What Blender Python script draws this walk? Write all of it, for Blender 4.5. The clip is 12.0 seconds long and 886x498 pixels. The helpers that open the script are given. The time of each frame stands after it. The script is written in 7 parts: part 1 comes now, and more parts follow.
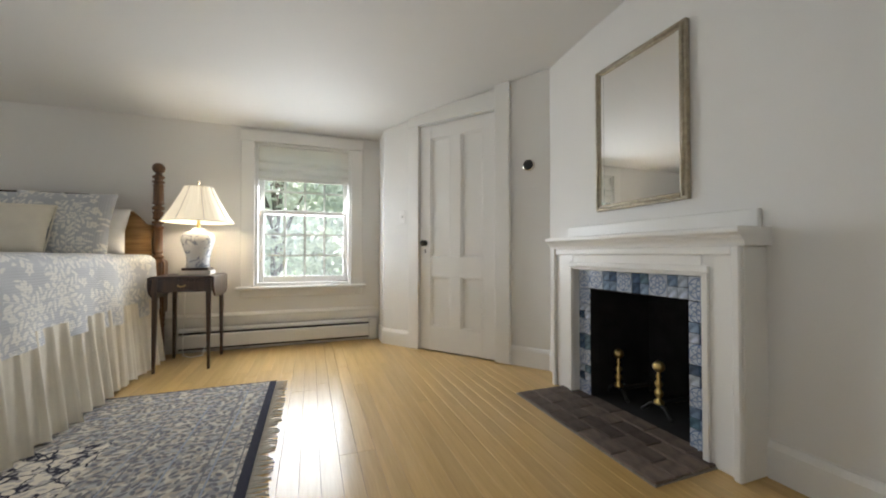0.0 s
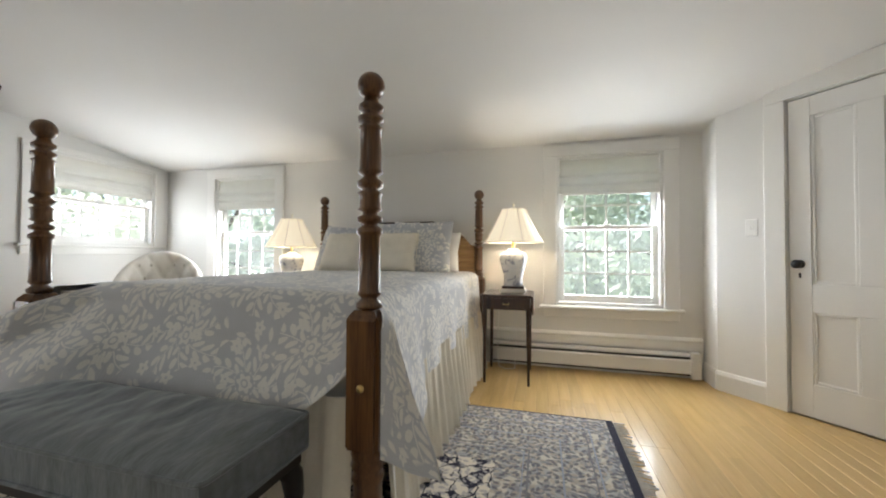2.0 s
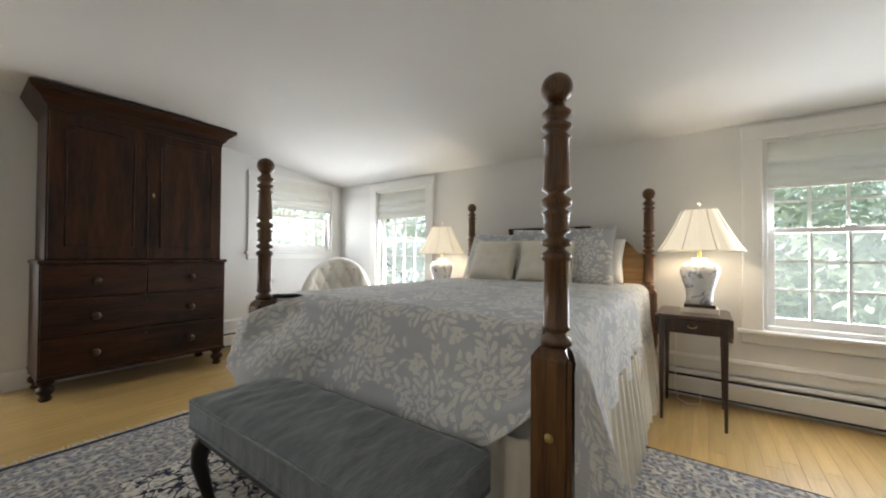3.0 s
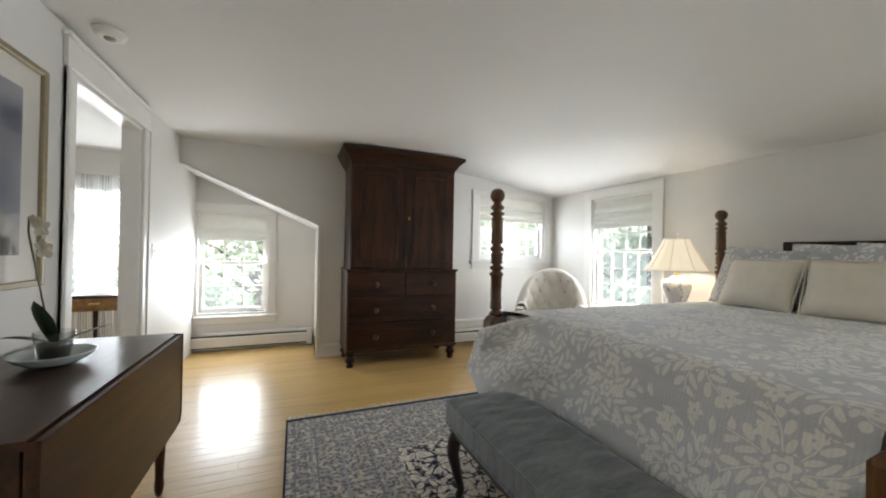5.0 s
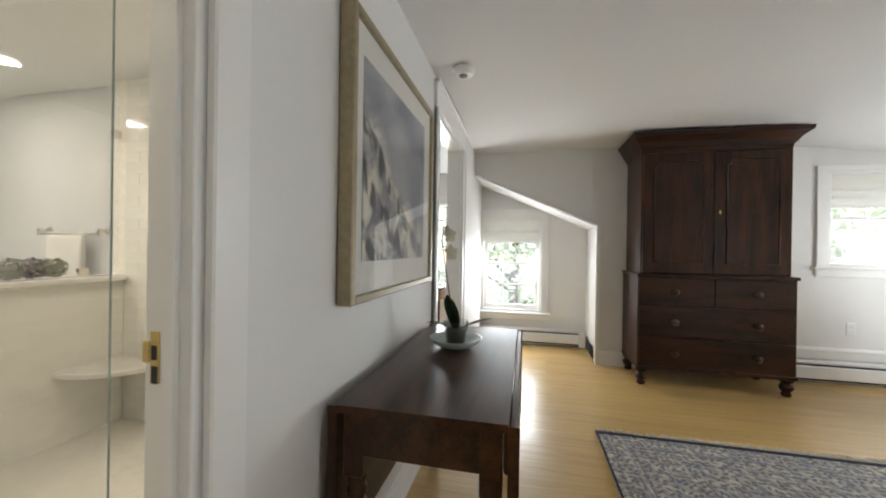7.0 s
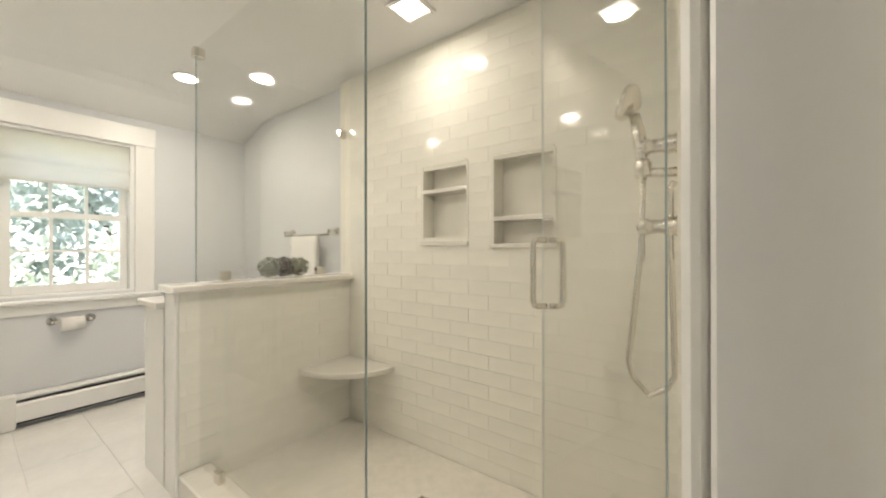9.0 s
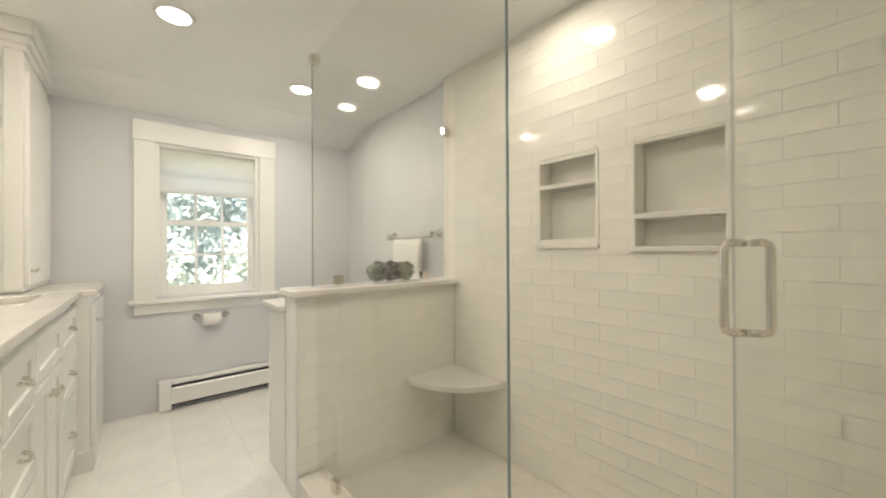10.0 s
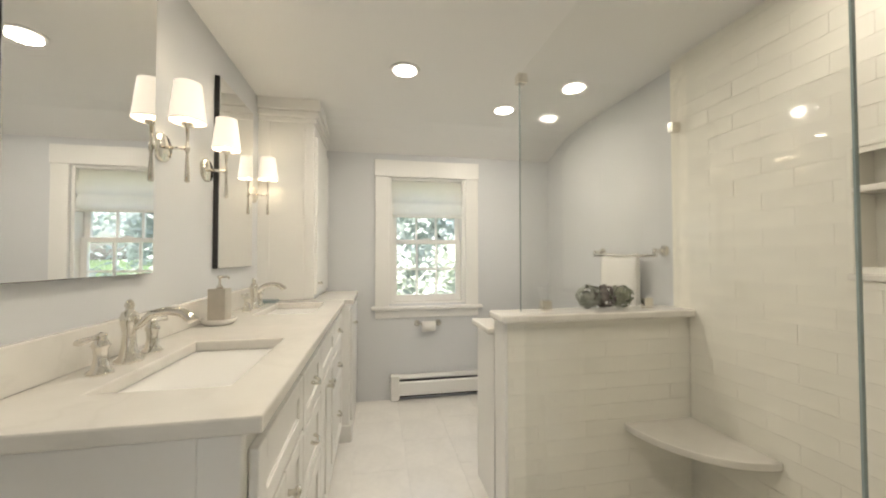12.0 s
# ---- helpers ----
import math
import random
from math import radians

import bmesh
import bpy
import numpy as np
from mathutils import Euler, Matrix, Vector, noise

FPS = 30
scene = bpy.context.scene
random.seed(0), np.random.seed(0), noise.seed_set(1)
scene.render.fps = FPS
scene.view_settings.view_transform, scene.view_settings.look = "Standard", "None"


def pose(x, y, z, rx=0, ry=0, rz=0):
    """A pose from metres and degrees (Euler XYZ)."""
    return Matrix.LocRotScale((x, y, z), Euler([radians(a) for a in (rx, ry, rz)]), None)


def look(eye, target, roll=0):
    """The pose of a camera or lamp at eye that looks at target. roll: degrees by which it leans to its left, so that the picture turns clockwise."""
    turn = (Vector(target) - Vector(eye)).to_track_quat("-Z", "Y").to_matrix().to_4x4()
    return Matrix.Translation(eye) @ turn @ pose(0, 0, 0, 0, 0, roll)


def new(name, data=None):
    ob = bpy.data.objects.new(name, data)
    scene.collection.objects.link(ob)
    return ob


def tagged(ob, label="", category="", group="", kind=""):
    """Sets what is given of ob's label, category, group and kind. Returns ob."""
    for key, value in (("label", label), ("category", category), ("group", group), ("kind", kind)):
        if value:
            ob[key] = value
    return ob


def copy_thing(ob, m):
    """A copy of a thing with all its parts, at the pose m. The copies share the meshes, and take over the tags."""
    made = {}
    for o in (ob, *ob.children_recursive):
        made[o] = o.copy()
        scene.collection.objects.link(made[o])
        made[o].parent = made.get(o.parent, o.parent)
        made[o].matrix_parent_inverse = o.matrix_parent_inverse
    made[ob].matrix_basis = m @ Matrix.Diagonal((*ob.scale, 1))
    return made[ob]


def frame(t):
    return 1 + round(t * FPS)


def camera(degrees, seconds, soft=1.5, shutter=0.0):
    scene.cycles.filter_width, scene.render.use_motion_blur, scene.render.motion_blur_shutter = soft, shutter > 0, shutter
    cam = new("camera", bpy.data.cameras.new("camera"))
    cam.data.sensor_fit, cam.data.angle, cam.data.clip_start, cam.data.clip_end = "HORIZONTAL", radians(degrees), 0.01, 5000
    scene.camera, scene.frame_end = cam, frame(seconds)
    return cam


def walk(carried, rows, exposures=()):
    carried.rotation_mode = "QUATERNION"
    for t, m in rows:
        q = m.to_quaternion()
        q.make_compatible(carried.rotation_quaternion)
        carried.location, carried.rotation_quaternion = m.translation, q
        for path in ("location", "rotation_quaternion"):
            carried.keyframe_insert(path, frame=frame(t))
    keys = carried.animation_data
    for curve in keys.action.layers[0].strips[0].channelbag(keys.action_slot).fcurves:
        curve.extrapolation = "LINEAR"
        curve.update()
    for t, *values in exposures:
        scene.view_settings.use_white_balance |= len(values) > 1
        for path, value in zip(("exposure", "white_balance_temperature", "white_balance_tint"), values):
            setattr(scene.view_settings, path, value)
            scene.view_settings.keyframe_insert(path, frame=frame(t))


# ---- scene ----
cam = camera(101.8, 12.0, soft=2.0)
PATH = [
    (0, (0.124, 0.549, 0.828), (0.813, 2.426, 0.859), 0.0),
    (0.5, (0.025, 0.616, 0.846), (0.438, 2.573, 0.878), 0.1),
    (1, (-0.166, 0.707, 0.873), (-0.063, 2.704, 0.905), 0.2),
    (1.5, (-0.325, 0.765, 0.916), (-0.553, 2.751, 0.961), 0.3),
    (2, (-0.473, 0.829, 0.965), (-1.003, 2.757, 1.005), 0.3),
    (2.5, (-0.591, 0.883, 1.009), (-1.448, 2.689, 1.049), 0.3),
    (3, (-0.669, 0.88, 1.049), (-1.847, 2.497, 1.075), 0.4),
    (3.2, (-0.688, 0.874, 1.045), (-1.979, 2.401, 1.074), 0.5),
    (5, (-0.714, 0.762, 1.172), (-2.563, 1.523, 1.188), 1.0),
    (5.5, (-0.74, 0.7, 1.185), (-2.693, 1.13, 1.195), 1.0),
    (6, (-0.76, 0.591, 1.184), (-2.758, 0.693, 1.192), 1.0),
    (6.5, (-0.809, 0.445, 1.181), (-2.8, 0.25, 1.183), 0.9),
    (6.7, (-0.835, 0.372, 1.182), (-2.813, 0.076, 1.179), 0.9),
    (8.3, (-1.131, -0.158, 1.119), (-2.881, -1.126, 1.138), 0.1),
    (8.5, (-1.155, -0.224, 1.119), (-2.869, -1.255, 1.131), 0.0),
    (9, (-1.189, -0.38, 1.132), (-2.794, -1.573, 1.135), -0.1),
    (9.5, (-1.202, -0.511, 1.134), (-2.694, -1.842, 1.138), -0.2),
    (10, (-1.225, -0.613, 1.147), (-2.515, -2.141, 1.156), -0.3),
    (10.5, (-1.236, -0.682, 1.164), (-2.275, -2.391, 1.183), -0.3),
    (11, (-1.235, -0.716, 1.18), (-2.033, -2.55, 1.207), -0.3),
    (11.5, (-1.215, -0.747, 1.205), (-1.793, -2.661, 1.247), -0.3),
    (12, (-1.194, -0.747, 1.228), (-1.566, -2.712, 1.274), -0.1),
]
walk(cam, [(t, look(eye, target, roll)) for t, eye, target, roll in PATH], [(0, 1.81), (1, 1.84), (1.5, 1.92), (3, 1.80), (5, 1.87), (6, 1.68), (6.5, 1.90), (8.5, 2.06), (9.5, 2.02), (10.5, 1.90), (11.5, 1.82), (12, 1.80)])

# ---- world and light ----
world = bpy.data.worlds.new("sky")
scene.world = world
world.use_nodes = True
wn = world.node_tree.nodes
sky = wn.new("ShaderNodeTexSky")
sky.sky_type = "NISHITA"
sky.sun_disc = False
sky.sun_elevation, sky.sun_rotation = radians(74), radians(100)
sky.air_density, sky.dust_density = 1.0, 3.0
world.node_tree.links.new(sky.outputs["Color"], wn["Background"].inputs["Color"])
wn["Background"].inputs["Strength"].default_value = 0.15

sun = new("sun", bpy.data.lights.new("sun", "SUN"))
sun.data.energy, sun.data.angle, sun.data.color = 5.0, radians(6), (1.0, 0.97, 0.92)
sun.matrix_world = look((0, 0, 20), (-5.65, 1.0, 0))


def window_light(x, y, z, tx, ty, w, h, watts):
    """Skylight that enters by a window's opening."""
    ob = new("window_light", bpy.data.lights.new("window_light", "AREA"))
    ob.data.shape, ob.data.size, ob.data.size_y = "RECTANGLE", w, h
    ob.data.energy, ob.data.color = watts, (0.90, 0.945, 1.0)
    ob.matrix_world = look((x, y, z), (x + tx, y + ty, z - 0.25))
    return ob


def bulb(x, y, z, watts, colour=(1.0, 0.80, 0.55), radius=0.03):
    ob = new("bulb_light", bpy.data.lights.new("bulb_light", "POINT"))
    ob.data.energy, ob.data.color, ob.data.shadow_soft_size = watts, colour, radius
    ob.location = (x, y, z)
    return ob


window_light(0.07, 4.31, 1.02, 0, -1, 0.8, 0.90, 10.8)
window_light(-3.72, 4.31, 1.02, 0, -1, 0.8, 0.88, 10.8)
window_light(-5.0, 3.49, 1.33, 1, 0, 1.0, 0.48, 10.8 * 0.5)
window_light(-5.65, 0.10, 0.84, 1, 0, 0.7, 0.80, 10.8 * 0.7)
window_light(-6.33, -1.42, 1.2, 1, 0, 1.1, 1.25, 10.8 * 1.7)


# ---- materials ----
def mat(name, colour=(0.8, 0.8, 0.8), rough=0.5, metal=0.0, scale=8.0, vary=0.06, bump=0.0, bump_scale=60.0, stretch=None, spec=None, rand=0.0):
    """A surface with two scales of variation: broad blotches and a fine grain."""
    m = bpy.data.materials.new(name)
    m.use_nodes = True
    nt = m.node_tree
    n, link = nt.nodes, nt.links.new
    b = n["Principled BSDF"]
    b.inputs["Roughness"].default_value, b.inputs["Metallic"].default_value = rough, metal
    if spec is not None:
        b.inputs["Specular IOR Level"].default_value = spec
    co = n.new("ShaderNodeTexCoord")
    mp = n.new("ShaderNodeMapping")
    link(co.outputs["Object"], mp.inputs["Vector"])
    if stretch:
        mp.inputs["Scale"].default_value = stretch
    broad = n.new("ShaderNodeTexNoise")
    broad.inputs["Scale"].default_value, broad.inputs["Detail"].default_value = scale, 3
    fine = n.new("ShaderNodeTexNoise")
    fine.inputs["Scale"].default_value, fine.inputs["Detail"].default_value = bump_scale, 4
    link(mp.outputs[0], broad.inputs["Vector"])
    link(mp.outputs[0], fine.inputs["Vector"])
    ramp = n.new("ShaderNodeValToRGB")
    dark = [max(0, c * (1 - vary * 1.6)) for c in colour]
    lite = [min(1, c * (1 + vary)) for c in colour]
    ramp.color_ramp.elements[0].color, ramp.color_ramp.elements[0].position = (*dark, 1), 0.3
    ramp.color_ramp.elements[1].color, ramp.color_ramp.elements[1].position = (*lite, 1), 0.7
    mix = n.new("ShaderNodeMath")
    mix.operation = "MULTIPLY_ADD"
    mix.inputs[1].default_value = 0.35
    link(fine.outputs["Fac"], mix.inputs[0])
    half = n.new("ShaderNodeMath")
    half.operation = "MULTIPLY"
    half.inputs[1].default_value = 0.65
    link(broad.outputs["Fac"], half.inputs[0])
    link(half.outputs[0], mix.inputs[2])
    link(mix.outputs[0], ramp.inputs["Fac"])
    out = ramp.outputs["Color"]
    if rand:
        oi = n.new("ShaderNodeObjectInfo")
        hs = n.new("ShaderNodeHueSaturation")
        mr = n.new("ShaderNodeMapRange")
        mr.inputs["To Min"].default_value, mr.inputs["To Max"].default_value = 1 - rand, 1 + rand
        link(oi.outputs["Random"], mr.inputs["Value"])
        link(mr.outputs[0], hs.inputs["Value"])
        link(out, hs.inputs["Color"])
        out = hs.outputs["Color"]
    link(out, b.inputs["Base Color"])
    if bump:
        bp = n.new("ShaderNodeBump")
        bp.inputs["Strength"].default_value, bp.inputs["Distance"].default_value = bump, 0.004
        link(fine.outputs["Fac"], bp.inputs["Height"])
        link(bp.outputs[0], b.inputs["Normal"])
    return m


def glow(name, colour, strength, base=(0.9, 0.88, 0.82)):
    m = mat(name, base, 0.6, vary=0.02)
    b = m.node_tree.nodes["Principled BSDF"]
    b.inputs["Emission Color"].default_value = (*colour, 1)
    b.inputs["Emission Strength"].default_value = strength
    return m


def thin_glass(name, tint=(1, 1, 1), gloss=0.04, haze=0.0):
    """A pane: clear, with a mirror's gloss that grows at grazing angles."""
    m = bpy.data.materials.new(name)
    m.use_nodes = True
    nt = m.node_tree
    n, link = nt.nodes, nt.links.new
    n.remove(n["Principled BSDF"])
    tr, gl, mx, lw = n.new("ShaderNodeBsdfTransparent"), n.new("ShaderNodeBsdfGlossy"), n.new("ShaderNodeMixShader"), n.new("ShaderNodeLayerWeight")
    tr.inputs["Color"].default_value = (*tint, 1)
    gl.inputs["Roughness"].default_value = 0.0
    lw.inputs["Blend"].default_value = 0.5
    power, scaled = n.new("ShaderNodeMath"), n.new("ShaderNodeMath")
    power.operation, power.inputs[1].default_value = "POWER", 5.0
    scaled.operation, scaled.inputs[1].default_value, scaled.inputs[2].default_value = "MULTIPLY_ADD", 0.7, gloss
    link(lw.outputs["Facing"], power.inputs[0])
    link(power.outputs[0], scaled.inputs[0])
    link(scaled.outputs[0], mx.inputs[0])
    link(tr.outputs[0], mx.inputs[1])
    link(gl.outputs[0], mx.inputs[2])
    last = mx
    # Pale translucent veil mixed in, to imitate the glare on bright panes.
    if haze:
        tl, last = n.new("ShaderNodeBsdfTranslucent"), n.new("ShaderNodeMixShader")
        tl.inputs["Color"].default_value = (0.9, 0.92, 0.95, 1)
        last.inputs[0].default_value = haze
        link(mx.outputs[0], last.inputs[1])
        link(tl.outputs[0], last.inputs[2])
    link(last.outputs[0], n["Material Output"].inputs["Surface"])
    return m


WALL = mat("wall_paint", (0.775, 0.765, 0.738), 0.55, scale=1.5, vary=0.015, bump=0.05, bump_scale=180)
CEIL = mat("ceiling_paint", (0.75, 0.745, 0.73), 0.7, scale=1.2, vary=0.015, bump=0.05, bump_scale=140)
BATHCEIL = mat("bath_ceiling_paint", (0.83, 0.825, 0.81), 0.6, scale=1.2, vary=0.012, bump=0.04, bump_scale=140)
TRIM = mat("trim_paint", (0.83, 0.82, 0.79), 0.32, scale=3, vary=0.015, bump=0.03, bump_scale=90)
BATHWALL = mat("bath_paint", (0.665, 0.675, 0.685), 0.55, scale=1.5, vary=0.015, bump=0.05, bump_scale=180)
WHITE = mat("white_lacquer", (0.83, 0.82, 0.79), 0.28, scale=4, vary=0.012, bump=0.02, bump_scale=80)
METALWHITE = mat("white_enamel", (0.80, 0.79, 0.76), 0.35, scale=5, vary=0.02)
BLACK = mat("black_iron", (0.015, 0.015, 0.015), 0.6, scale=20, vary=0.2, bump=0.2)
# Firebox soot; also the shade painted in behind the closet door.
SOOT_AND_SHADE = mat("soot", (0.010, 0.010, 0.010), 0.95, scale=9, vary=0.4, bump=0.3, bump_scale=25)
CHROME = mat("polished_nickel", (0.75, 0.72, 0.66), 0.12, 1.0, scale=10, vary=0.02)
BRASS = mat("aged_brass", (0.62, 0.45, 0.18), 0.28, 1.0, scale=14, vary=0.12)
GLASS = thin_glass("window_glass", (0.98, 0.985, 0.985), 0.03, 0.013)
PICTUREGLASS = thin_glass("picture_glass", (0.985, 0.985, 0.985), 0.03)
SHOWER = thin_glass("shower_glass", (0.992, 0.994, 0.990), 0.035)
MIRROR = mat("mirror_silver", (0.88, 0.88, 0.87), 0.015, 1.0, vary=0.0)


# ---- tools for shapes ----
def put_box(bm, x0, x1, y0, y1, z0, z1, bevel=0.0, seg=1):
    vs = [bm.verts.new(p) for p in ((x0, y0, z0), (x1, y0, z0), (x1, y1, z0), (x0, y1, z0), (x0, y0, z1), (x1, y0, z1), (x1, y1, z1), (x0, y1, z1))]
    fs = [bm.faces.new([vs[i] for i in q]) for q in ((3, 2, 1, 0), (4, 5, 6, 7), (0, 1, 5, 4), (1, 2, 6, 5), (2, 3, 7, 6), (3, 0, 4, 7))]
    if bevel:
        es = {e for f in fs for e in f.edges}
        bmesh.ops.bevel(bm, geom=list(es), offset=bevel, segments=seg, affect="EDGES", profile=0.6)
    return bm


def box(x0, x1, y0, y1, z0, z1, bevel=0.0, seg=1):
    return put_box(bmesh.new(), min(x0, x1), max(x0, x1), min(y0, y1), max(y0, y1), min(z0, z1), max(z0, z1), bevel, seg)


def lathe(profile, segs=24, x=0.0, y=0.0, z=0.0):
    """A turned shape from (radius, height) pairs, bottom to top."""
    bm = bmesh.new()
    rings = []
    for r, h in profile:
        if r < 1e-5:
            rings.append([bm.verts.new((x, y, z + h))])
        else:
            rings.append([bm.verts.new((x + r * math.cos(2 * math.pi * i / segs), y + r * math.sin(2 * math.pi * i / segs), z + h)) for i in range(segs)])
    for a, b in zip(rings, rings[1:]):
        for i in range(segs):
            j = (i + 1) % segs
            q = [a[i % len(a)], a[j % len(a)], b[j % len(b)], b[i % len(b)]]
            q = list(dict.fromkeys(q))
            if len(q) > 2:
                bm.faces.new(q)
    for ring, flip in ((rings[0], True), (rings[-1], False)):
        if len(ring) > 2:
            bm.faces.new(ring[::-1] if flip else ring)
    for f in bm.faces:
        f.smooth = True
    return bm


def tube(points, radius, segs=10, closed=False, taper=None):
    """A round rod along points. taper: a factor on the radius at each point."""
    bm = bmesh.new()
    pts = [Vector(p) for p in points]
    rings = []
    side = None
    for k, p in enumerate(pts):
        d = (pts[(k + 1) % len(pts)] - pts[k - 1]) if closed else (pts[min(k + 1, len(pts) - 1)] - pts[max(k - 1, 0)])
        d.normalize()
        if side is None:
            side = d.orthogonal().normalized()
        side = (side - d * side.dot(d)).normalized()
        up = d.cross(side)
        r = radius * (taper[k] if taper else 1.0)
        rings.append([bm.verts.new(p + (side * math.cos(2 * math.pi * i / segs) + up * math.sin(2 * math.pi * i / segs)) * r) for i in range(segs)])
    pairs = list(zip(rings, rings[1:])) + ([(rings[-1], rings[0])] if closed else [])
    for a, b in pairs:
        for i in range(segs):
            j = (i + 1) % segs
            bm.faces.new((a[i], a[j], b[j], b[i])).smooth = True
    if not closed:
        bm.faces.new(rings[0][::-1])
        bm.faces.new(rings[-1])
    return bm


def prism(outline, depth, m=None):
    """A flat outline in x, y, made depth thick in z, set by the matrix m."""
    bm = bmesh.new()
    lo = [bm.verts.new((x, y, 0)) for x, y in outline]
    hi = [bm.verts.new((x, y, depth)) for x, y in outline]
    bm.faces.new(lo[::-1])
    bm.faces.new(hi)
    for i in range(len(lo)):
        j = (i + 1) % len(lo)
        bm.faces.new((lo[i], lo[j], hi[j], hi[i]))
    bmesh.ops.recalc_face_normals(bm, faces=bm.faces[:])
    if m is not None:
        bm.transform(m)
    return bm


def join(*parts):
    """One bmesh from several."""
    out = bmesh.new()
    for p in parts:
        me = bpy.data.meshes.new("join")
        p.to_mesh(me)
        out.from_mesh(me)
        bpy.data.meshes.remove(me)
        p.free()
    return out


def soften(bm, offset, seg=2, angle=30):
    es = [e for e in bm.edges if len(e.link_faces) == 2 and e.calc_face_angle(0) > radians(angle)]
    bmesh.ops.bevel(bm, geom=es, offset=offset, segments=seg, affect="EDGES", profile=0.6)
    return bm


def mesh_of(name, bm, material):
    me = bpy.data.meshes.new(name)
    bm.to_mesh(me)
    bm.free()
    me.materials.append(material)
    return me


def part(name, bm, material, parent, label=""):
    ob = new(name, mesh_of(name, bm, material))
    ob.parent = parent
    return tagged(ob, label)


def thing(name, label, category, group="", at=(0, 0, 0), turn=0.0, kind=""):
    ob = new(name)
    ob.matrix_basis = pose(*at, 0, 0, turn)
    return tagged(ob, label, category, group, kind)


def struct(name, bm, material, label, category="wall"):
    return tagged(new(name, mesh_of(name, bm, material)), label, category, "", "structure")


def holed(u0, u1, z0, z1, d0, d1, holes, axis):
    """A wall slab from u0 to u1 and z0 to z1, between d0 and d1 in depth, with openings (ua, ub, za, zb). axis 'x': runs along x."""
    us = sorted({u0, u1, *[h[0] for h in holes], *[h[1] for h in holes]})
    zs = sorted({z0, z1, *[h[2] for h in holes], *[h[3] for h in holes]})
    bm = bmesh.new()
    seen = {}

    def v(u, d, z):
        k = (u, d, z)
        if k not in seen:
            seen[k] = bm.verts.new((u, d, z) if axis == "x" else (d, u, z))
        return seen[k]

    def solid(i, k):
        if not (0 <= i < len(us) - 1 and 0 <= k < len(zs) - 1):
            return False
        cu, cz = (us[i] + us[i + 1]) / 2, (zs[k] + zs[k + 1]) / 2
        return not any(h[0] < cu < h[1] and h[2] < cz < h[3] for h in holes)

    for i in range(len(us) - 1):
        for k in range(len(zs) - 1):
            if not solid(i, k):
                continue
            a, b, c, d = us[i], us[i + 1], zs[k], zs[k + 1]
            bm.faces.new((v(a, d0, c), v(b, d0, c), v(b, d0, d), v(a, d0, d)))
            bm.faces.new((v(a, d1, d), v(b, d1, d), v(b, d1, c), v(a, d1, c)))
            if not solid(i - 1, k):
                bm.faces.new((v(a, d0, c), v(a, d0, d), v(a, d1, d), v(a, d1, c)))
            if not solid(i + 1, k):
                bm.faces.new((v(b, d0, d), v(b, d0, c), v(b, d1, c), v(b, d1, d)))
            if not solid(i, k - 1):
                bm.faces.new((v(a, d0, c), v(a, d1, c), v(b, d1, c), v(b, d0, c)))
            if not solid(i, k + 1):
                bm.faces.new((v(a, d0, d), v(b, d0, d), v(b, d1, d), v(a, d1, d)))
    bmesh.ops.recalc_face_normals(bm, faces=bm.faces[:])
    return bm


# ---- structure: bedroom ----
NORTH, SOUTH, WEST, EAST = 4.16, -0.28, -4.87, 1.74
BATH_N, BATH_S, BATH_W, BATH_E, BATH_Z = -0.38, -3.78, -2.74, -0.475, 0.05
WIN_A = (-0.35, 0.49, 0.56, 1.845)
WIN_B = (-4.13, -3.30, 0.56, 1.845)
WIN_D = (2.97, 4.0, 1.08, 1.93)
WIN_C = (-0.27, 0.47, 0.41, 1.58)
WIN_S = (-1.96, -1.31, 0.84, 1.90)

struct("wall_north", holed(-5.1, 1.9, -0.3, 2.6, NORTH, NORTH + 0.16, [WIN_A, WIN_B], "x"), WALL, "warm white painted plaster wall with two windows")
west = join(holed(1.0, 4.32, -0.3, 2.6, WEST - 0.12, WEST, [WIN_D], "y"), prism([(1.0, 1.44), (1.0, 2.6), (-0.42, 2.6), (-0.42, 2.06)], 0.12, Matrix(((0, 0, 1, WEST - 0.12), (1, 0, 0, 0), (0, 1, 0, 0), (0, 0, 0, 1)))))
struct("wall_west", west, WALL, "warm white plaster wall with a slant-headed alcove opening")
struct("wall_east", holed(-0.4, 2.72, -0.3, 2.6, EAST, EAST + 0.12, [(1.64, 2.22, 0.0, 0.63)], "y"), WALL, "warm white plaster chimney wall with a fireplace opening")
struct("wall_south", holed(-5.7, 1.9, -0.3, 2.6, BATH_N, SOUTH, [(-1.40, -0.62, 0.0, 2.0), (-3.97, -3.08, 0.0, 2.03)], "x"), WALL, "warm white plaster wall with two doorways")

# diagonal wall with the closet door
DIAG0, DIAG1 = Vector((0.77, 3.925, 0)), Vector((1.74, 2.712, 0))
DIAG_L = (DIAG1 - DIAG0).length
DIAG = Matrix.Translation(DIAG0) @ Matrix.Rotation(math.atan2(DIAG1.y - DIAG0.y, DIAG1.x - DIAG0.x), 4, "Z")
DOOR_U0, DOOR_U1 = 0.415, 1.13
diag = holed(0.0, DIAG_L + 0.08, -0.3, 2.6, 0.0, 0.12, [(DOOR_U0, DOOR_U1, 0.0, 1.96)], "x")
diag.transform(DIAG)
struct("wall_diagonal", diag, WALL, "warm white plaster wall across the room's corner")
struct("wall_return", box(0.77, 0.89, 3.925, 4.16, -0.3, 2.6), WALL, "short warm white plaster return wall")
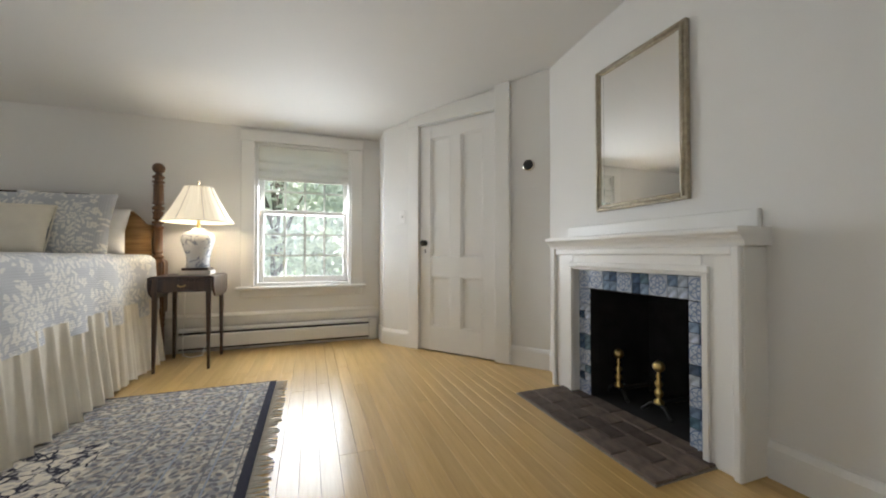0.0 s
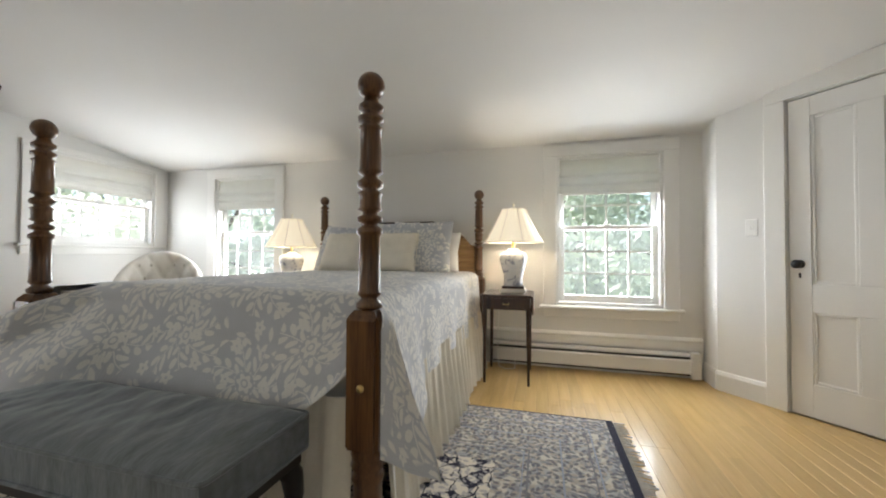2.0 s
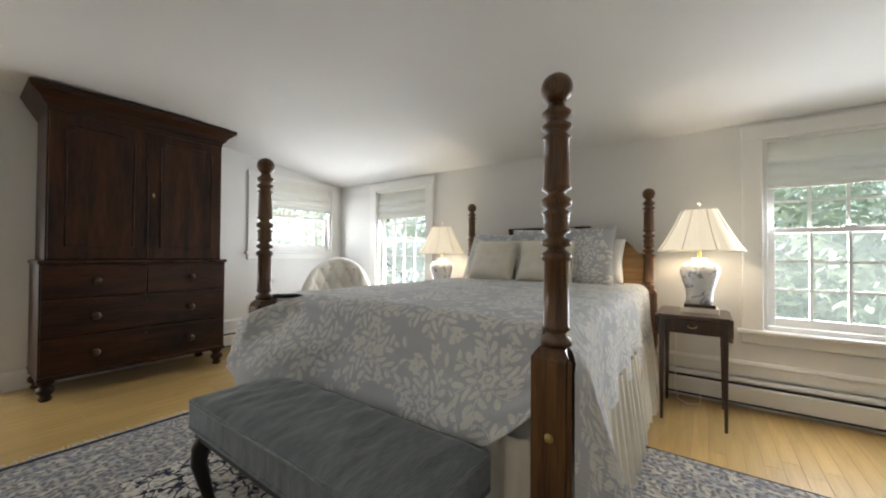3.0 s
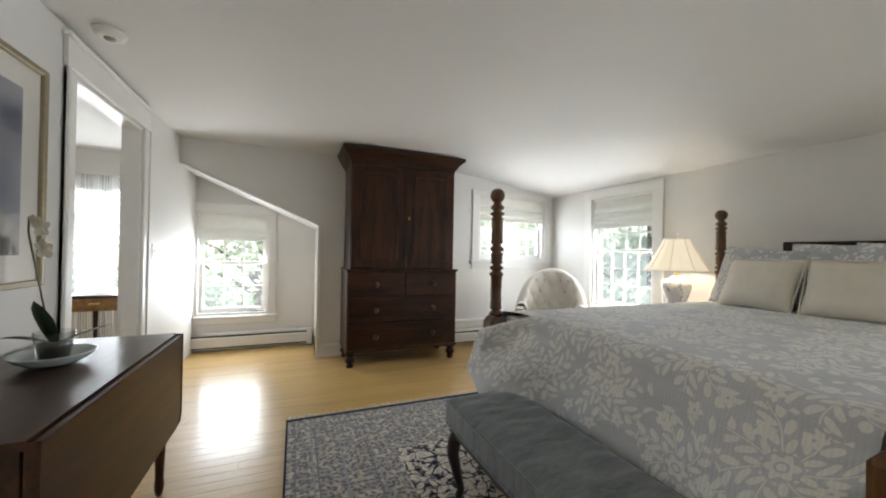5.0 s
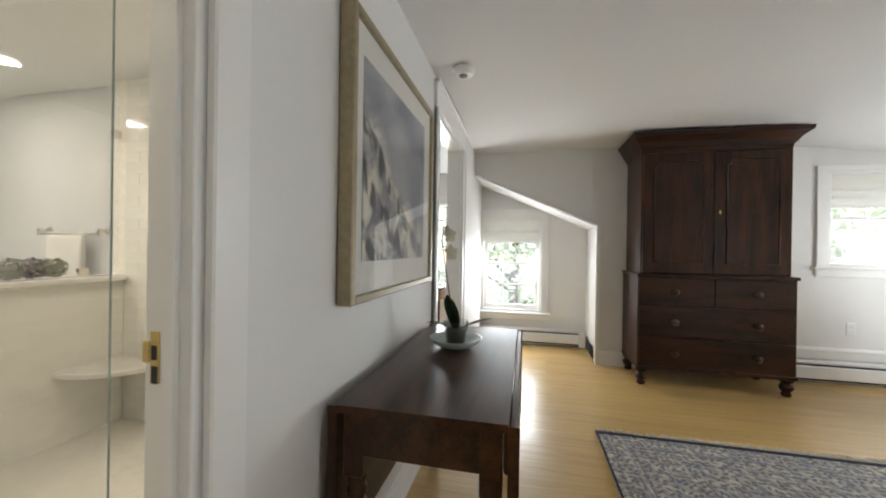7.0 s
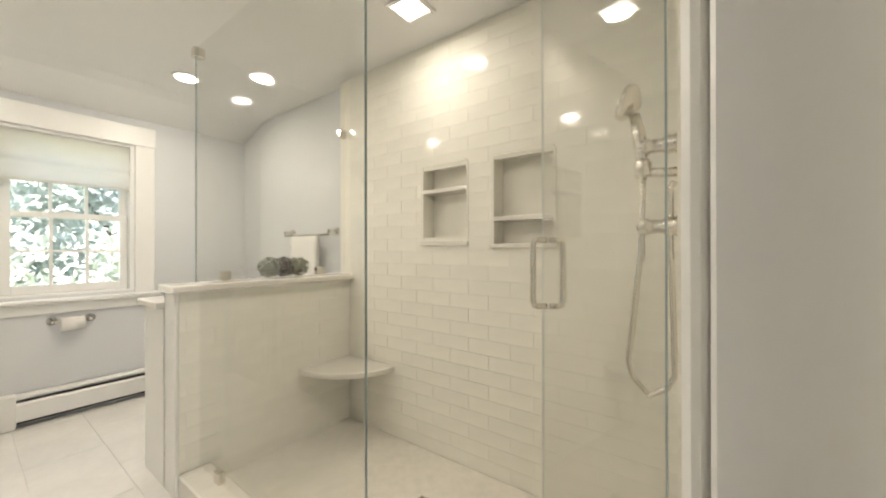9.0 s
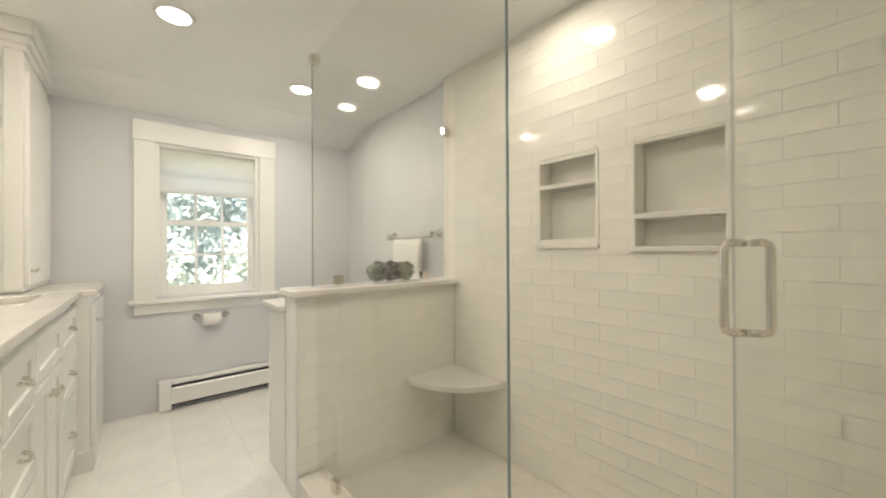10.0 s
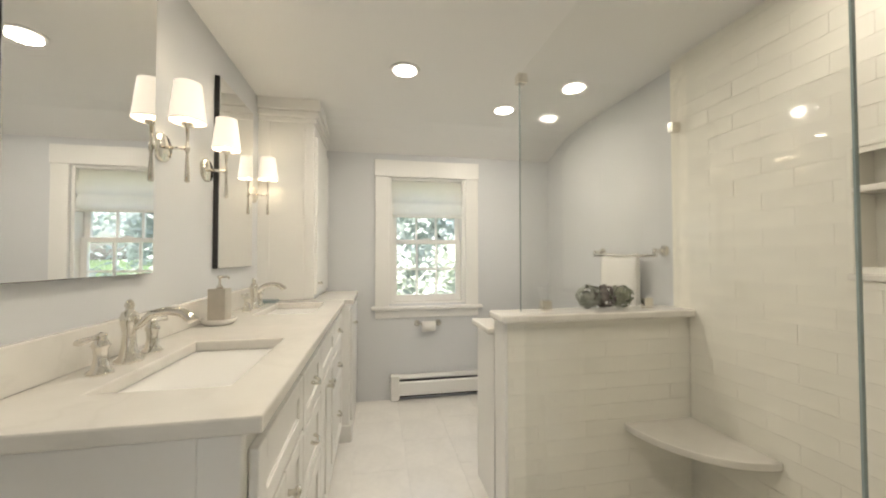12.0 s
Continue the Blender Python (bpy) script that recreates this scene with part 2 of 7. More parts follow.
struct("wall_closet", join(box(1.74, 1.9, 2.72, 4.2, -0.3, 2.6)), WALL, "plain plaster wall that closes the closet")

# ceiling: flat, then falling towards the north wall
prof = [(-0.36, 2.23), (1.7, 2.23), (2.0, 2.226), (2.3, 2.212), (2.6, 2.188), (2.9, 2.155), (3.3, 2.10), (4.22, 1.961), (4.22, 2.10), (2.4, 2.40), (-0.36, 2.40)]
cl = prism(prof, 6.85, Matrix(((0, 0, 1, -5.0), (1, 0, 0, 0), (0, 1, 0, 0), (0, 0, 0, 1))))
struct("ceiling", cl, CEIL, "white plaster ceiling that slopes down towards the windows", "ceiling")

# alcove
struct("wall_alcove_west", holed(-0.5, 1.12, -0.3, 2.3, -5.64, -5.52, [WIN_C], "y"), WALL, "white plaster alcove wall with a window")
struct("wall_alcove_north", box(-5.52, WEST - 0.12, 1.0, 1.12, -0.3, 2.0), WALL, "white plaster side wall of the alcove")
struct("wall_alcove_south", box(-5.52, -4.99, -0.40, -0.36, -0.3, 2.3), WALL, "white plaster side wall of the alcove")
sl = prism([(-0.45, 2.06), (1.12, 1.37), (1.12, 1.5), (-0.45, 2.2)], 0.66, Matrix(((0, 0, 1, -5.55), (1, 0, 0, 0), (0, 1, 0, 0), (0, 0, 0, 1))))
struct("ceiling_alcove", sl, CEIL, "white slanted plaster ceiling of the alcove", "ceiling")
struct("subfloor", box(-7.0, 1.9, -4.0, 4.3, -0.30, -0.02), WALL, "plain timber floor deck under the rooms", "floor")

# ---- structure: bathroom ----
struct("wall_bath_south", holed(-2.9, -0.2, -0.3, 2.6, BATH_S - 0.16, BATH_S, [WIN_S], "x"), BATHWALL, "pale blue-grey painted wall with a window")
NICHES = [(-1.63, -1.35, 1.17, 1.575), (-1.20, -0.91, 1.155, 1.57)]
struct("wall_bath_west", holed(BATH_S, BATH_N, -0.3, 2.6, BATH_W - 0.12, BATH_W, [(a - 0.012, b + 0.012, c - 0.02, d + 0.012) for a, b, c, d in NICHES], "y"), BATHWALL, "pale blue-grey painted wall")
struct("wall_bath_east", box(BATH_E, BATH_E + 0.12, BATH_S, BATH_N, -0.3, 2.6), BATHWALL, "pale blue-grey painted wall behind the vanity")
struct("floor_bath", box(BATH_W, BATH_E, BATH_S, BATH_N, -0.05, BATH_Z), WHITE, "white tile floor", "floor")
bc = prism([(-0.36, 2.23), (-3.22, 2.23), (-3.36, 2.224), (-3.48, 2.203), (-3.58, 2.17), (-3.85, 2.07), (-3.85, 2.25), (-2.6, 2.40), (-0.36, 2.40)], 2.7, Matrix(((0, 0, 1, -2.9), (1, 0, 0, 0), (0, 1, 0, 0), (0, 0, 0, 1))))
struct("ceiling_bath", bc, BATHCEIL, "white plaster ceiling that slopes down to the window wall", "ceiling")

# ---- structure: the room beyond the west doorway ----
struct("wall_study_west", holed(-3.7, -0.40, -0.3, 2.8, -6.32, -6.2, [(-2.0, -0.85, 0.55, 1.85)], "y"), WALL, "white plaster wall with a wide window")
struct("wall_study_south", box(-6.3, -2.86, -3.82, -3.7, -0.3, 2.8), WALL, "white plaster wall")
struct("wall_study_north", box(-6.3, -5.52, -0.52, -0.40, -0.3, 2.8), WALL, "white plaster wall")
struct("ceiling_study", box(-6.3, -2.86, -3.8, -0.35, 2.30, 2.4), CEIL, "white plaster ceiling", "ceiling")


# ---- more materials ----
def nodes_of(m):
    nt = m.node_tree
    return nt.nodes, nt.links.new, nt.nodes["Principled BSDF"]


def maths(n, link, op, a, b=None, c=None):
    x = n.new("ShaderNodeMath")
    x.operation = op
    for i, v in enumerate((a, b, c)):
        if v is None:
            continue
        if isinstance(v, (int, float)):
            x.inputs[i].default_value = v
        else:
            link(v, x.inputs[i])
    return x.outputs[0]


def leaves(n, link, co, scale, length, width, seed):
    """A mask of leaf shapes, one in each cell of a random net, each turned its own way."""
    mp = n.new("ShaderNodeMapping")
    mp.inputs["Location"].default_value = (seed, seed * 0.7, 0)
    link(co, mp.inputs["Vector"])
    vo = n.new("ShaderNodeTexVoronoi")
    vo.voronoi_dimensions = "2D"
    vo.inputs["Scale"].default_value, vo.inputs["Randomness"].default_value = scale, 0.75
    link(mp.outputs[0], vo.inputs["Vector"])
    sub = n.new("ShaderNodeVectorMath")
    sub.operation = "SUBTRACT"
    link(mp.outputs[0], sub.inputs[0])
    link(vo.outputs["Position"], sub.inputs[1])
    sep = n.new("ShaderNodeSeparateColor")
    link(vo.outputs["Color"], sep.inputs[0])
    rot = n.new("ShaderNodeVectorRotate")
    rot.rotation_type = "Z_AXIS"
    link(sub.outputs[0], rot.inputs["Vector"])
    link(maths(n, link, "MULTIPLY", sep.outputs[0], 6.283), rot.inputs["Angle"])
    xyz = n.new("ShaderNodeSeparateXYZ")
    link(rot.outputs[0], xyz.inputs[0])
    q = maths(n, link, "DIVIDE", xyz.outputs[0], length)
    q = maths(n, link, "MULTIPLY", q, q)
    lim = maths(n, link, "MULTIPLY", maths(n, link, "SUBTRACT", 1.0, q), width)
    d = maths(n, link, "SUBTRACT", lim, maths(n, link, "ABSOLUTE", xyz.outputs[1]))
    st = n.new("ShaderNodeMapRange")
    st.inputs["From Min"].default_value, st.inputs["From Max"].default_value = -0.001, 0.003
    link(d, st.inputs["Value"])
    return st.outputs[0]


def bouquets(n, link, co, size, seed):
    """A mask of round bouquets: stems that fan out from a flower, with paired ovate leaves. Also gives how far out each place lies."""
    mp = n.new("ShaderNodeMapping")
    mp.inputs["Location"].default_value = (seed, seed * 0.7, 0)
    link(co, mp.inputs["Vector"])
    vo = n.new("ShaderNodeTexVoronoi")
    vo.voronoi_dimensions = "2D"
    vo.inputs["Scale"].default_value, vo.inputs["Randomness"].default_value = 2.35 / size, 0.5
    link(mp.outputs[0], vo.inputs["Vector"])
    away = n.new("ShaderNodeVectorMath")
    away.operation = "SUBTRACT"
    link(mp.outputs[0], away.inputs[0])
    link(vo.outputs["Position"], away.inputs[1])
    sep = n.new("ShaderNodeSeparateColor")
    link(vo.outputs["Color"], sep.inputs[0])
    xyz = n.new("ShaderNodeSeparateXYZ")
    link(away.outputs[0], xyz.inputs[0])

    def m(op, a, b=None, c=None):
        return maths(n, link, op, a, b, c)
    x, y = xyz.outputs[0], xyz.outputs[1]
    r = m("SQRT", m("ADD", m("MULTIPLY", x, x), m("MULTIPLY", y, y)))
    ang = m("ARCTAN2", y, x)
    turned = m("ADD", m("ADD", ang, m("MULTIPLY", sep.outputs[0], 6.283)), m("MULTIPLY", r, 2.2 / size))
    stems = 7.0
    wedge = m("SUBTRACT", m("FRACT", m("MULTIPLY", turned, stems / 6.2832)), 0.5)
    v = m("MULTIPLY", m("MULTIPLY", wedge, r), 6.2832 / stems)
    av = m("ABSOLUTE", v)
    pitch = 0.058 * size
    w = m("SUBTRACT", r, m("MULTIPLY", av, 0.9))
    w = m("ADD", w, m("MULTIPLY", m("GREATER_THAN", v, 0.0), pitch * 0.45))
    f = m("ABSOLUTE", m("SUBTRACT", m("FRACT", m("DIVIDE", w, pitch)), 0.5))
    s = m("DIVIDE", m("SUBTRACT", av, 0.005 * size), m("MINIMUM", m("MULTIPLY", r, 0.40), 0.052 * size))
    s = m("MINIMUM", m("MAXIMUM", s, 0.0), 1.0)
    lens = m("MULTIPLY", m("MULTIPLY", s, m("SUBTRACT", 1.0, s)), 4.0)
    st = n.new("ShaderNodeMapRange")
    st.inputs["From Min"].default_value, st.inputs["From Max"].default_value = 0.0, 0.07
    link(m("SUBTRACT", m("MULTIPLY", m("POWER", lens, 0.55), 0.37), f), st.inputs["Value"])
    stem = m("LESS_THAN", av, 0.003 * size)
    rim = m("ADD", 0.205 * size, m("MULTIPLY", m("SINE", m("ADD", m("MULTIPLY", ang, 3.0), m("MULTIPLY", sep.outputs[1], 9.0))), 0.028 * size))
    inside = m("MULTIPLY", m("LESS_THAN", r, rim), m("GREATER_THAN", r, 0.058 * size))
    fan = m("MULTIPLY", m("MAXIMUM", st.outputs[0], stem), inside)
    petal = m("ADD", 0.043 * size, m("MULTIPLY", m("COSINE", m("MULTIPLY", ang, 6.0)), 0.008 * size))
    eye = m("GREATER_THAN", m("ABSOLUTE", m("SUBTRACT", r, 0.018 * size)), 0.004 * size)
    flower = m("MULTIPLY", m("LESS_THAN", r, petal), eye)
    return m("MAXIMUM", fan, flower), m("GREATER_THAN", r, rim)


def blossoms(n, link, co, scale, radius, seed):
    """A mask of small five-petalled flowers, one in each cell of a random net."""
    mp = n.new("ShaderNodeMapping")
    mp.inputs["Location"].default_value = (seed, seed * 1.3, 0)
    link(co, mp.inputs["Vector"])
    vo = n.new("ShaderNodeTexVoronoi")
    vo.voronoi_dimensions = "2D"
    vo.inputs["Scale"].default_value, vo.inputs["Randomness"].default_value = scale, 0.8
    link(mp.outputs[0], vo.inputs["Vector"])
    away = n.new("ShaderNodeVectorMath")
    away.operation = "SUBTRACT"
    link(mp.outputs[0], away.inputs[0])
    link(vo.outputs["Position"], away.inputs[1])
    xyz = n.new("ShaderNodeSeparateXYZ")
    link(away.outputs[0], xyz.inputs[0])
    x, y = xyz.outputs[0], xyz.outputs[1]
    r = maths(n, link, "SQRT", maths(n, link, "ADD", maths(n, link, "MULTIPLY", x, x), maths(n, link, "MULTIPLY", y, y)))
    petal = maths(n, link, "MULTIPLY_ADD", maths(n, link, "COSINE", maths(n, link, "MULTIPLY", maths(n, link, "ARCTAN2", y, x), 5.0)), radius * 0.25, radius)
    return maths(n, link, "MULTIPLY", maths(n, link, "LESS_THAN", r, petal), maths(n, link, "GREATER_THAN", r, radius * 0.22))


def blend(n, link, fac, a, b):
    x = n.new("ShaderNodeMix")
    x.data_type = "RGBA"
    link(fac, x.inputs[0]) if not isinstance(fac, (int, float)) else None
    for i, v in ((6, a), (7, b)):
        if isinstance(v, tuple):
            x.inputs[i].default_value = (*v, 1)
        else:
            link(v, x.inputs[i])
    return x.outputs[2]


def leafy_cloth(name, ground, motif, size=1.0, stitch=True):
    """Woven cotton with sprigs of leaves and flowers and fine lines of quilting."""
    m = mat(name, ground, 0.9, vary=0.05, bump_scale=300, bump=0.1)
    n, link, b = nodes_of(m)
    co = n.new("ShaderNodeUVMap").outputs[0]
    wob = n.new("ShaderNodeTexNoise")
    wob.inputs["Scale"].default_value = 5.0
    link(co, wob.inputs["Vector"])
    off = n.new("ShaderNodeVectorMath")
    off.operation = "MULTIPLY_ADD"
    link(wob.outputs["Color"], off.inputs[0])
    off.inputs[1].default_value = (0.035, 0.035, 0)
    link(co, off.inputs[2])
    c2 = off.outputs[0]
    big, outer = bouquets(n, link, c2, size, 0.3)
    flowers = blossoms(n, link, c2, 5.2 / size, 0.030 * size, 2.0)
    mid = maths(n, link, "MULTIPLY", leaves(n, link, c2, 15 / size, 0.034 * size, 0.015 * size, 3.1), outer)
    patch = n.new("ShaderNodeTexNoise")
    patch.inputs["Scale"].default_value, patch.inputs["Detail"].default_value = 3.6 / size, 1
    link(co, patch.inputs["Vector"])
    gate = n.new("ShaderNodeMapRange")
    gate.inputs["From Min"].default_value, gate.inputs["From Max"].default_value = 0.48, 0.52
    link(patch.outputs["Fac"], gate.inputs["Value"])
    mask = maths(n, link, "MAXIMUM", maths(n, link, "MAXIMUM", big, flowers), maths(n, link, "MULTIPLY", mid, gate.outputs[0]))
    old = b.inputs["Base Color"].links[0].from_socket
    link(blend(n, link, mask, old, motif), b.inputs["Base Color"])
    wv = n.new("ShaderNodeTexWave")
    wv.inputs["Scale"].default_value, wv.inputs["Distortion"].default_value = 26, 3.0
    wv.inputs["Detail Scale"].default_value = 3
    link(co, wv.inputs["Vector"])
    bp = n.new("ShaderNodeBump")
    bp.inputs["Strength"].default_value, bp.inputs["Distance"].default_value = 0.22, 0.004
    link(maths(n, link, "ADD", wv.outputs["Fac"], maths(n, link, "MULTIPLY", mask, 0.8)) if stitch else mask, bp.inputs["Height"])
    link(bp.outputs[0], b.inputs["Normal"])
    b.inputs["Sheen Weight"].default_value = 0.15
    return m


def wood(name, dark, lite, rough=0.3, grain=(18, 18, 1.2), rand=0.0, coat=0.0, spec=None):
    """Grain along z of the object, or along the axis that grain leaves unstretched."""
    m = mat(name, lite, rough, vary=0.02, stretch=grain, scale=1.6, bump_scale=9, bump=0.06, rand=rand, spec=spec)
    n, link, b = nodes_of(m)
    ramp = [x for x in n if x.bl_idname == "ShaderNodeValToRGB"][0].color_ramp
    ramp.elements[0].color, ramp.elements[0].position = (*dark, 1), 0.36
    ramp.elements[1].color, ramp.elements[1].position = (*lite, 1), 0.64
    b.inputs["Coat Weight"].default_value = coat
    b.inputs["Coat Roughness"].default_value = 0.12
    return m


QUILT = leafy_cloth("quilt_cotton", (0.56, 0.575, 0.60), (0.79, 0.78, 0.745), 0.74)
SHAM = leafy_cloth("sham_cotton", (0.50, 0.52, 0.55), (0.78, 0.765, 0.715), 0.6)
LINEN = mat("cream_linen", (0.80, 0.75, 0.64), 0.9, scale=14, vary=0.04, bump=0.25, bump_scale=260)
COTTON = mat("white_cotton", (0.82, 0.80, 0.76), 0.9, scale=14, vary=0.03, bump=0.2, bump_scale=300)
POSTWOOD = wood("post_maple", (0.040, 0.014, 0.005), (0.185, 0.086, 0.029), 0.28, coat=0.2)
HEADWOOD = wood("headboard_maple", (0.20, 0.10, 0.030), (0.42, 0.245, 0.092), 0.32, (1.2, 14, 14))
MAHOG = wood("dark_mahogany", (0.0085, 0.0026, 0.0008), (0.062, 0.0200, 0.0058), 0.36, (9, 9, 1.3), coat=0.04, spec=0.28)
MAHOG_H = wood("dark_mahogany_across", (0.0085, 0.0026, 0.0008), (0.054, 0.0175, 0.0052), 0.36, (9, 1.3, 9), coat=0.04, spec=0.28)
TABLEWOOD = wood("table_walnut", (0.010, 0.0030, 0.0008), (0.066, 0.0225, 0.0068), 0.30, (1.2, 14, 14), coat=0.10, spec=0.35)
STANDWOOD = wood("stand_mahogany", (0.018, 0.008, 0.004), (0.07, 0.03, 0.014), 0.3, (14, 14, 1.5), coat=0.3)
EBONY = mat("ebonised_wood", (0.020, 0.014, 0.011), 0.35, scale=12, vary=0.2)
VELVET = mat("grey_velvet", (0.18, 0.20, 0.215), 0.7, scale=5, vary=0.30, bump=0.2, bump_scale=40, stretch=(5, 1, 1))
nn, ll, bb = nodes_of(VELVET)
bb.inputs["Sheen Weight"].default_value = 0.7
bb.inputs["Sheen Roughness"].default_value = 0.35
bb.inputs["Sheen Tint"].default_value = (0.85, 0.9, 0.92, 1)
SHADECLOTH = glow("lamp_shade_silk", (1.0, 0.86, 0.64), 0.17, (0.85, 0.78, 0.62))
ROMAN = mat("roman_shade_linen", (0.80, 0.78, 0.73), 0.85, scale=10, vary=0.03, bump=0.2, bump_scale=200)


def translucent(m, colour, share):
    """Lets part of the light through, as thin cloth and leaves do."""
    n, link, b = nodes_of(m)
    t, x = n.new("ShaderNodeBsdfTranslucent"), n.new("ShaderNodeMixShader")
    t.inputs["Color"].default_value = (*colour, 1)
    x.inputs[0].default_value = share
    link(b.outputs[0], x.inputs[1])
    link(t.outputs[0], x.inputs[2])
    link(x.outputs[0], n["Material Output"].inputs["Surface"])
    return m


translucent(ROMAN, (0.85, 0.82, 0.76), 0.25)
ROMAN_THIN = mat("thin_shade_linen", (0.80, 0.78, 0.73), 0.85, scale=10, vary=0.03, bump=0.2, bump_scale=200)
translucent(ROMAN_THIN, (0.85, 0.82, 0.76), 0.45)


def porcelain(name):
    m = mat(name, (0.74, 0.75, 0.76), 0.12, vary=0.02)
    n, link, b = nodes_of(m)
    co = n.new("ShaderNodeTexCoord").outputs["Object"]
    a = n.new("ShaderNodeTexNoise")
    a.inputs["Scale"].default_value, a.inputs["Detail"].default_value, a.inputs["Distortion"].default_value = 20, 5, 1.8
    link(co, a.inputs["Vector"])
    r = n.new("ShaderNodeMapRange")
    r.inputs["From Min"].default_value, r.inputs["From Max"].default_value = 0.52, 0.60
    link(a.outputs["Fac"], r.inputs["Value"])
    link(blend(n, link, r.outputs[0], b.inputs["Base Color"].links[0].from_socket, (0.33, 0.36, 0.44)), b.inputs["Base Color"])
    return m


PORCELAIN = porcelain("painted_porcelain")


# ---- bed ----
def square_block(w, z0, z1, ch):
    """The chamfered block of a post, with shoulders sloping in at the top."""
    bm = box(-w, w, -w, w, z0, z1 - 0.03)
    top = [v for v in bm.verts if v.co.z > z1 - 0.04]
    up = [f for f in bm.faces if all(v in top for v in f.verts)]
    r = bmesh.ops.extrude_face_region(bm, geom=up)
    for v in [g for g in r["geom"] if isinstance(g, bmesh.types.BMVert)]:
        v.co.z = z1
        v.co.x *= 0.62
        v.co.y *= 0.62
    es = [e for e in bm.edges if abs(e.verts[0].co.z - e.verts[1].co.z) > 0.1]
    bmesh.ops.bevel(bm, geom=es, offset=ch, segments=2, affect="EDGES")
    return bm


BED = thing("four_poster_bed", "four-poster bed with turned dark maple posts", "bed")
POST = [(0.034, 0.0), (0.044, 0.03), (0.048, 0.12), (0.045, 0.25), (0.052, 0.275), (0.044, 0.29), (0.054, 0.31), (0.046, 0.325), (0.054, 0.345), (0.050, 0.37)]
SHAFT = [(0.023, 0.79), (0.042, 0.80), (0.042, 0.815), (0.026, 0.83), (0.037, 0.842), (0.038, 0.850), (0.0355, 0.853), (0.033, 1.028), (0.041, 1.036), (0.042, 1.05), (0.025, 1.062), (0.024, 1.068), (0.040, 1.074),
         (0.041, 1.088), (0.025, 1.096), (0.024, 1.104), (0.040, 1.113), (0.034, 1.12), (0.035, 1.158), (0.041, 1.165), (0.025, 1.176), (0.041, 1.186), (0.042, 1.202), (0.026, 1.214), (0.024, 1.222), (0.041, 1.232),
         (0.036, 1.242), (0.034, 1.37), (0.041, 1.376), (0.025, 1.388), (0.041, 1.398), (0.042, 1.41), (0.023, 1.422), (0.040, 1.434), (0.041, 1.447), (0.026, 1.46), (0.022, 1.475)]
BALL = [(0.0, 1.470)] + [(0.044 * math.sin(a * math.pi / 14), 1.514 - 0.044 * math.cos(a * math.pi / 14)) for a in range(1, 14)] + [(0.0, 1.558)]
for px, py in ((-1.006, 1.882), (-2.587, 1.882), (-1.016, 4.01), (-2.587, 4.01)):
    p = part("bedpost", lathe(SHAFT, 28), POSTWOOD, BED)
    p.location = (px, py, 0)
    part("finial", lathe(BALL, 28), POSTWOOD, p, "turned ball finial")
    part("post_block", square_block(0.056, 0.37, 0.795, 0.012), POSTWOOD, p)
    part("post_foot", lathe(POST, 28), POSTWOOD, p)
    if py < 2:
        bolt = lathe([(0.0, -0.008), (0.010, -0.006), (0.013, 0.0), (0.013, 0.004)], 14)
        bolt.transform(Matrix.Rotation(radians(90), 4, "X") @ Matrix.Translation((0, 0, 0.0)))
        bolt.transform(Matrix.Rotation(radians(180), 4, "Z") @ Matrix.Translation((0, 0.057, 0.56)))
        part("bolt_cover", bolt, BRASS, p, "small brass bolt cover")
part("side_rail", box(-1.04, -1.01, 1.93, 3.96, 0.28, 0.43, 0.004), POSTWOOD, BED)
part("side_rail", box(-2.585, -2.555, 1.93, 3.96, 0.28, 0.43, 0.004), POSTWOOD, BED)
part("foot_rail", box(-2.54, -1.06, 1.90, 1.93, 0.28, 0.43, 0.004), POSTWOOD, BED)
head = [(-1.05, 0.45), (-2.55, 0.45), (-2.55, 1.06), (-2.50, 1.065), (-2.47, 1.12), (-2.42, 1.165), (-2.36, 1.175), (-2.31, 1.16), (-2.27, 1.19), (-1.33, 1.19), (-1.29, 1.16), (-1.24, 1.175), (-1.18, 1.165), (-1.13, 1.12), (-1.10, 1.065), (-1.05, 1.06)]
part("headboard", soften(prism(head, 0.03, Matrix(((1, 0, 0, 0), (0, 0, 1, 4.0), (0, 1, 0, 0), (0, 0, 0, 1)))), 0.006), HEADWOOD, BED, "golden maple scroll-topped headboard")
part("top_rail", box(-2.17, -1.43, 3.985, 4.035, 1.19, 1.285, 0.006), MAHOG, BED, "dark top rail")
part("mattress", soften(box(-2.545, -1.045, 1.93, 3.98, 0.43, 0.80), 0.05, 3), COTTON, BED, "white mattress")


def cloth(rows, cols, place, uv):
    """A sheet of cloth: place(i, j) gives its points, uv(i, j) its flat measure."""
    bm = bmesh.new()
    lay = bm.loops.layers.uv.new("UVMap")
    vs = [[bm.verts.new(place(i / rows, j / cols)) for j in range(cols + 1)] for i in range(rows + 1)]
    for i in range(rows):
        for j in range(cols):
            f = bm.faces.new((vs[i][j], vs[i + 1][j], vs[i + 1][j + 1], vs[i][j + 1]))
            f.smooth = True
            for lp, (a, c) in zip(f.loops, ((i, j), (i + 1, j), (i + 1, j + 1), (i, j + 1))):
                lp[lay].uv = uv(a / rows, c / cols)
    return bm


def wave(x, y, z, s, a):
    return a * noise.noise(Vector((x * s, y * s, z * s)))


HALF, TOPZ, FOOTY, HEADY, MIDX = 0.79, 0.825, 1.895, 3.96, -1.797


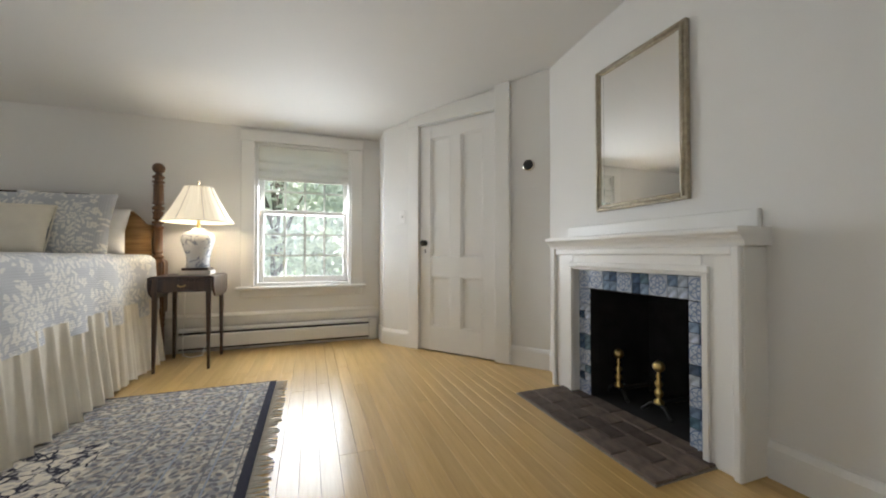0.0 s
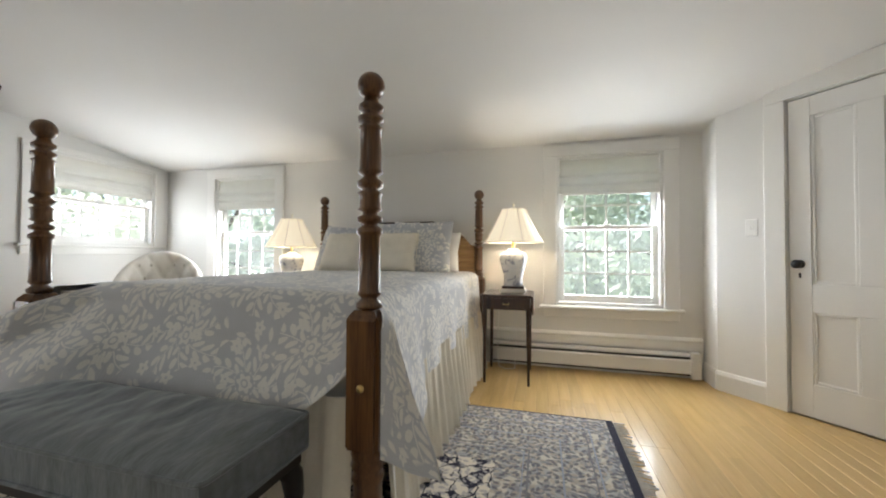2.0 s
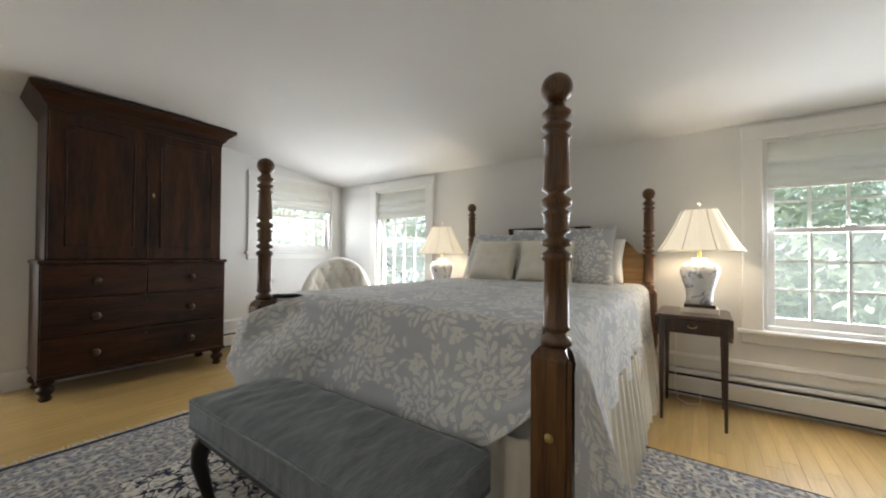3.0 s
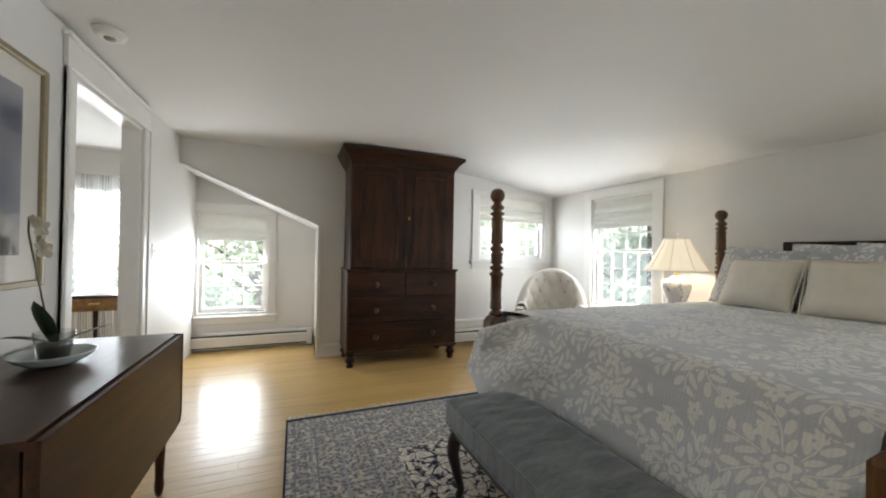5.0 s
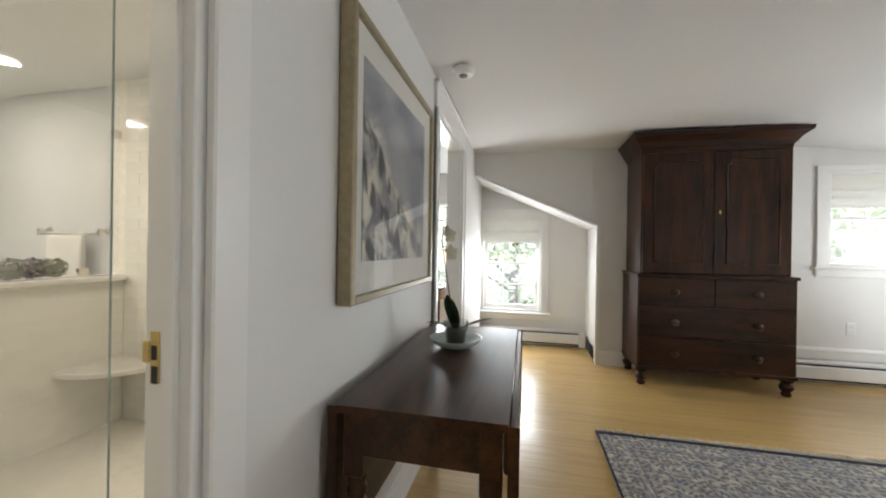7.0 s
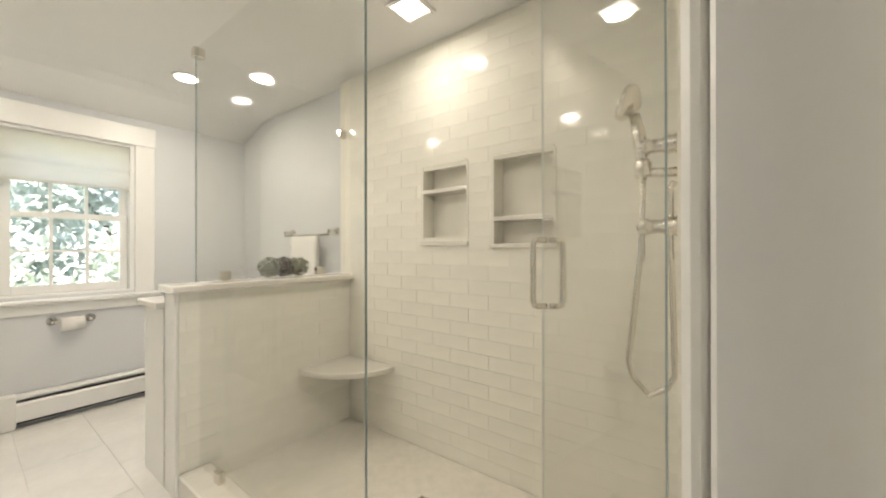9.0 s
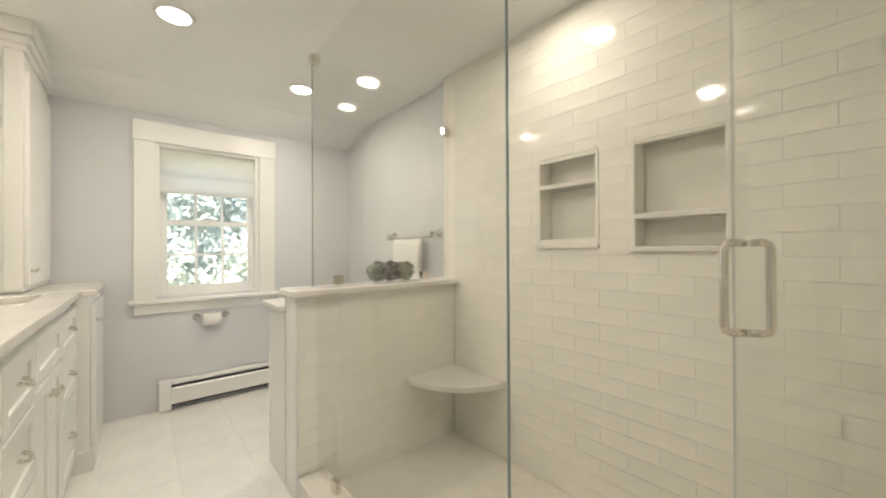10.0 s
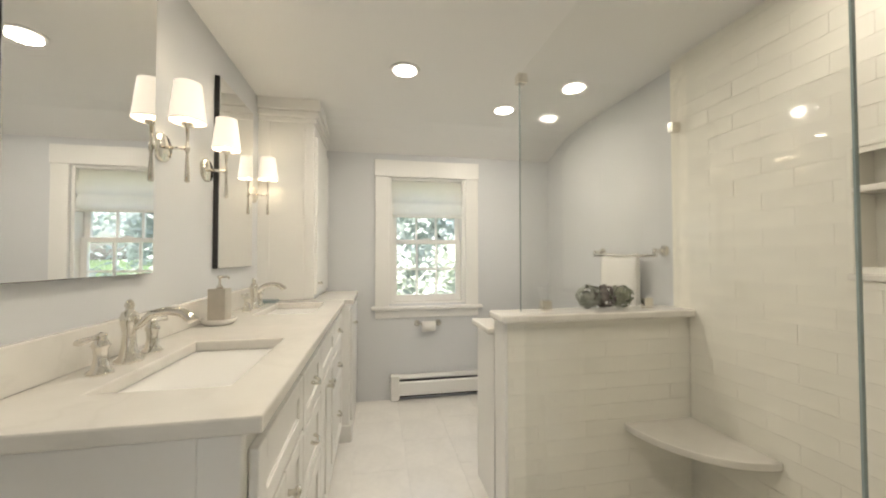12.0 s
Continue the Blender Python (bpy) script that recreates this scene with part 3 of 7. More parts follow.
def quilt_side(side):
    """One long side of the quilt: from the middle of the bed over the edge to its hem, and round the foot post."""
    turn = 0.88
    def spot(i, j):
        k, wrap = min(1.0, i / turn), max(0.0, (i - turn) / (1 - turn))
        near = max(0.0, (k - 0.72) / 0.28) ** 1.5
        drop = 0.385 + 0.02 * math.sin(i * 9) + (0.11 if side > 0 else 0.12) * near - 0.06 * wrap
        s = j * (HALF + drop)
        r = 0.07
        over = min(1.0, max(0.0, (s - HALF + r) / (r * 1.5708)))
        y = HEADY + (FOOTY + 0.055 - 0.07 * over - HEADY) * k
        if s < HALF - r:
            x, z = s, TOPZ + 0.018 * math.cos(s / HALF * 1.5)
        else:
            d = max(0.0, s - (HALF - r + r * 1.5708))
            a = min(1.5708, (s - HALF + r) / r)
            fold = 0.014 * math.sin(y * 17 + 2 * side + 3 * wrap) + wave(y, d, side, 5, 0.02) + 0.02 * math.sin(wrap * 9) * near
            out = 0.03 * d / 0.4 + near * (0.085 * min(1.0, over) + 0.09 * d / 0.4) + fold * d / 0.4
            x, z = HALF - r + r * math.sin(a) + out, TOPZ - r + r * math.cos(a) - d + 0.002
            if wrap > 0:
                reach = max(0.0, x - 0.791)
                q = wrap ** 1.5 * over
                x, y = 0.791 + reach * (1 - q) + min(reach, 0.066) * q, y - 0.05 * q
        return (MIDX + side * x + wave(x, y, 3, 9, 0.004), y + wave(x, y, z, 4, 0.004), z + wave(x, y, 1, 7, 0.008))
    def uv(i, j):
        return (side * j * (HALF + 0.39), (HEADY - FOOTY) * min(1.0, i / turn) + 0.25 * max(0.0, (i - turn) / (1 - turn)))
    return cloth(84, 48, spot, uv)


def quilt_foot():
    """The foot of the quilt: it hangs behind the bench, swings out beyond the bench's end and turns back in front of the far post."""
    def spot(i, j):
        corner = max(0.0, (0.16 - i) / 0.16)
        swing = min(1.0, max(0.0, (0.48 - i) / 0.30))
        swing = swing * swing * (3 - 2 * swing) * 1.15
        near = max(0.0, (i - 0.80) / 0.20)
        tx = -2.515 + 1.455 * i - 0.05 * corner
        hx = -2.395 + 1.335 * (i - 0.16) / 0.84 if i > 0.16 else -2.395 - 0.26 * corner
        hy = 1.835 - 0.150 * swing + 0.11 * corner ** 1.4 + 0.012 * math.sin(i * 21)
        hz = 0.435 + 0.015 * math.sin(i * 13) + 0.16 * near ** 2 + 0.03 * corner
        r = 0.075
        ztop = TOPZ + 0.018 * math.cos((tx - MIDX) / HALF * 1.5) + 0.006
        total = r * 1.5708 + ztop - r - hz
        q = j * total
        a = min(1.5708, q / r)
        d = max(0.0, q - r * 1.5708) / (total - r * 1.5708)
        y0, z0 = FOOTY + r - r * math.sin(a) - 0.155 * min(1.0, 1.6 * corner), ztop - r + r * math.cos(a) - 0.10 * corner
        hy = hy + 0.155 * min(1.0, 1.6 * corner) - 0.05 * corner
        e = d ** 0.85
        x = tx + (hx - tx) * (d * 0.85 + 0.15 * math.sin(a))
        return (x, y0 + (hy - FOOTY) * e + wave(x, d, 2, 5, 0.022) * d, z0 + (hz - z0) * d + wave(x, y0, 1, 7, 0.006))
    return cloth(90, 30, spot, lambda i, j: ((i - 0.5) * 2 * HALF, (HEADY - FOOTY) + j * 0.48))


quilt = thing("quilt", "grey-blue quilt with cream leaf pattern, draped over the bed", "quilt")
part("quilt_cover", join(quilt_side(1), quilt_side(-1)), QUILT, quilt)
part("foot_drape", quilt_foot(), QUILT, quilt)


def skirt(x0, y0, x1, y1, pleats, name="skirt_panel"):
    """A gathered valance between two points, from the rail to the floor."""
    a, c = Vector((x0, y0, 0)), Vector((x1, y1, 0))
    d = (c - a).normalized()
    nrm = Vector((d.y, -d.x, 0))
    rnd = random.Random(len(name) + pleats)
    ph = [rnd.uniform(0.6, 1.4) for _ in range(pleats + 2)]

    def spot(i, j):
        k = i * pleats
        f = math.sin(k * 6.283) * ph[int(k)] + 0.4 * math.sin(k * 13.1 + 1)
        z = 0.50 - j * (0.482 + 0.006 * math.sin(k * 4))
        p = a + (c - a) * i + nrm * (0.012 + 0.024 * f * (0.25 + 0.75 * j) + 0.035 * j) + d * (0.008 * math.cos(k * 6.283) * j)
        return (p.x, p.y, z)
    return cloth(pleats * 10, 8, spot, lambda i, j: (i * 2, j * 0.5))


bedskirt = thing("bed_skirt", "gathered cream linen bed skirt hanging to the floor", "bed skirt")
part("skirt_panel", skirt(-1.0, 1.95, -1.0, 3.95, 19), LINEN, bedskirt)
part("skirt_panel", skirt(-2.595, 3.95, -2.595, 1.95, 19), LINEN, bedskirt)
part("skirt_panel", skirt(-2.53, 1.90, -1.06, 1.90, 14), LINEN, bedskirt)


def pillow(w, h, t, n=22):
    """A stuffed pillow, standing in x and z, with pinched corners and a seam."""
    bm = bmesh.new()
    lay = bm.loops.layers.uv.new("UVMap")
    for s in (1, -1):
        vs = []
        for i in range(n + 1):
            row = []
            for j in range(n + 1):
                u, v = i / n * 2 - 1, j / n * 2 - 1
                puff = max(0.0, (1 - u ** 4) * (1 - v ** 4)) ** 0.6
                pin = 1 - 0.07 * (1 - abs(u)) * abs(v) ** 3
                pin2 = 1 - 0.07 * (1 - abs(v)) * abs(u) ** 3
                wr = 0.006 * noise.noise(Vector((u * 3 + w * 9, v * 3, s)))
                row.append(bm.verts.new((u * w / 2 * pin2, s * (puff * t / 2 + wr * puff), v * h / 2 * pin)))
            vs.append(row)
        for i in range(n):
            for j in range(n):
                q = (vs[i][j], vs[i + 1][j], vs[i + 1][j + 1], vs[i][j + 1])
                f = bm.faces.new(q if s < 0 else q[::-1])
                f.smooth = True
                for lp in f.loops:
                    lp[lay].uv = (lp.vert.co.x + w * 3.1, lp.vert.co.z)
    bmesh.ops.remove_doubles(bm, verts=bm.verts[:], dist=0.0004)
    return bm


def put_pillow(label, material, x, y, z, w, h, t, lean, turn=0, roll=0, piping=None):
    ob = thing("pillow", label, "pillow", "pillows on the bed")
    ob.matrix_basis = pose(x, y, z, -lean, roll, turn)
    part("cover", pillow(w, h, t), material, ob)
    if piping:
        e = [(sx * w / 2 * (1 - 0.05 * (1 - abs(sx))), 0, sz * h / 2) for sx, sz in [(k / 8, 1) for k in range(-8, 9)] + [(1, k / 8) for k in range(7, -9, -1)] + [(k / 8, -1) for k in range(7, -9, -1)] + [(-1, k / 8) for k in range(-7, 8)]]
        part("piping", tube(e, 0.005, 6, True), piping, ob, "corded edge")
    return ob


for x in (-1.46, -2.14):
    put_pillow("plain white cotton pillow leaning on the headboard", COTTON, x + (0.03 if x > -2 else -0.03), 3.885, 1.00, 0.54, 0.36, 0.15, 16)
for x, tn in ((-1.475, 3), (-2.215, -8), (-1.80, 0)):
    put_pillow("grey-blue pillow sham with cream leaf pattern", SHAM, x, 3.76 if x != -1.80 else 3.80, 1.02 if x < -2 else 1.035, 0.54, 0.46 if x < -2 else 0.50, 0.17, 20, tn, 4 if x < -2 else 0)
put_pillow("cream linen cushion with a corded edge", LINEN, -2.12, 3.60, 0.995, 0.42, 0.36, 0.15, 26, -5, 0, LINEN)
put_pillow("cream linen cushion with a corded edge", LINEN, -1.68, 3.61, 0.995, 0.42, 0.36, 0.15, 26, 6, 0, LINEN)


# ---- bench at the bed's foot ----
bench = thing("bench", "grey velvet bench with dark cabriole legs", "bench", at=(-1.715, 1.615, 0.012))
N1, N2 = 150, 36
seat = cloth(N1, N2, lambda i, j: ((i - 0.5) * 1.10, (j - 0.5) * 0.37, 0.468 + 0.026 * max(0.0, (1 - abs(2 * i - 1) ** 10) * (1 - abs(2 * j - 1) ** 6)) ** 0.7 + wave(i * 6, j, 0, 3, 0.006) + (wave(i * 17 + j * 3, j * 1.6, 5, 1, 0.004) + wave(i * 45 + j * 9, j * 2.6, 9, 1, 0.0022)) * (1 - abs(2 * i - 1) ** 8) * (1 - abs(2 * j - 1) ** 6)), lambda i, j: (i, j))
part("seat_cushion", seat, VELVET, bench)
part("seat_box", soften(box(-0.55, 0.55, -0.185, 0.185, 0.365, 0.470), 0.012, 2), VELVET, bench)
def rounded_ring(z, e, n=6):
    pts = []
    for cx, cy, a0 in ((0.53, 0.165, 0), (-0.53, 0.165, 90), (-0.53, -0.165, 180), (0.53, -0.165, 270)):
        pts += [(cx + (0.02 + e) * math.cos(radians(a0 + 90 * k / n)), cy + (0.02 + e) * math.sin(radians(a0 + 90 * k / n)), z) for k in range(n + 1)]
    return pts
part("piping", tube(rounded_ring(0.468, 0.002), 0.006, 8, True), VELVET, bench, "velvet-covered cord")
part("piping", tube(rounded_ring(0.372, 0.002), 0.006, 8, True), VELVET, bench, "velvet-covered cord")
part("apron", soften(box(-0.535, 0.535, -0.17, 0.17, 0.325, 0.366), 0.006), EBONY, bench)
for sx in (-1, 1):
    for sy in (-1, 1):
        leg = tube([(sx * 0.49, sy * 0.135, 0.345), (sx * 0.515, sy * 0.155, 0.29), (sx * 0.520, sy * 0.160, 0.23), (sx * 0.505, sy * 0.145, 0.15), (sx * 0.490, sy * 0.130, 0.08), (sx * 0.500, sy * 0.140, 0.035), (sx * 0.525, sy * 0.165, 0.016), (sx * 0.535, sy * 0.172, 0.0)], 0.030, 10, False, (1.15, 1.1, 0.95, 0.72, 0.58, 0.62, 0.85, 0.7))
        part("leg", leg, EBONY, bench)


# ---- rug ----
def rug_material():
    m = mat("wool_rug", (0.58, 0.54, 0.47), 0.95, vary=0.06, bump=0.5, bump_scale=220)
    n, link, b = nodes_of(m)
    co = n.new("ShaderNodeTexCoord").outputs["Object"]
    xyz = n.new("ShaderNodeSeparateXYZ")
    link(co, xyz.inputs[0])
    dx = maths(n, link, "SUBTRACT", 1.65, maths(n, link, "ABSOLUTE", xyz.outputs[0]))
    dy = maths(n, link, "SUBTRACT", 1.20, maths(n, link, "ABSOLUTE", xyz.outputs[1]))
    d = maths(n, link, "MINIMUM", dx, dy)
    cream, blue, navy, tan, grey = (0.70, 0.64, 0.54), (0.19, 0.19, 0.205), (0.014, 0.015, 0.034), (0.44, 0.37, 0.30), (0.40, 0.395, 0.395)

    def band(lo, hi):
        return maths(n, link, "MULTIPLY", maths(n, link, "GREATER_THAN", d, lo), maths(n, link, "LESS_THAN", d, hi))
    l1 = leaves(n, link, co, 17, 0.034, 0.018, 1.0)
    l2 = leaves(n, link, co, 24, 0.023, 0.012, 5.0)
    l3 = leaves(n, link, co, 9.5, 0.075, 0.030, 9.0)
    l4 = leaves(n, link, co, 30, 0.019, 0.009, 4.0)
    vo = n.new("ShaderNodeTexVoronoi")
    vo.feature, vo.voronoi_dimensions = "DISTANCE_TO_EDGE", "2D"
    vo.inputs["Scale"].default_value = 8.5
    wob = n.new("ShaderNodeTexNoise")
    wob.inputs["Scale"].default_value = 14
    link(co, wob.inputs["Vector"])
    off = n.new("ShaderNodeVectorMath")
    off.operation = "MULTIPLY_ADD"
    link(wob.outputs["Color"], off.inputs[0])
    off.inputs[1].default_value = (0.09, 0.09, 0)
    link(co, off.inputs[2])
    link(off.outputs[0], vo.inputs["Vector"])
    vine = maths(n, link, "LESS_THAN", vo.outputs["Distance"], 0.035)
    base = b.inputs["Base Color"].links[0].from_socket
    # border: cream ground with grey-blue, tan and navy sprigs
    bord = blend(n, link, l3, base, grey)
    bord = blend(n, link, maths(n, link, "MULTIPLY", l1, 0.6), bord, blue)
    bord = blend(n, link, maths(n, link, "MULTIPLY", l2, 0.7), bord, tan)
    bord = blend(n, link, maths(n, link, "MULTIPLY", l4, 0.75), bord, (0.085, 0.09, 0.12))
    bord = blend(n, link, maths(n, link, "MULTIPLY", vine, 0.45), bord, (0.17, 0.18, 0.22))
    # field: navy with cream palmettes
    fld = blend(n, link, l3, navy, cream)
    fld = blend(n, link, l1, fld, cream)
    fld = blend(n, link, maths(n, link, "MULTIPLY", l4, 0.8), fld, (0.38, 0.36, 0.36))
    fld = blend(n, link, vine, fld, navy)
    out = blend(n, link, maths(n, link, "GREATER_THAN", d, 0.60), bord, fld)
    for lo, hi, c in ((0.0, 0.012, navy), (0.052, 0.058, blue), (0.14, 0.148, (0.3, 0.33, 0.4)), (0.165, 0.172, blue), (0.30, 0.308, (0.3, 0.33, 0.4)), (0.45, 0.458, blue), (0.475, 0.48, (0.3, 0.33, 0.4))):
        out = blend(n, link, band(lo, hi), out, c)
    ends = maths(n, link, "MULTIPLY", maths(n, link, "LESS_THAN", dx, 0.038), 1.0)
    out = blend(n, link, ends, out, navy)
    link(out, b.inputs["Base Color"])
    return m


rug = thing("area_rug", "cream and blue oriental rug with a navy border and fringe", "rug", at=(-1.73, 1.93, 0.0))
part("rug_body", soften(box(-1.65, 1.65, -1.20, 1.20, 0.001, 0.011), 0.003), rug_material(), rug)
FRINGE = mat("rug_fringe", (0.66, 0.62, 0.54), 0.95, scale=30, vary=0.12)
for sx in (-1, 1):
    fr = bmesh.new()
    rnd = random.Random(3 + sx)
    k = -1.19
    while k < 1.19:
        l, s = rnd.uniform(0.045, 0.075), rnd.uniform(-0.02, 0.02)
        p = [(sx * 1.648, k, 0.006), (sx * (1.65 + l * 0.5), k + s * 0.4, 0.006), (sx * (1.65 + l), k + s, 0.003)]
        q = tube(p, 0.0035, 5, False, (1.2, 1.0, 0.7))
        me = bpy.data.meshes.new("f")
        q.to_mesh(me)
        fr.from_mesh(me)
        bpy.data.meshes.remove(me)
        q.free()
        k += rnd.uniform(0.009, 0.016)
    tagged(part("fringe", fr, FRINGE, rug, "knotted cream cotton fringe"), kind="stuff")


# ---- windows, doors, trim ----
def on_wall(x, y, turn):
    """Local x runs along the wall, local y points out of the room, z is up."""
    return pose(x, y, 0, 0, 0, turn)


def moulded(outline, length, m):
    """A profile in (depth, height) drawn out along local x."""
    return prism(outline, length, m @ Matrix(((0, 0, 1, 0), (1, 0, 0, 0), (0, 1, 0, 0), (0, 0, 0, 1))))


def window(name, m, w, z0, z1, zm, cols, lo_rows, hi_rows, label, side=0.11, head=0.105, sill=True, reveal=0.15):
    """A double-hung window in an opening that starts at local x = 0."""
    win = new(name)
    tagged(win, label, "window", "", "structure")
    win.matrix_basis = m

    def add(n, bm, material=TRIM, parent=win, label=""):
        return part(n, bm, material, parent, label)
    add("casing", box(-side, 0.0, -0.022, 0.0, z0 - 0.02, z1, 0.004))
    add("casing", box(w, w + side, -0.022, 0.0, z0 - 0.02, z1, 0.004))
    add("head_casing", box(-side - 0.006, w + side + 0.006, -0.026, 0.0, z1, z1 + head, 0.004))
    if sill:
        add("window_sill", box(-side - 0.03, w + side + 0.03, -0.05, 0.05, z0 - 0.045, z0 - 0.018, 0.006))
        add("apron", box(-side, w + side, -0.018, 0.0, z0 - 0.115, z0 - 0.045, 0.004))
    fr = 0.025
    for a, b in ((0.0, fr), (w - fr, w)):
        add("jamb", box(a, b, 0.002, reveal, z0, z1, 0.002))
    add("jamb", box(fr, w - fr, 0.002, reveal, z0 - 0.016, z0 + 0.012, 0.002))
    add("jamb", box(fr, w - fr, 0.002, reveal, z1 - 0.02, z1, 0.002))
    for zl, zh, rows, dy in ((z0 + 0.013, zm + 0.02, lo_rows, 0.055), (zm - 0.018, z1 - 0.021, hi_rows, 0.085)):
        st, xa, xb = 0.042, fr + 0.002, w - fr - 0.002
        sash = part("sash", join(box(xa, xa + st, dy, dy + 0.028, zl, zh, 0.003), box(xb - st, xb, dy, dy + 0.028, zl, zh, 0.003), box(xa + st, xb - st, dy, dy + 0.028, zl, zl + (0.055 if dy < 0.06 else 0.034), 0.003), box(xa + st, xb - st, dy, dy + 0.028, zh - 0.034, zh, 0.003)), TRIM, win)
        ga, gb, gl, gh = xa + st, xb - st, zl + (0.055 if dy < 0.06 else 0.034), zh - 0.034
        for k in range(1, cols):
            c = ga + (gb - ga) * k / cols
            part("muntin", box(c - 0.008, c + 0.008, dy + 0.004, dy + 0.024, gl, gh), TRIM, sash)
        for k in range(1, rows):
            c = gl + (gh - gl) * k / rows
            part("muntin", box(ga, gb, dy + 0.005, dy + 0.023, c - 0.008, c + 0.008), TRIM, sash)
        g = part("pane", box(ga, gb, dy + 0.012, dy + 0.015, gl, gh), GLASS, sash, "clear glass")
        g.visible_shadow = False
        if dy < 0.06:
            part("sash_lock", box(w / 2 - 0.03, w / 2 + 0.03, dy - 0.004, dy + 0.02, zh, zh + 0.012, 0.004), METALWHITE, sash)
    return win


def roman_shade(m, w, zt, zb, folds=3, material=None):
    """A raised linen blind with soft folds gathered at its hem."""
    sh = thing("roman_shade", "raised off-white linen roman shade in the window", "window shade", "roman shades")
    sh.matrix_basis = m
    prof = [(0.028, zt), (0.026, zt - (zt - zb) * 0.25)]
    z = zt - (zt - zb) * 0.30
    step = (z - zb) / folds
    for k in range(folds):
        prof += [(0.012, z - step * 0.15), (0.006, z - step * 0.55), (0.014, z - step * 0.9), (0.026, z - step * 0.96)]
        z -= step
    bm = bmesh.new()
    n = 10
    rows = [[bm.verts.new((0.004 + (w - 0.008) * i / n, d + 0.002 * math.sin(i * 2.1 + zz * 30), zz + 0.0025 * math.sin(i * 1.7))) for i in range(n + 1)] for d, zz in prof]
    for a, b in zip(rows, rows[1:]):
        for i in range(n):
            bm.faces.new((a[i], a[i + 1], b[i + 1], b[i])).smooth = True
    part("cloth", bm, material or ROMAN, sh)
    part("headrail", box(0.003, w - 0.003, 0.028, 0.050, zt - 0.03, zt - 0.001, 0.002), METALWHITE, sh)
    part("hem_bar", box(0.004, w - 0.004, 0.008, 0.022, zb - 0.006, zb + 0.010, 0.003), material or ROMAN, sh)
    return sh


MA, MB = on_wall(WIN_A[0], NORTH, 0), on_wall(WIN_B[0], NORTH, 0)
window("window_1", MA, 0.84, WIN_A[2], WIN_A[3], 1.22, 4, 3, 3, "white double-hung window with small panes", head=0.10)
window("window_2", MB, 0.83, WIN_B[2], WIN_B[3], 1.22, 4, 3, 3, "white double-hung window with small panes", head=0.10)
MD = on_wall(WEST, WIN_D[0], 90)
window("window_3", MD, 1.03, WIN_D[2], WIN_D[3], 1.50, 6, 3, 2, "low wide white window with small panes", side=0.10, head=0.05)
MC = on_wall(-5.52, WIN_C[0], 90)
window("window_4", MC, 0.74, WIN_C[2], WIN_C[3], 1.0, 3, 2, 2, "white double-hung alcove window with small panes", side=0.085, head=0.10)
MS = on_wall(WIN_S[1], BATH_S, 180)
window("window_5", MS, 0.65, WIN_S[2], WIN_S[3], 1.36, 3, 2, 2, "white double-hung bathroom window with broad casing", side=0.115, head=0.14)
MT = on_wall(-6.2, -2.0, 90)
window("window_6", MT, 1.15, 0.55, 1.85, 1.2, 4, 3, 3, "wide white window of the next room")
roman_shade(MA, 0.84, 1.843, 1.51)
roman_shade(MB, 0.83, 1.843, 1.49)
roman_shade(MD, 1.03, 1.928, 1.60)
roman_shade(MC, 0.74, 1.578, 1.28, 2)
roman_shade(MS, 0.65, 1.898, 1.57, 2, ROMAN_THIN)


def panel_door(name, w, h, m, label, knob_side):
    d = new(name)
    tagged(d, label, "door", "", "structure")
    d.matrix_basis = m
    st, t = 0.105, 0.035
    rails = [(0.0, 0.20), (0.63, 0.80), (h - 0.12, h)]
    slab = [box(0, st, 0, t, 0, h, 0.002), box(w - st, w, 0, t, 0, h, 0.002), box(w / 2 - 0.05, w / 2 + 0.05, 0.0005, t, 0.20, 0.63, 0.002), box(w / 2 - 0.05, w / 2 + 0.05, 0.0005, t, 0.80, h - 0.12, 0.002)]
    slab += [box(st, w - st, 0.0005, t, a, b, 0.002) for a, b in rails]
    part("frame", join(*slab), TRIM, d)
    for xa, xb in ((st, w / 2 - 0.05), (w / 2 + 0.05, w - st)):
        for za, zb in ((0.20, 0.63), (0.80, h - 0.12)):
            p = part("panel", box(xa, xb, 0.014, t - 0.006, za, zb), TRIM, d)
            e = 0.018
            part("moulding", join(box(xa, xa + e, 0.004, 0.014, za, zb, 0.004), box(xb - e, xb, 0.004, 0.014, za, zb, 0.004), box(xa + e, xb - e, 0.004, 0.014, za, za + e, 0.004), box(xa + e, xb - e, 0.004, 0.014, zb - e, zb, 0.004)), TRIM, p)
    kx = 0.05 if knob_side < 0 else w - 0.05
    knob = lathe([(0.026, 0.0), (0.026, 0.004), (0.010, 0.008), (0.010, 0.022), (0.024, 0.032), (0.027, 0.045), (0.018, 0.056), (0.0, 0.060)], 20)
    knob.transform(Matrix.Translation((kx, 0, 0.92)) @ Matrix.Rotation(radians(90), 4, "X"))
    part("door_knob", knob, BLACK, d, "dark bronze knob")
    part("keyhole", box(kx - 0.006, kx + 0.006, -0.002, 0.001, 0.835, 0.865, 0.002), BLACK, d)
    for z in (0.27, 1.70):
        hx = w if knob_side < 0 else 0
        part("hinge", box(hx - 0.010, hx + 0.010, -0.006, 0.004, z - 0.06, z + 0.06, 0.003), METALWHITE, d, "painted hinge")
    return d


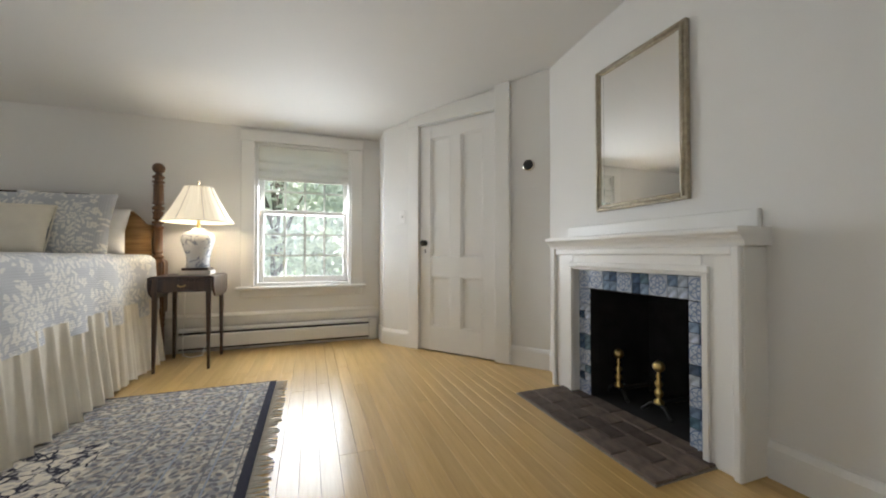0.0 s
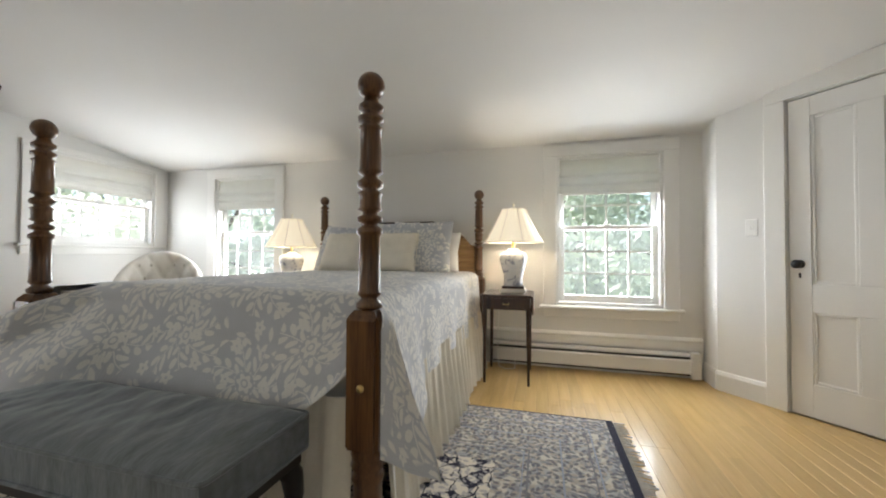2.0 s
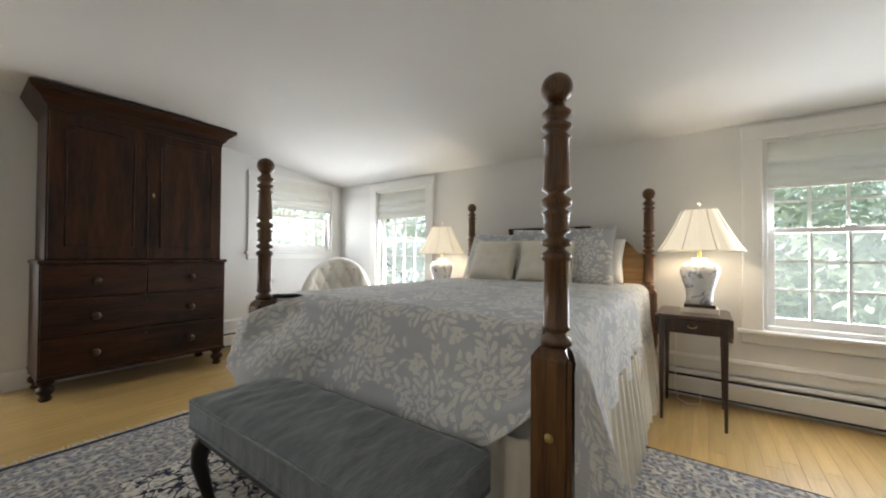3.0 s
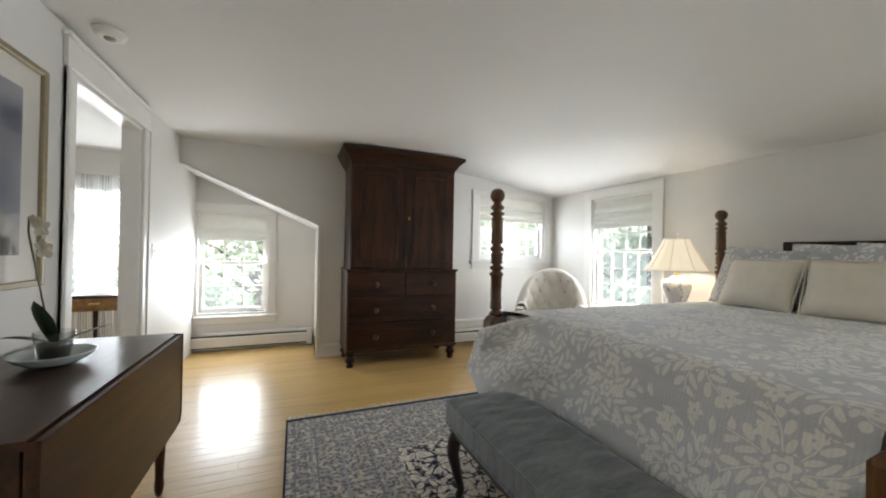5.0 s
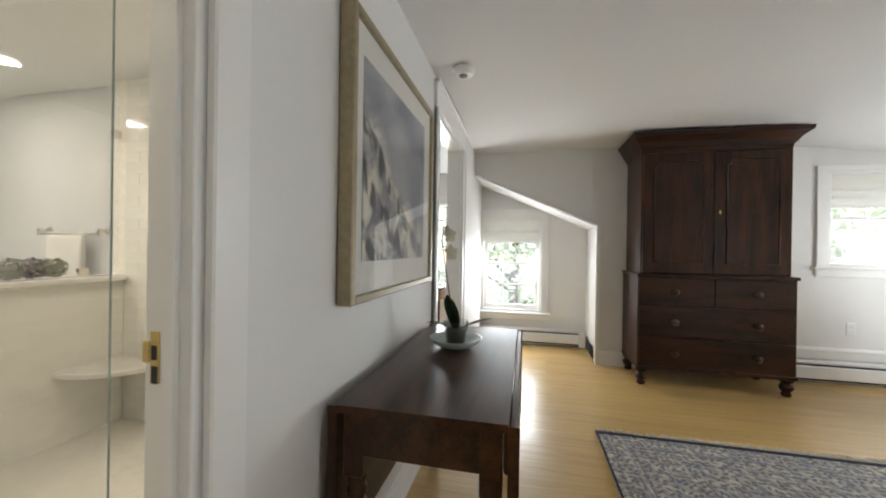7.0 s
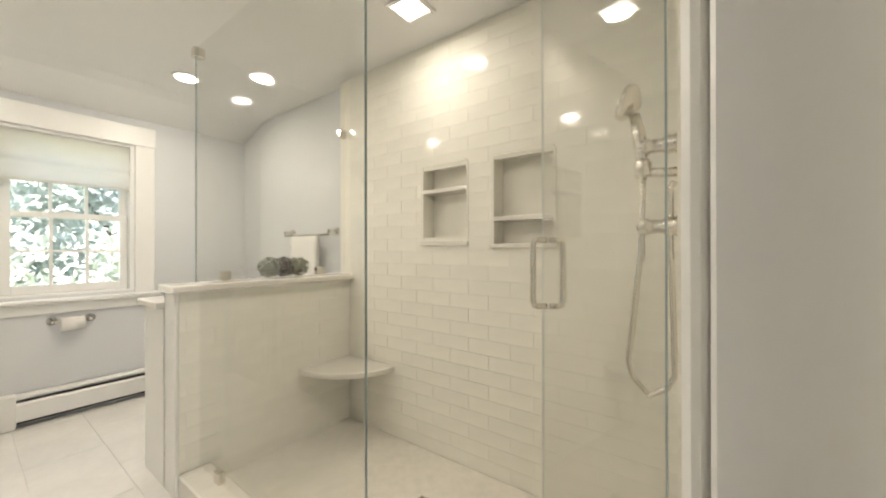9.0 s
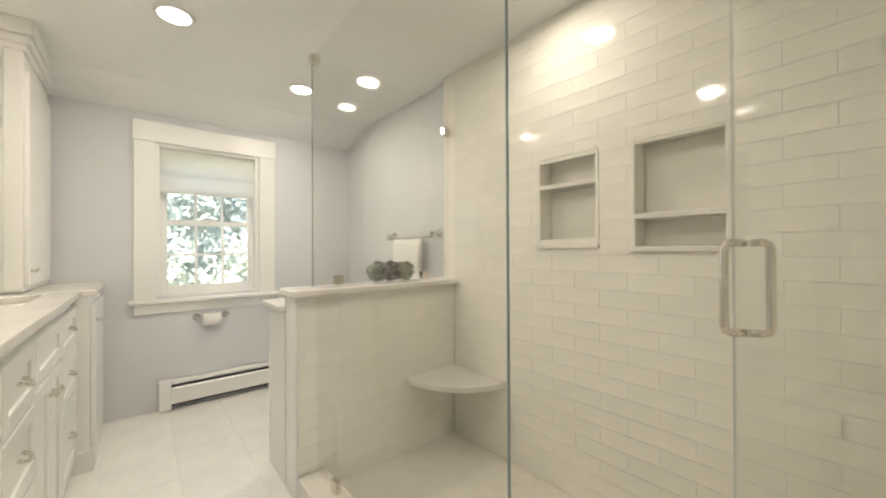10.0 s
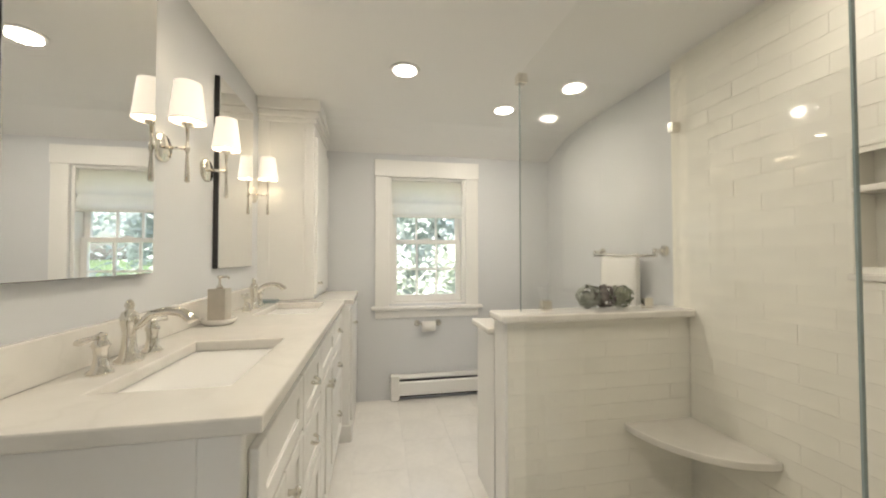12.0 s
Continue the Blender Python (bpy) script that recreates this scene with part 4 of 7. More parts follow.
panel_door("door_1", DOOR_U1 - DOOR_U0 - 0.008, 1.945, DIAG @ pose(DOOR_U0 + 0.004, 0.0, 0.008), "closed white four-panel closet door with dark knob", -1)
tr = new("trim_closet_door")
tagged(tr, "white painted door casing", "trim", "", "structure")
tr.matrix_basis = DIAG
part("casing", box(DOOR_U0 - 0.115, DOOR_U0 - 0.004, -0.024, 0, 0.0, 1.965, 0.004), TRIM, tr)
part("casing", box(DOOR_U1 + 0.004, DOOR_U1 + 0.125, -0.030, 0, 0.0, 2.2, 0.004), TRIM, tr)
part("head_casing", box(DOOR_U0 - 0.115, DOOR_U1 + 0.004, -0.024, 0, 1.966, 2.10, 0.004), TRIM, tr)
# Black sheet added behind the door, for the shade in its gaps.
part("door_back", box(DOOR_U0, DOOR_U1, 0.06, 0.075, 0, 1.96), SOOT_AND_SHADE, tr)


BASE_PROF = [(0.0, 0.0), (-0.016, 0.0), (-0.016, 0.115), (-0.012, 0.125), (-0.007, 0.138), (0.0, 0.142)]


def baseboard(x0, y0, x1, y1, z=0.0, material=None):
    """White board along the foot of a wall; the room lies to the right of the way from the first point to the second."""
    l = math.hypot(x1 - x0, y1 - y0)
    m = pose(x0, y0, z, 0, 0, math.degrees(math.atan2(y1 - y0, x1 - x0)))
    return struct("baseboard", moulded(BASE_PROF, l, m), material or TRIM, "white painted baseboard", "baseboard")


baseboard(-4.99, NORTH, 0.77, NORTH)
baseboard(0.77, 4.16, 0.77, 3.925)
b0, b1 = DIAG @ Vector((0, 0, 0)), DIAG @ Vector((DOOR_U0 - 0.115, 0, 0))
baseboard(b0.x, b0.y, b1.x, b1.y)
b0, b1 = DIAG @ Vector((DOOR_U1 + 0.125, 0, 0)), DIAG @ Vector((DIAG_L, 0, 0))
baseboard(b0.x, b0.y, b1.x, b1.y)
baseboard(EAST, 2.712, EAST, 2.51)
baseboard(EAST, 1.402, EAST, SOUTH)
baseboard(EAST, SOUTH, -0.53, SOUTH)
baseboard(-1.49, SOUTH, -2.99, SOUTH)
baseboard(-4.06, SOUTH, WEST, SOUTH)
baseboard(WEST, 1.0, WEST, NORTH)
baseboard(-4.99, 1.0, -5.52, 1.0)
baseboard(-5.52, -0.36, -5.52, 1.0)


def heater(m, l, cap0=True, cap1=True, label="white enamelled baseboard heater"):
    """A hydronic baseboard heater, along local x; local y points into the wall."""
    h = thing("baseboard_heater", label, "heater", "baseboard heaters")
    h.matrix_basis = m
    part("back_panel", box(0, l, -0.008, 0.0, 0.02, 0.205), METALWHITE, h)
    part("top_cover", soften(prism([(0, 0.205), (-0.030, 0.205), (-0.052, 0.190), (-0.052, 0.186), (-0.028, 0.199), (0, 0.199)], l, Matrix(((0, 0, 1, 0), (1, 0, 0, 0), (0, 1, 0, 0), (0, 0, 0, 1)))), 0.001, 1), METALWHITE, h)
    part("front_panel", soften(prism([(-0.056, 0.046), (-0.060, 0.050), (-0.060, 0.150), (-0.050, 0.160), (-0.046, 0.158), (-0.054, 0.148), (-0.054, 0.046)], l, Matrix(((0, 0, 1, 0), (1, 0, 0, 0), (0, 1, 0, 0), (0, 0, 0, 1)))), 0.001, 1), METALWHITE, h)
    part("damper", box(0.0, l, -0.044, -0.020, 0.176, 0.180, 0.001), METALWHITE, h)
    # Both are plain black boxes that paint in the shade of the gaps.
    part("heating_element", box(0.0, l, -0.042, -0.010, 0.030, 0.172), BLACK, h, "finned element as a black block, dark for the shade inside")
    part("slot", box(0.0, l, -0.030, -0.010, 0.182, 0.197), BLACK, h, "black strip for the shade in the outlet")
    for on, a in ((cap0, 0.0), (cap1, l)):
        if on:
            part("end_cap", box(a - 0.035, a + 0.035, -0.066, 0.0, 0.008, 0.212, 0.006), METALWHITE, h)
    return h


def heater_cap(m, l):
    return struct("trim", moulded([(0.0, 0.22), (-0.018, 0.22), (-0.018, 0.285), (-0.026, 0.29), (-0.026, 0.30), (-0.012, 0.315), (0, 0.32)], l, m), TRIM, "white moulded board above the heater", "trim")


heater(pose(-0.90, NORTH - 0.017, 0), 1.59, False, True)
heater(pose(-4.80, NORTH - 0.017, 0), 2.05, True, True)
heater(pose(WEST + 0.017, 2.56, 0, 0, 0, 90), 1.50, True, True)
heater(pose(-5.52 + 0.017, -0.33, 0, 0, 0, 90), 1.28, True, True)
heater_cap(pose(-4.86, NORTH, 0), 5.62)
heater_cap(pose(WEST, 2.45, 0, 0, 0, 90), 1.70)
heater(pose(-1.36, BATH_S + 0.002, BATH_Z, 0, 0, 180), 1.25, True, False)

# alcove edge trim and doorways
et = new("trim_alcove")
tagged(et, "white bead along the alcove's slanted opening", "trim", "", "structure")
part("edge_bead", tube([(WEST + 0.001, 1.0, 0.0), (WEST + 0.001, 1.0, 1.44), (WEST + 0.001, -0.255, 1.985)], 0.012, 8), TRIM, et)
part("corner_board", box(WEST, WEST + 0.014, 1.0, 1.03, 0.0, 1.44, 0.003), TRIM, et)


def doorway(name, x0, x1, ztop, y_in, y_out, z0, label, inside=True):
    d = new(name)
    tagged(d, label, "door frame", "", "structure")
    w = 0.088
    for y, s in ((y_in, 1), (y_out, -1)):
        a, b = (y, y + s * (0.022 if s > 0 or name != "door_frame_bath" else 0.012))
        for xa, xb in ((x0 - w, x0 - 0.004), (x1 + 0.004, x1 + w)):
            part("casing", box(xa, xb, a, b, 0.0 if s > 0 else z0, ztop + 0.004, 0.004), TRIM, d)
            if name != "door_frame_bath":
                part("casing_bead", box(xa if xa < x0 - 0.01 else xb - 0.014, xa + 0.014 if xa < x0 - 0.01 else xb, a, y + s * 0.032, 0.0 if s > 0 else z0, ztop + 0.004, 0.005), TRIM, d)
        part("head_casing", box(x0 - w, x1 + w, a, y + s * 0.024, ztop + 0.004, ztop + 0.145, 0.004), TRIM, d)
        part("head_cap", box(x0 - w - 0.012, x1 + w + 0.012, a, y + s * 0.040, ztop + 0.145, ztop + 0.168, 0.005), TRIM, d)
    for xa, xb in ((x0 - 0.003, x0 + 0.016), (x1 - 0.016, x1 + 0.003)):
        part("jamb", box(xa, xb, y_out, y_in, z0, ztop, 0.002), TRIM, d)
    part("head_jamb", box(x0 + 0.016, x1 - 0.016, y_out, y_in, ztop - 0.018, ztop + 0.003, 0.002), TRIM, d)
    return d


dw = doorway("door_frame_study", -3.97, -3.08, 2.03, SOUTH, BATH_N, 0.0, "white painted doorway casing to the next room")
db = doorway("door_frame_bath", -1.40, -0.62, 2.0, SOUTH, BATH_N, 0.0, "cream-lit white doorway casing to the bathroom")
part("door_stop", box(-1.384, -1.372, -0.33, -0.305, 0.06, 1.98, 0.002), TRIM, db)
part("threshold", box(-1.384, -0.636, BATH_N - 0.01, SOUTH + 0.01, 0.0, BATH_Z + 0.004, 0.006), TRIM, db)
STRIKE = mat("satin_brass", (0.62, 0.46, 0.16), 0.45, 0.35, scale=30, vary=0.12)
sp = part("strike_plate", box(-1.384, -1.3815, -0.366, -0.346, 0.98 - 0.045, 0.98 + 0.045, 0.001), STRIKE, db, "brass strike plate")
part("strike_lip", box(-1.386, -1.380, -0.382, -0.368, 0.975 - 0.005, 0.975 + 0.033, 0.002), STRIKE, sp)
part("strike_hole", box(-1.3814, -1.3808, -0.362, -0.351, 0.975 + 0.001, 0.975 + 0.026), BLACK, sp)
part("strike_hole", box(-1.3814, -1.3808, -0.362, -0.349, 0.975 - 0.040, 0.975 - 0.010), BLACK, sp)

# small fixtures
th = thing("thermostat", "round dark thermostat with a steel rim on the wall", "thermostat")
th.matrix_basis = DIAG @ pose(1.40, 0.0, 1.49, 90, 0, 0)
part("body", lathe([(0.042, 0.0), (0.042, 0.020), (0.040, 0.026)], 28), CHROME, th)
part("dial", lathe([(0.037, 0.026), (0.036, 0.030), (0.0, 0.031)], 28), BLACK, th, "glossy black face")


def plate(name, m, label, cat, slots):
    p = thing(name, label, cat)
    p.matrix_basis = m
    part("cover_plate", box(-0.035, 0.035, -0.006, 0, -0.057, 0.057, 0.003), WHITE, p)
    for s in slots:
        part("insert", box(*s, 0.001), METALWHITE, p)
    return p


plate("light_switch", DIAG @ pose(0.22, 0.0, 1.17), "white light switch plate on the wall", "switch", [(-0.006, 0.006, -0.014, -0.005, -0.012, 0.012)])
plate("light_switch", pose(-4.25, SOUTH, 1.14, 0, 0, 180), "white light switch plate beside the doorway", "switch", [(-0.006, 0.006, -0.014, -0.005, -0.012, 0.012)])
plate("outlet", pose(WEST, 3.15, 0.50, 0, 0, 90), "white electrical outlet plate on the wall", "outlet", [(-0.014, 0.014, -0.008, -0.005, 0.008, 0.036), (-0.014, 0.014, -0.008, -0.005, -0.036, -0.008)])
smoke = thing("smoke_detector", "round white smoke detector on the ceiling", "smoke detector", at=(-2.98, -0.10, 2.23))
part("housing", lathe([(0.040, -0.035), (0.055, -0.032), (0.066, -0.012), (0.068, 0.0)], 32), WHITE, smoke)
part("vent_ring", lathe([(0.0, -0.042), (0.022, -0.041), (0.026, -0.033)], 24), mat("grey_plastic", (0.25, 0.25, 0.25), 0.5), smoke, "grey sensor vent")


# ---- fireplace ----
fp = thing("fireplace", "white painted mantelpiece round a dark fireplace", "fireplace")
Y0, Y1 = 1.402, 2.485
for a, b in ((Y0, 1.55), (2.31, Y1)):
    part("pilaster", box(1.60, EAST, a, b, 0.0, 0.862, 0.005), TRIM, fp)
    e = (b - 0.03, b) if a < 2 else (a, a + 0.03)
    o = (a, a + 0.030) if a < 2 else (b - 0.030, b)
    part("pilaster_bead", box(1.578, 1.60, *o, 0.0, 0.862, 0.006), TRIM, fp)
    part("pilaster_bead", box(1.588, 1.60, *e, 0.0, 0.755, 0.005), TRIM, fp)
part("frieze", box(1.60, EAST, 1.55, 2.31, 0.74, 0.862, 0.004), TRIM, fp)
part("frieze_bead", box(1.588, 1.60, 1.52, 2.34, 0.755, 0.785, 0.005), TRIM, fp)
part("frieze_band", box(1.584, 1.60, 1.432, 2.455, 0.826, 0.862, 0.005), TRIM, fp)
crown = prism([(EAST, 0.862), (1.582, 0.862), (1.580, 0.874), (1.574, 0.884), (1.565, 0.890), (1.560, 0.900), (1.552, 0.904), (1.546, 0.908), (1.543, 0.914), (1.543, 0.926), (1.547, 0.931), (EAST, 0.931)], 1.115, Matrix(((1, 0, 0, 0), (0, 0, 1, 1.386), (0, 1, 0, 0), (0, 0, 0, 1))))
part("mantel_shelf", crown, TRIM, fp)
part("back_board", box(1.715, EAST, 1.416, Y1 + 0.01, 0.931, 1.005, 0.004), TRIM, fp)
part("firebox_back", box(2.10, 2.14, 1.55, 2.30, 0, 0.8), SOOT_AND_SHADE, fp, "soot-blackened firebox back")
for ya, yb in ((1.58, 1.643), (2.217, 2.28)):
    part("firebox_side", box(1.650, 2.10, ya, yb, 0, 0.628), SOOT_AND_SHADE, fp)
part("firebox_lintel", box(1.650, 2.10, 1.60, 2.25, 0.628, 0.70), SOOT_AND_SHADE, fp)
part("firebox_floor", box(1.67, 2.12, 1.6, 2.26, -0.02, 0.012), SOOT_AND_SHADE, fp)
TILEFIRE = []
for nm, c in (("tile_pale", (0.44, 0.50, 0.60)), ("tile_mid", (0.20, 0.28, 0.40)), ("tile_deep", (0.055, 0.095, 0.17)), ("tile_teal", (0.10, 0.17, 0.22))):
    TILEFIRE.append(mat(nm, c, 0.16, scale=25, vary=0.35, rand=0.15, bump=0.15, bump_scale=40))


def flower_tile():
    m = mat("tile_flower", (0.46, 0.51, 0.60), 0.16, scale=30, vary=0.12)
    n, link, b = nodes_of(m)
    xyz = n.new("ShaderNodeSeparateXYZ")
    link(n.new("ShaderNodeTexCoord").outputs["Object"], xyz.inputs[0])
    y, z = xyz.outputs[1], xyz.outputs[2]
    r = maths(n, link, "SQRT", maths(n, link, "ADD", maths(n, link, "MULTIPLY", y, y), maths(n, link, "MULTIPLY", z, z)))
    ang = maths(n, link, "ARCTAN2", y, z)
    pet = maths(n, link, "ADD", 0.027, maths(n, link, "MULTIPLY", maths(n, link, "COSINE", maths(n, link, "MULTIPLY", ang, 6.0)), 0.009))
    edge = maths(n, link, "LESS_THAN", maths(n, link, "ABSOLUTE", maths(n, link, "SUBTRACT", r, pet)), 0.0035)
    inner = maths(n, link, "LESS_THAN", maths(n, link, "ABSOLUTE", maths(n, link, "SUBTRACT", r, 0.011)), 0.003)
    outer = maths(n, link, "LESS_THAN", maths(n, link, "ABSOLUTE", maths(n, link, "SUBTRACT", r, 0.043)), 0.0025)
    k = maths(n, link, "MINIMUM", maths(n, link, "ADD", edge, maths(n, link, "ADD", inner, outer)), 1.0)
    link(blend(n, link, k, b.inputs["Base Color"].links[0].from_socket, (0.16, 0.22, 0.36)), b.inputs["Base Color"])
    return m


FLOWER = flower_tile()
sur = part("tile_surround", join(box(1.652, EAST, 1.55, 1.638, 0.0, 0.74), box(1.652, EAST, 2.222, 2.31, 0.0, 0.74), box(1.652, EAST, 1.638, 2.222, 0.634, 0.74)), mat("tile_grout", (0.30, 0.33, 0.38), 0.9), fp, "blue and white glazed tile surround")
tile_mesh = {}


def fire_tile(y, z, wy, wz, material):
    key = (round(wy, 3), round(wz, 3), material.name)
    if key not in tile_mesh:
        tile_mesh[key] = mesh_of("tile", box(-0.004, 0.004, -wy / 2 + 0.0012, wy / 2 - 0.0012, -wz / 2 + 0.0012, wz / 2 - 0.0012, 0.0018), material)
    o = new("tile", tile_mesh[key])
    o.parent = sur
    o.location = (1.648, y, z)


rnd = random.Random(11)


def tile_unit(y0, y1, z0, z1, kind):
    w, h = y1 - y0, z1 - z0
    if kind:
        fire_tile((y0 + y1) / 2, (z0 + z1) / 2, w, h, FLOWER)
        return
    for i in range(2):
        for k in range(2):
            c = rnd.choices(TILEFIRE, (3, 3, 3, 3))[0]
            fire_tile(y0 + w * (i + 0.5) / 2, z0 + h * (k + 0.5) / 2, w / 2, h / 2, c)


for ya, yb in ((1.55, 1.64), (2.22, 2.31)):
    for k in range(7):
        tile_unit(ya, yb, 0.004 + k * 0.0895, 0.004 + (k + 1) * 0.0895, k % 2 == 0)
    tile_unit(ya, yb, 0.632, 0.738, True)
for k in range(6):
    tile_unit(1.64 + k * 0.58 / 6, 1.64 + (k + 1) * 0.58 / 6, 0.634, 0.738, k % 2 == 1)

HEARTH = mat("hearth_brick", (0.135, 0.100, 0.080), 0.75, scale=14, vary=0.3, bump=0.5, bump_scale=45, rand=0.35)
hearth = struct("hearth", box(1.275, 1.67, 1.50, 2.42, -0.01, 0.006), mat("hearth_mortar", (0.25, 0.225, 0.20), 0.9, scale=30, vary=0.2), "dark brick hearth set in the floor", "hearth")
brick = mesh_of("brick", box(-0.046, 0.046, -0.098, 0.098, 0.0, 0.012, 0.004), HEARTH)
half = mesh_of("brick", box(-0.046, 0.046, -0.047, 0.047, 0.0, 0.012, 0.004), HEARTH)
for r in range(4):
    x = 1.275 + 0.0985 * (r + 0.5)
    ys = [1.60, 1.803, 2.006, 2.209] if r % 2 == 0 else [1.701, 1.904, 2.107, 2.31]
    for y in ys:
        o = new("brick", brick)
        o.parent, o.location, o.rotation_euler = hearth, (x, y, 0.004), (0, 0, rnd.uniform(-0.012, 0.012))
    o = new("brick", half)
    o.parent, o.location = hearth, (x, 2.36 if r % 2 == 0 else 1.551, 0.004)


def andiron(y):
    a = thing("andiron", "black iron andiron with brass ball finial", "andiron", "pair of andirons", at=(1.79, y, 0.012))
    part("shaft", lathe([(0.010, 0.05), (0.022, 0.055), (0.024, 0.07), (0.010, 0.085), (0.020, 0.105), (0.021, 0.12), (0.009, 0.135), (0.018, 0.155), (0.018, 0.165), (0.008, 0.18), (0.013, 0.195), (0.008, 0.21), (0.008, 0.225)], 18), BRASS, a)
    part("ball", lathe([(0.0, 0.215)] + [(0.029 * math.sin(k * math.pi / 10), 0.246 - 0.029 * math.cos(k * math.pi / 10)) for k in range(1, 10)] + [(0.0, 0.275)], 20), BRASS, a, "brass ball")
    for s in (-1, 1):
        part("foot", tube([(0, 0, 0.055), (-0.01, s * 0.04, 0.05), (-0.015, s * 0.065, 0.02), (-0.02, s * 0.085, 0.004)], 0.009, 8), BLACK, a)
    part("log_bar", tube([(0, 0, 0.06), (0.13, 0, 0.06), (0.25, 0, 0.055), (0.25, 0, 0.0)], 0.010, 8), BLACK, a)
    return a


andiron(2.155)
andiron(1.90)

wm = thing("wall_mirror", "rectangular mirror in a silvered beaded frame", "mirror")
GILT = mat("silvered_frame", (0.42, 0.37, 0.28), 0.38, 0.65, scale=30, vary=0.15)
for ya, yb, za, zb in ((1.687, 1.722, 1.08, 1.908), (2.205, 2.240, 1.08, 1.908), (1.722, 2.205, 1.08, 1.115), (1.722, 2.205, 1.873, 1.908)):
    fside = part("frame_side", box(1.712, EAST, ya, yb, za, zb, 0.006, 2), GILT, wm)
    mid = ((ya + yb) / 2, (za + zb) / 2)
    part("bead", tube([(1.712, mid[0], za + 0.017), (1.712, mid[0], zb - 0.017)] if zb - za > 0.1 else [(1.712, ya, mid[1]), (1.712, yb, mid[1])], 0.007, 8), GILT, fside)
part("glass", box(1.722, 1.730, 1.722, 2.205, 1.115, 1.873), MIRROR, wm, "silvered mirror glass")
part("bevel", join(box(1.719, 1.722, 1.723, 1.742, 1.116, 1.872), box(1.719, 1.722, 2.185, 2.204, 1.116, 1.872), box(1.719, 1.722, 1.742, 2.185, 1.116, 1.135)), MIRROR, wm)


# ---- armoire ----
arm = thing("armoire", "tall dark mahogany linen press with two doors over drawers", "armoire")
AX = -4.335
part("lower_case", join(box(-4.85, AX - 0.02, 1.245, 2.425, 0.155, 0.965, 0.004), box(-4.85, AX + 0.004, 1.235, 2.435, 0.955, 0.982, 0.006), box(-4.85, AX - 0.004, 1.24, 2.43, 0.145, 0.172, 0.005)), MAHOG, arm)
part("upper_case", box(-4.85, AX - 0.055, 1.272, 2.398, 0.982, 2.07, 0.004), MAHOG, arm)
cor = prism([(-4.85, 2.04), (AX - 0.05, 2.04), (AX - 0.045, 2.075), (AX - 0.03, 2.09), (AX - 0.01, 2.125), (AX + 0.03, 2.16), (AX + 0.04, 2.165), (AX + 0.045, 2.205), (-4.85, 2.205)], 1.126, Matrix(((1, 0, 0, 0), (0, 0, 1, 1.272), (0, 1, 0, 0), (0, 0, 0, 1))))
for v in cor.verts:
    out = max(0.0, v.co.x - (AX - 0.05)) if v.co.x > -4.8 else (0.095 if v.co.z > 2.1 else 0.0)
    v.co.y += (out if v.co.y > 1.8 else -out)
part("cornice", cor, MAHOG_H, arm, "flaring moulded cornice")


def press_door(ya, yb, hinge):
    d = part("door", box(AX - 0.055, AX - 0.032, ya, yb, 0.99, 2.035, 0.003), MAHOG, arm)
    n = 0.035
    a, b, lo, hi = ya + 0.085, yb - 0.085, 1.08, 1.955
    out = [(a, lo), (b, lo), (b, hi - n), (b - n, hi - n), (b - n, hi), (a + n, hi), (a + n, hi - n), (a, hi - n)]
    part("panel_moulding", tube([(AX - 0.031, y, z) for y, z in out], 0.007, 6, True), MAHOG, d)
    part("door_panel", prism([(y, z) for y, z in out], 0.004, Matrix(((0, 0, 1, AX - 0.033), (1, 0, 0, 0), (0, 1, 0, 0), (0, 0, 0, 1)))), MAHOG, d)
    return d


press_door(1.282, 1.832, -1)
d2 = press_door(1.838, 2.388, 1)
part("cock_bead", box(AX - 0.036, AX - 0.024, 1.829, 1.841, 0.99, 2.035, 0.003), MAHOG, arm)
part("keyhole", box(AX - 0.033, AX - 0.029, 1.868, 1.882, 1.50, 1.53, 0.002), BRASS, d2, "small brass escutcheon")
KNOB = [(0.022, 0.0), (0.020, 0.004), (0.010, 0.010), (0.011, 0.016), (0.024, 0.026), (0.028, 0.036), (0.020, 0.047), (0.0, 0.051)]


def drawer(ya, yb, za, zb, knobs):
    d = part("drawer", box(AX - 0.03, AX - 0.008, ya, yb, za, zb, 0.003), MAHOG_H, arm)
    for y in knobs:
        k = lathe(KNOB, 16)
        k.transform(Matrix.Translation((AX - 0.008, y, (za + zb) / 2)) @ Matrix.Rotation(radians(90), 4, "Y"))
        part("knob", k, STANDWOOD, d, "turned dark knob")
    part("lock_plate", box(AX - 0.009, AX - 0.006, (ya + yb) / 2 - 0.005, (ya + yb) / 2 + 0.005, zb - 0.05, zb - 0.035, 0.001), EBONY, d)


drawer(1.255, 1.832, 0.715, 0.945, (1.53,))
drawer(1.838, 2.415, 0.715, 0.945, (2.14,))
drawer(1.255, 2.415, 0.445, 0.700, (1.53, 2.14))
drawer(1.255, 2.415, 0.176, 0.430, (1.53, 2.14))
for x in (AX - 0.06, -4.80):
    for y in (1.29, 2.38):
        part("foot", lathe([(0.026, 0.0), (0.034, 0.008), (0.036, 0.022), (0.027, 0.034), (0.031, 0.044), (0.046, 0.060), (0.050, 0.078), (0.044, 0.094), (0.030, 0.104), (0.034, 0.114), (0.048, 0.124), (0.048, 0.146)], 20, x, y), MAHOG, arm)

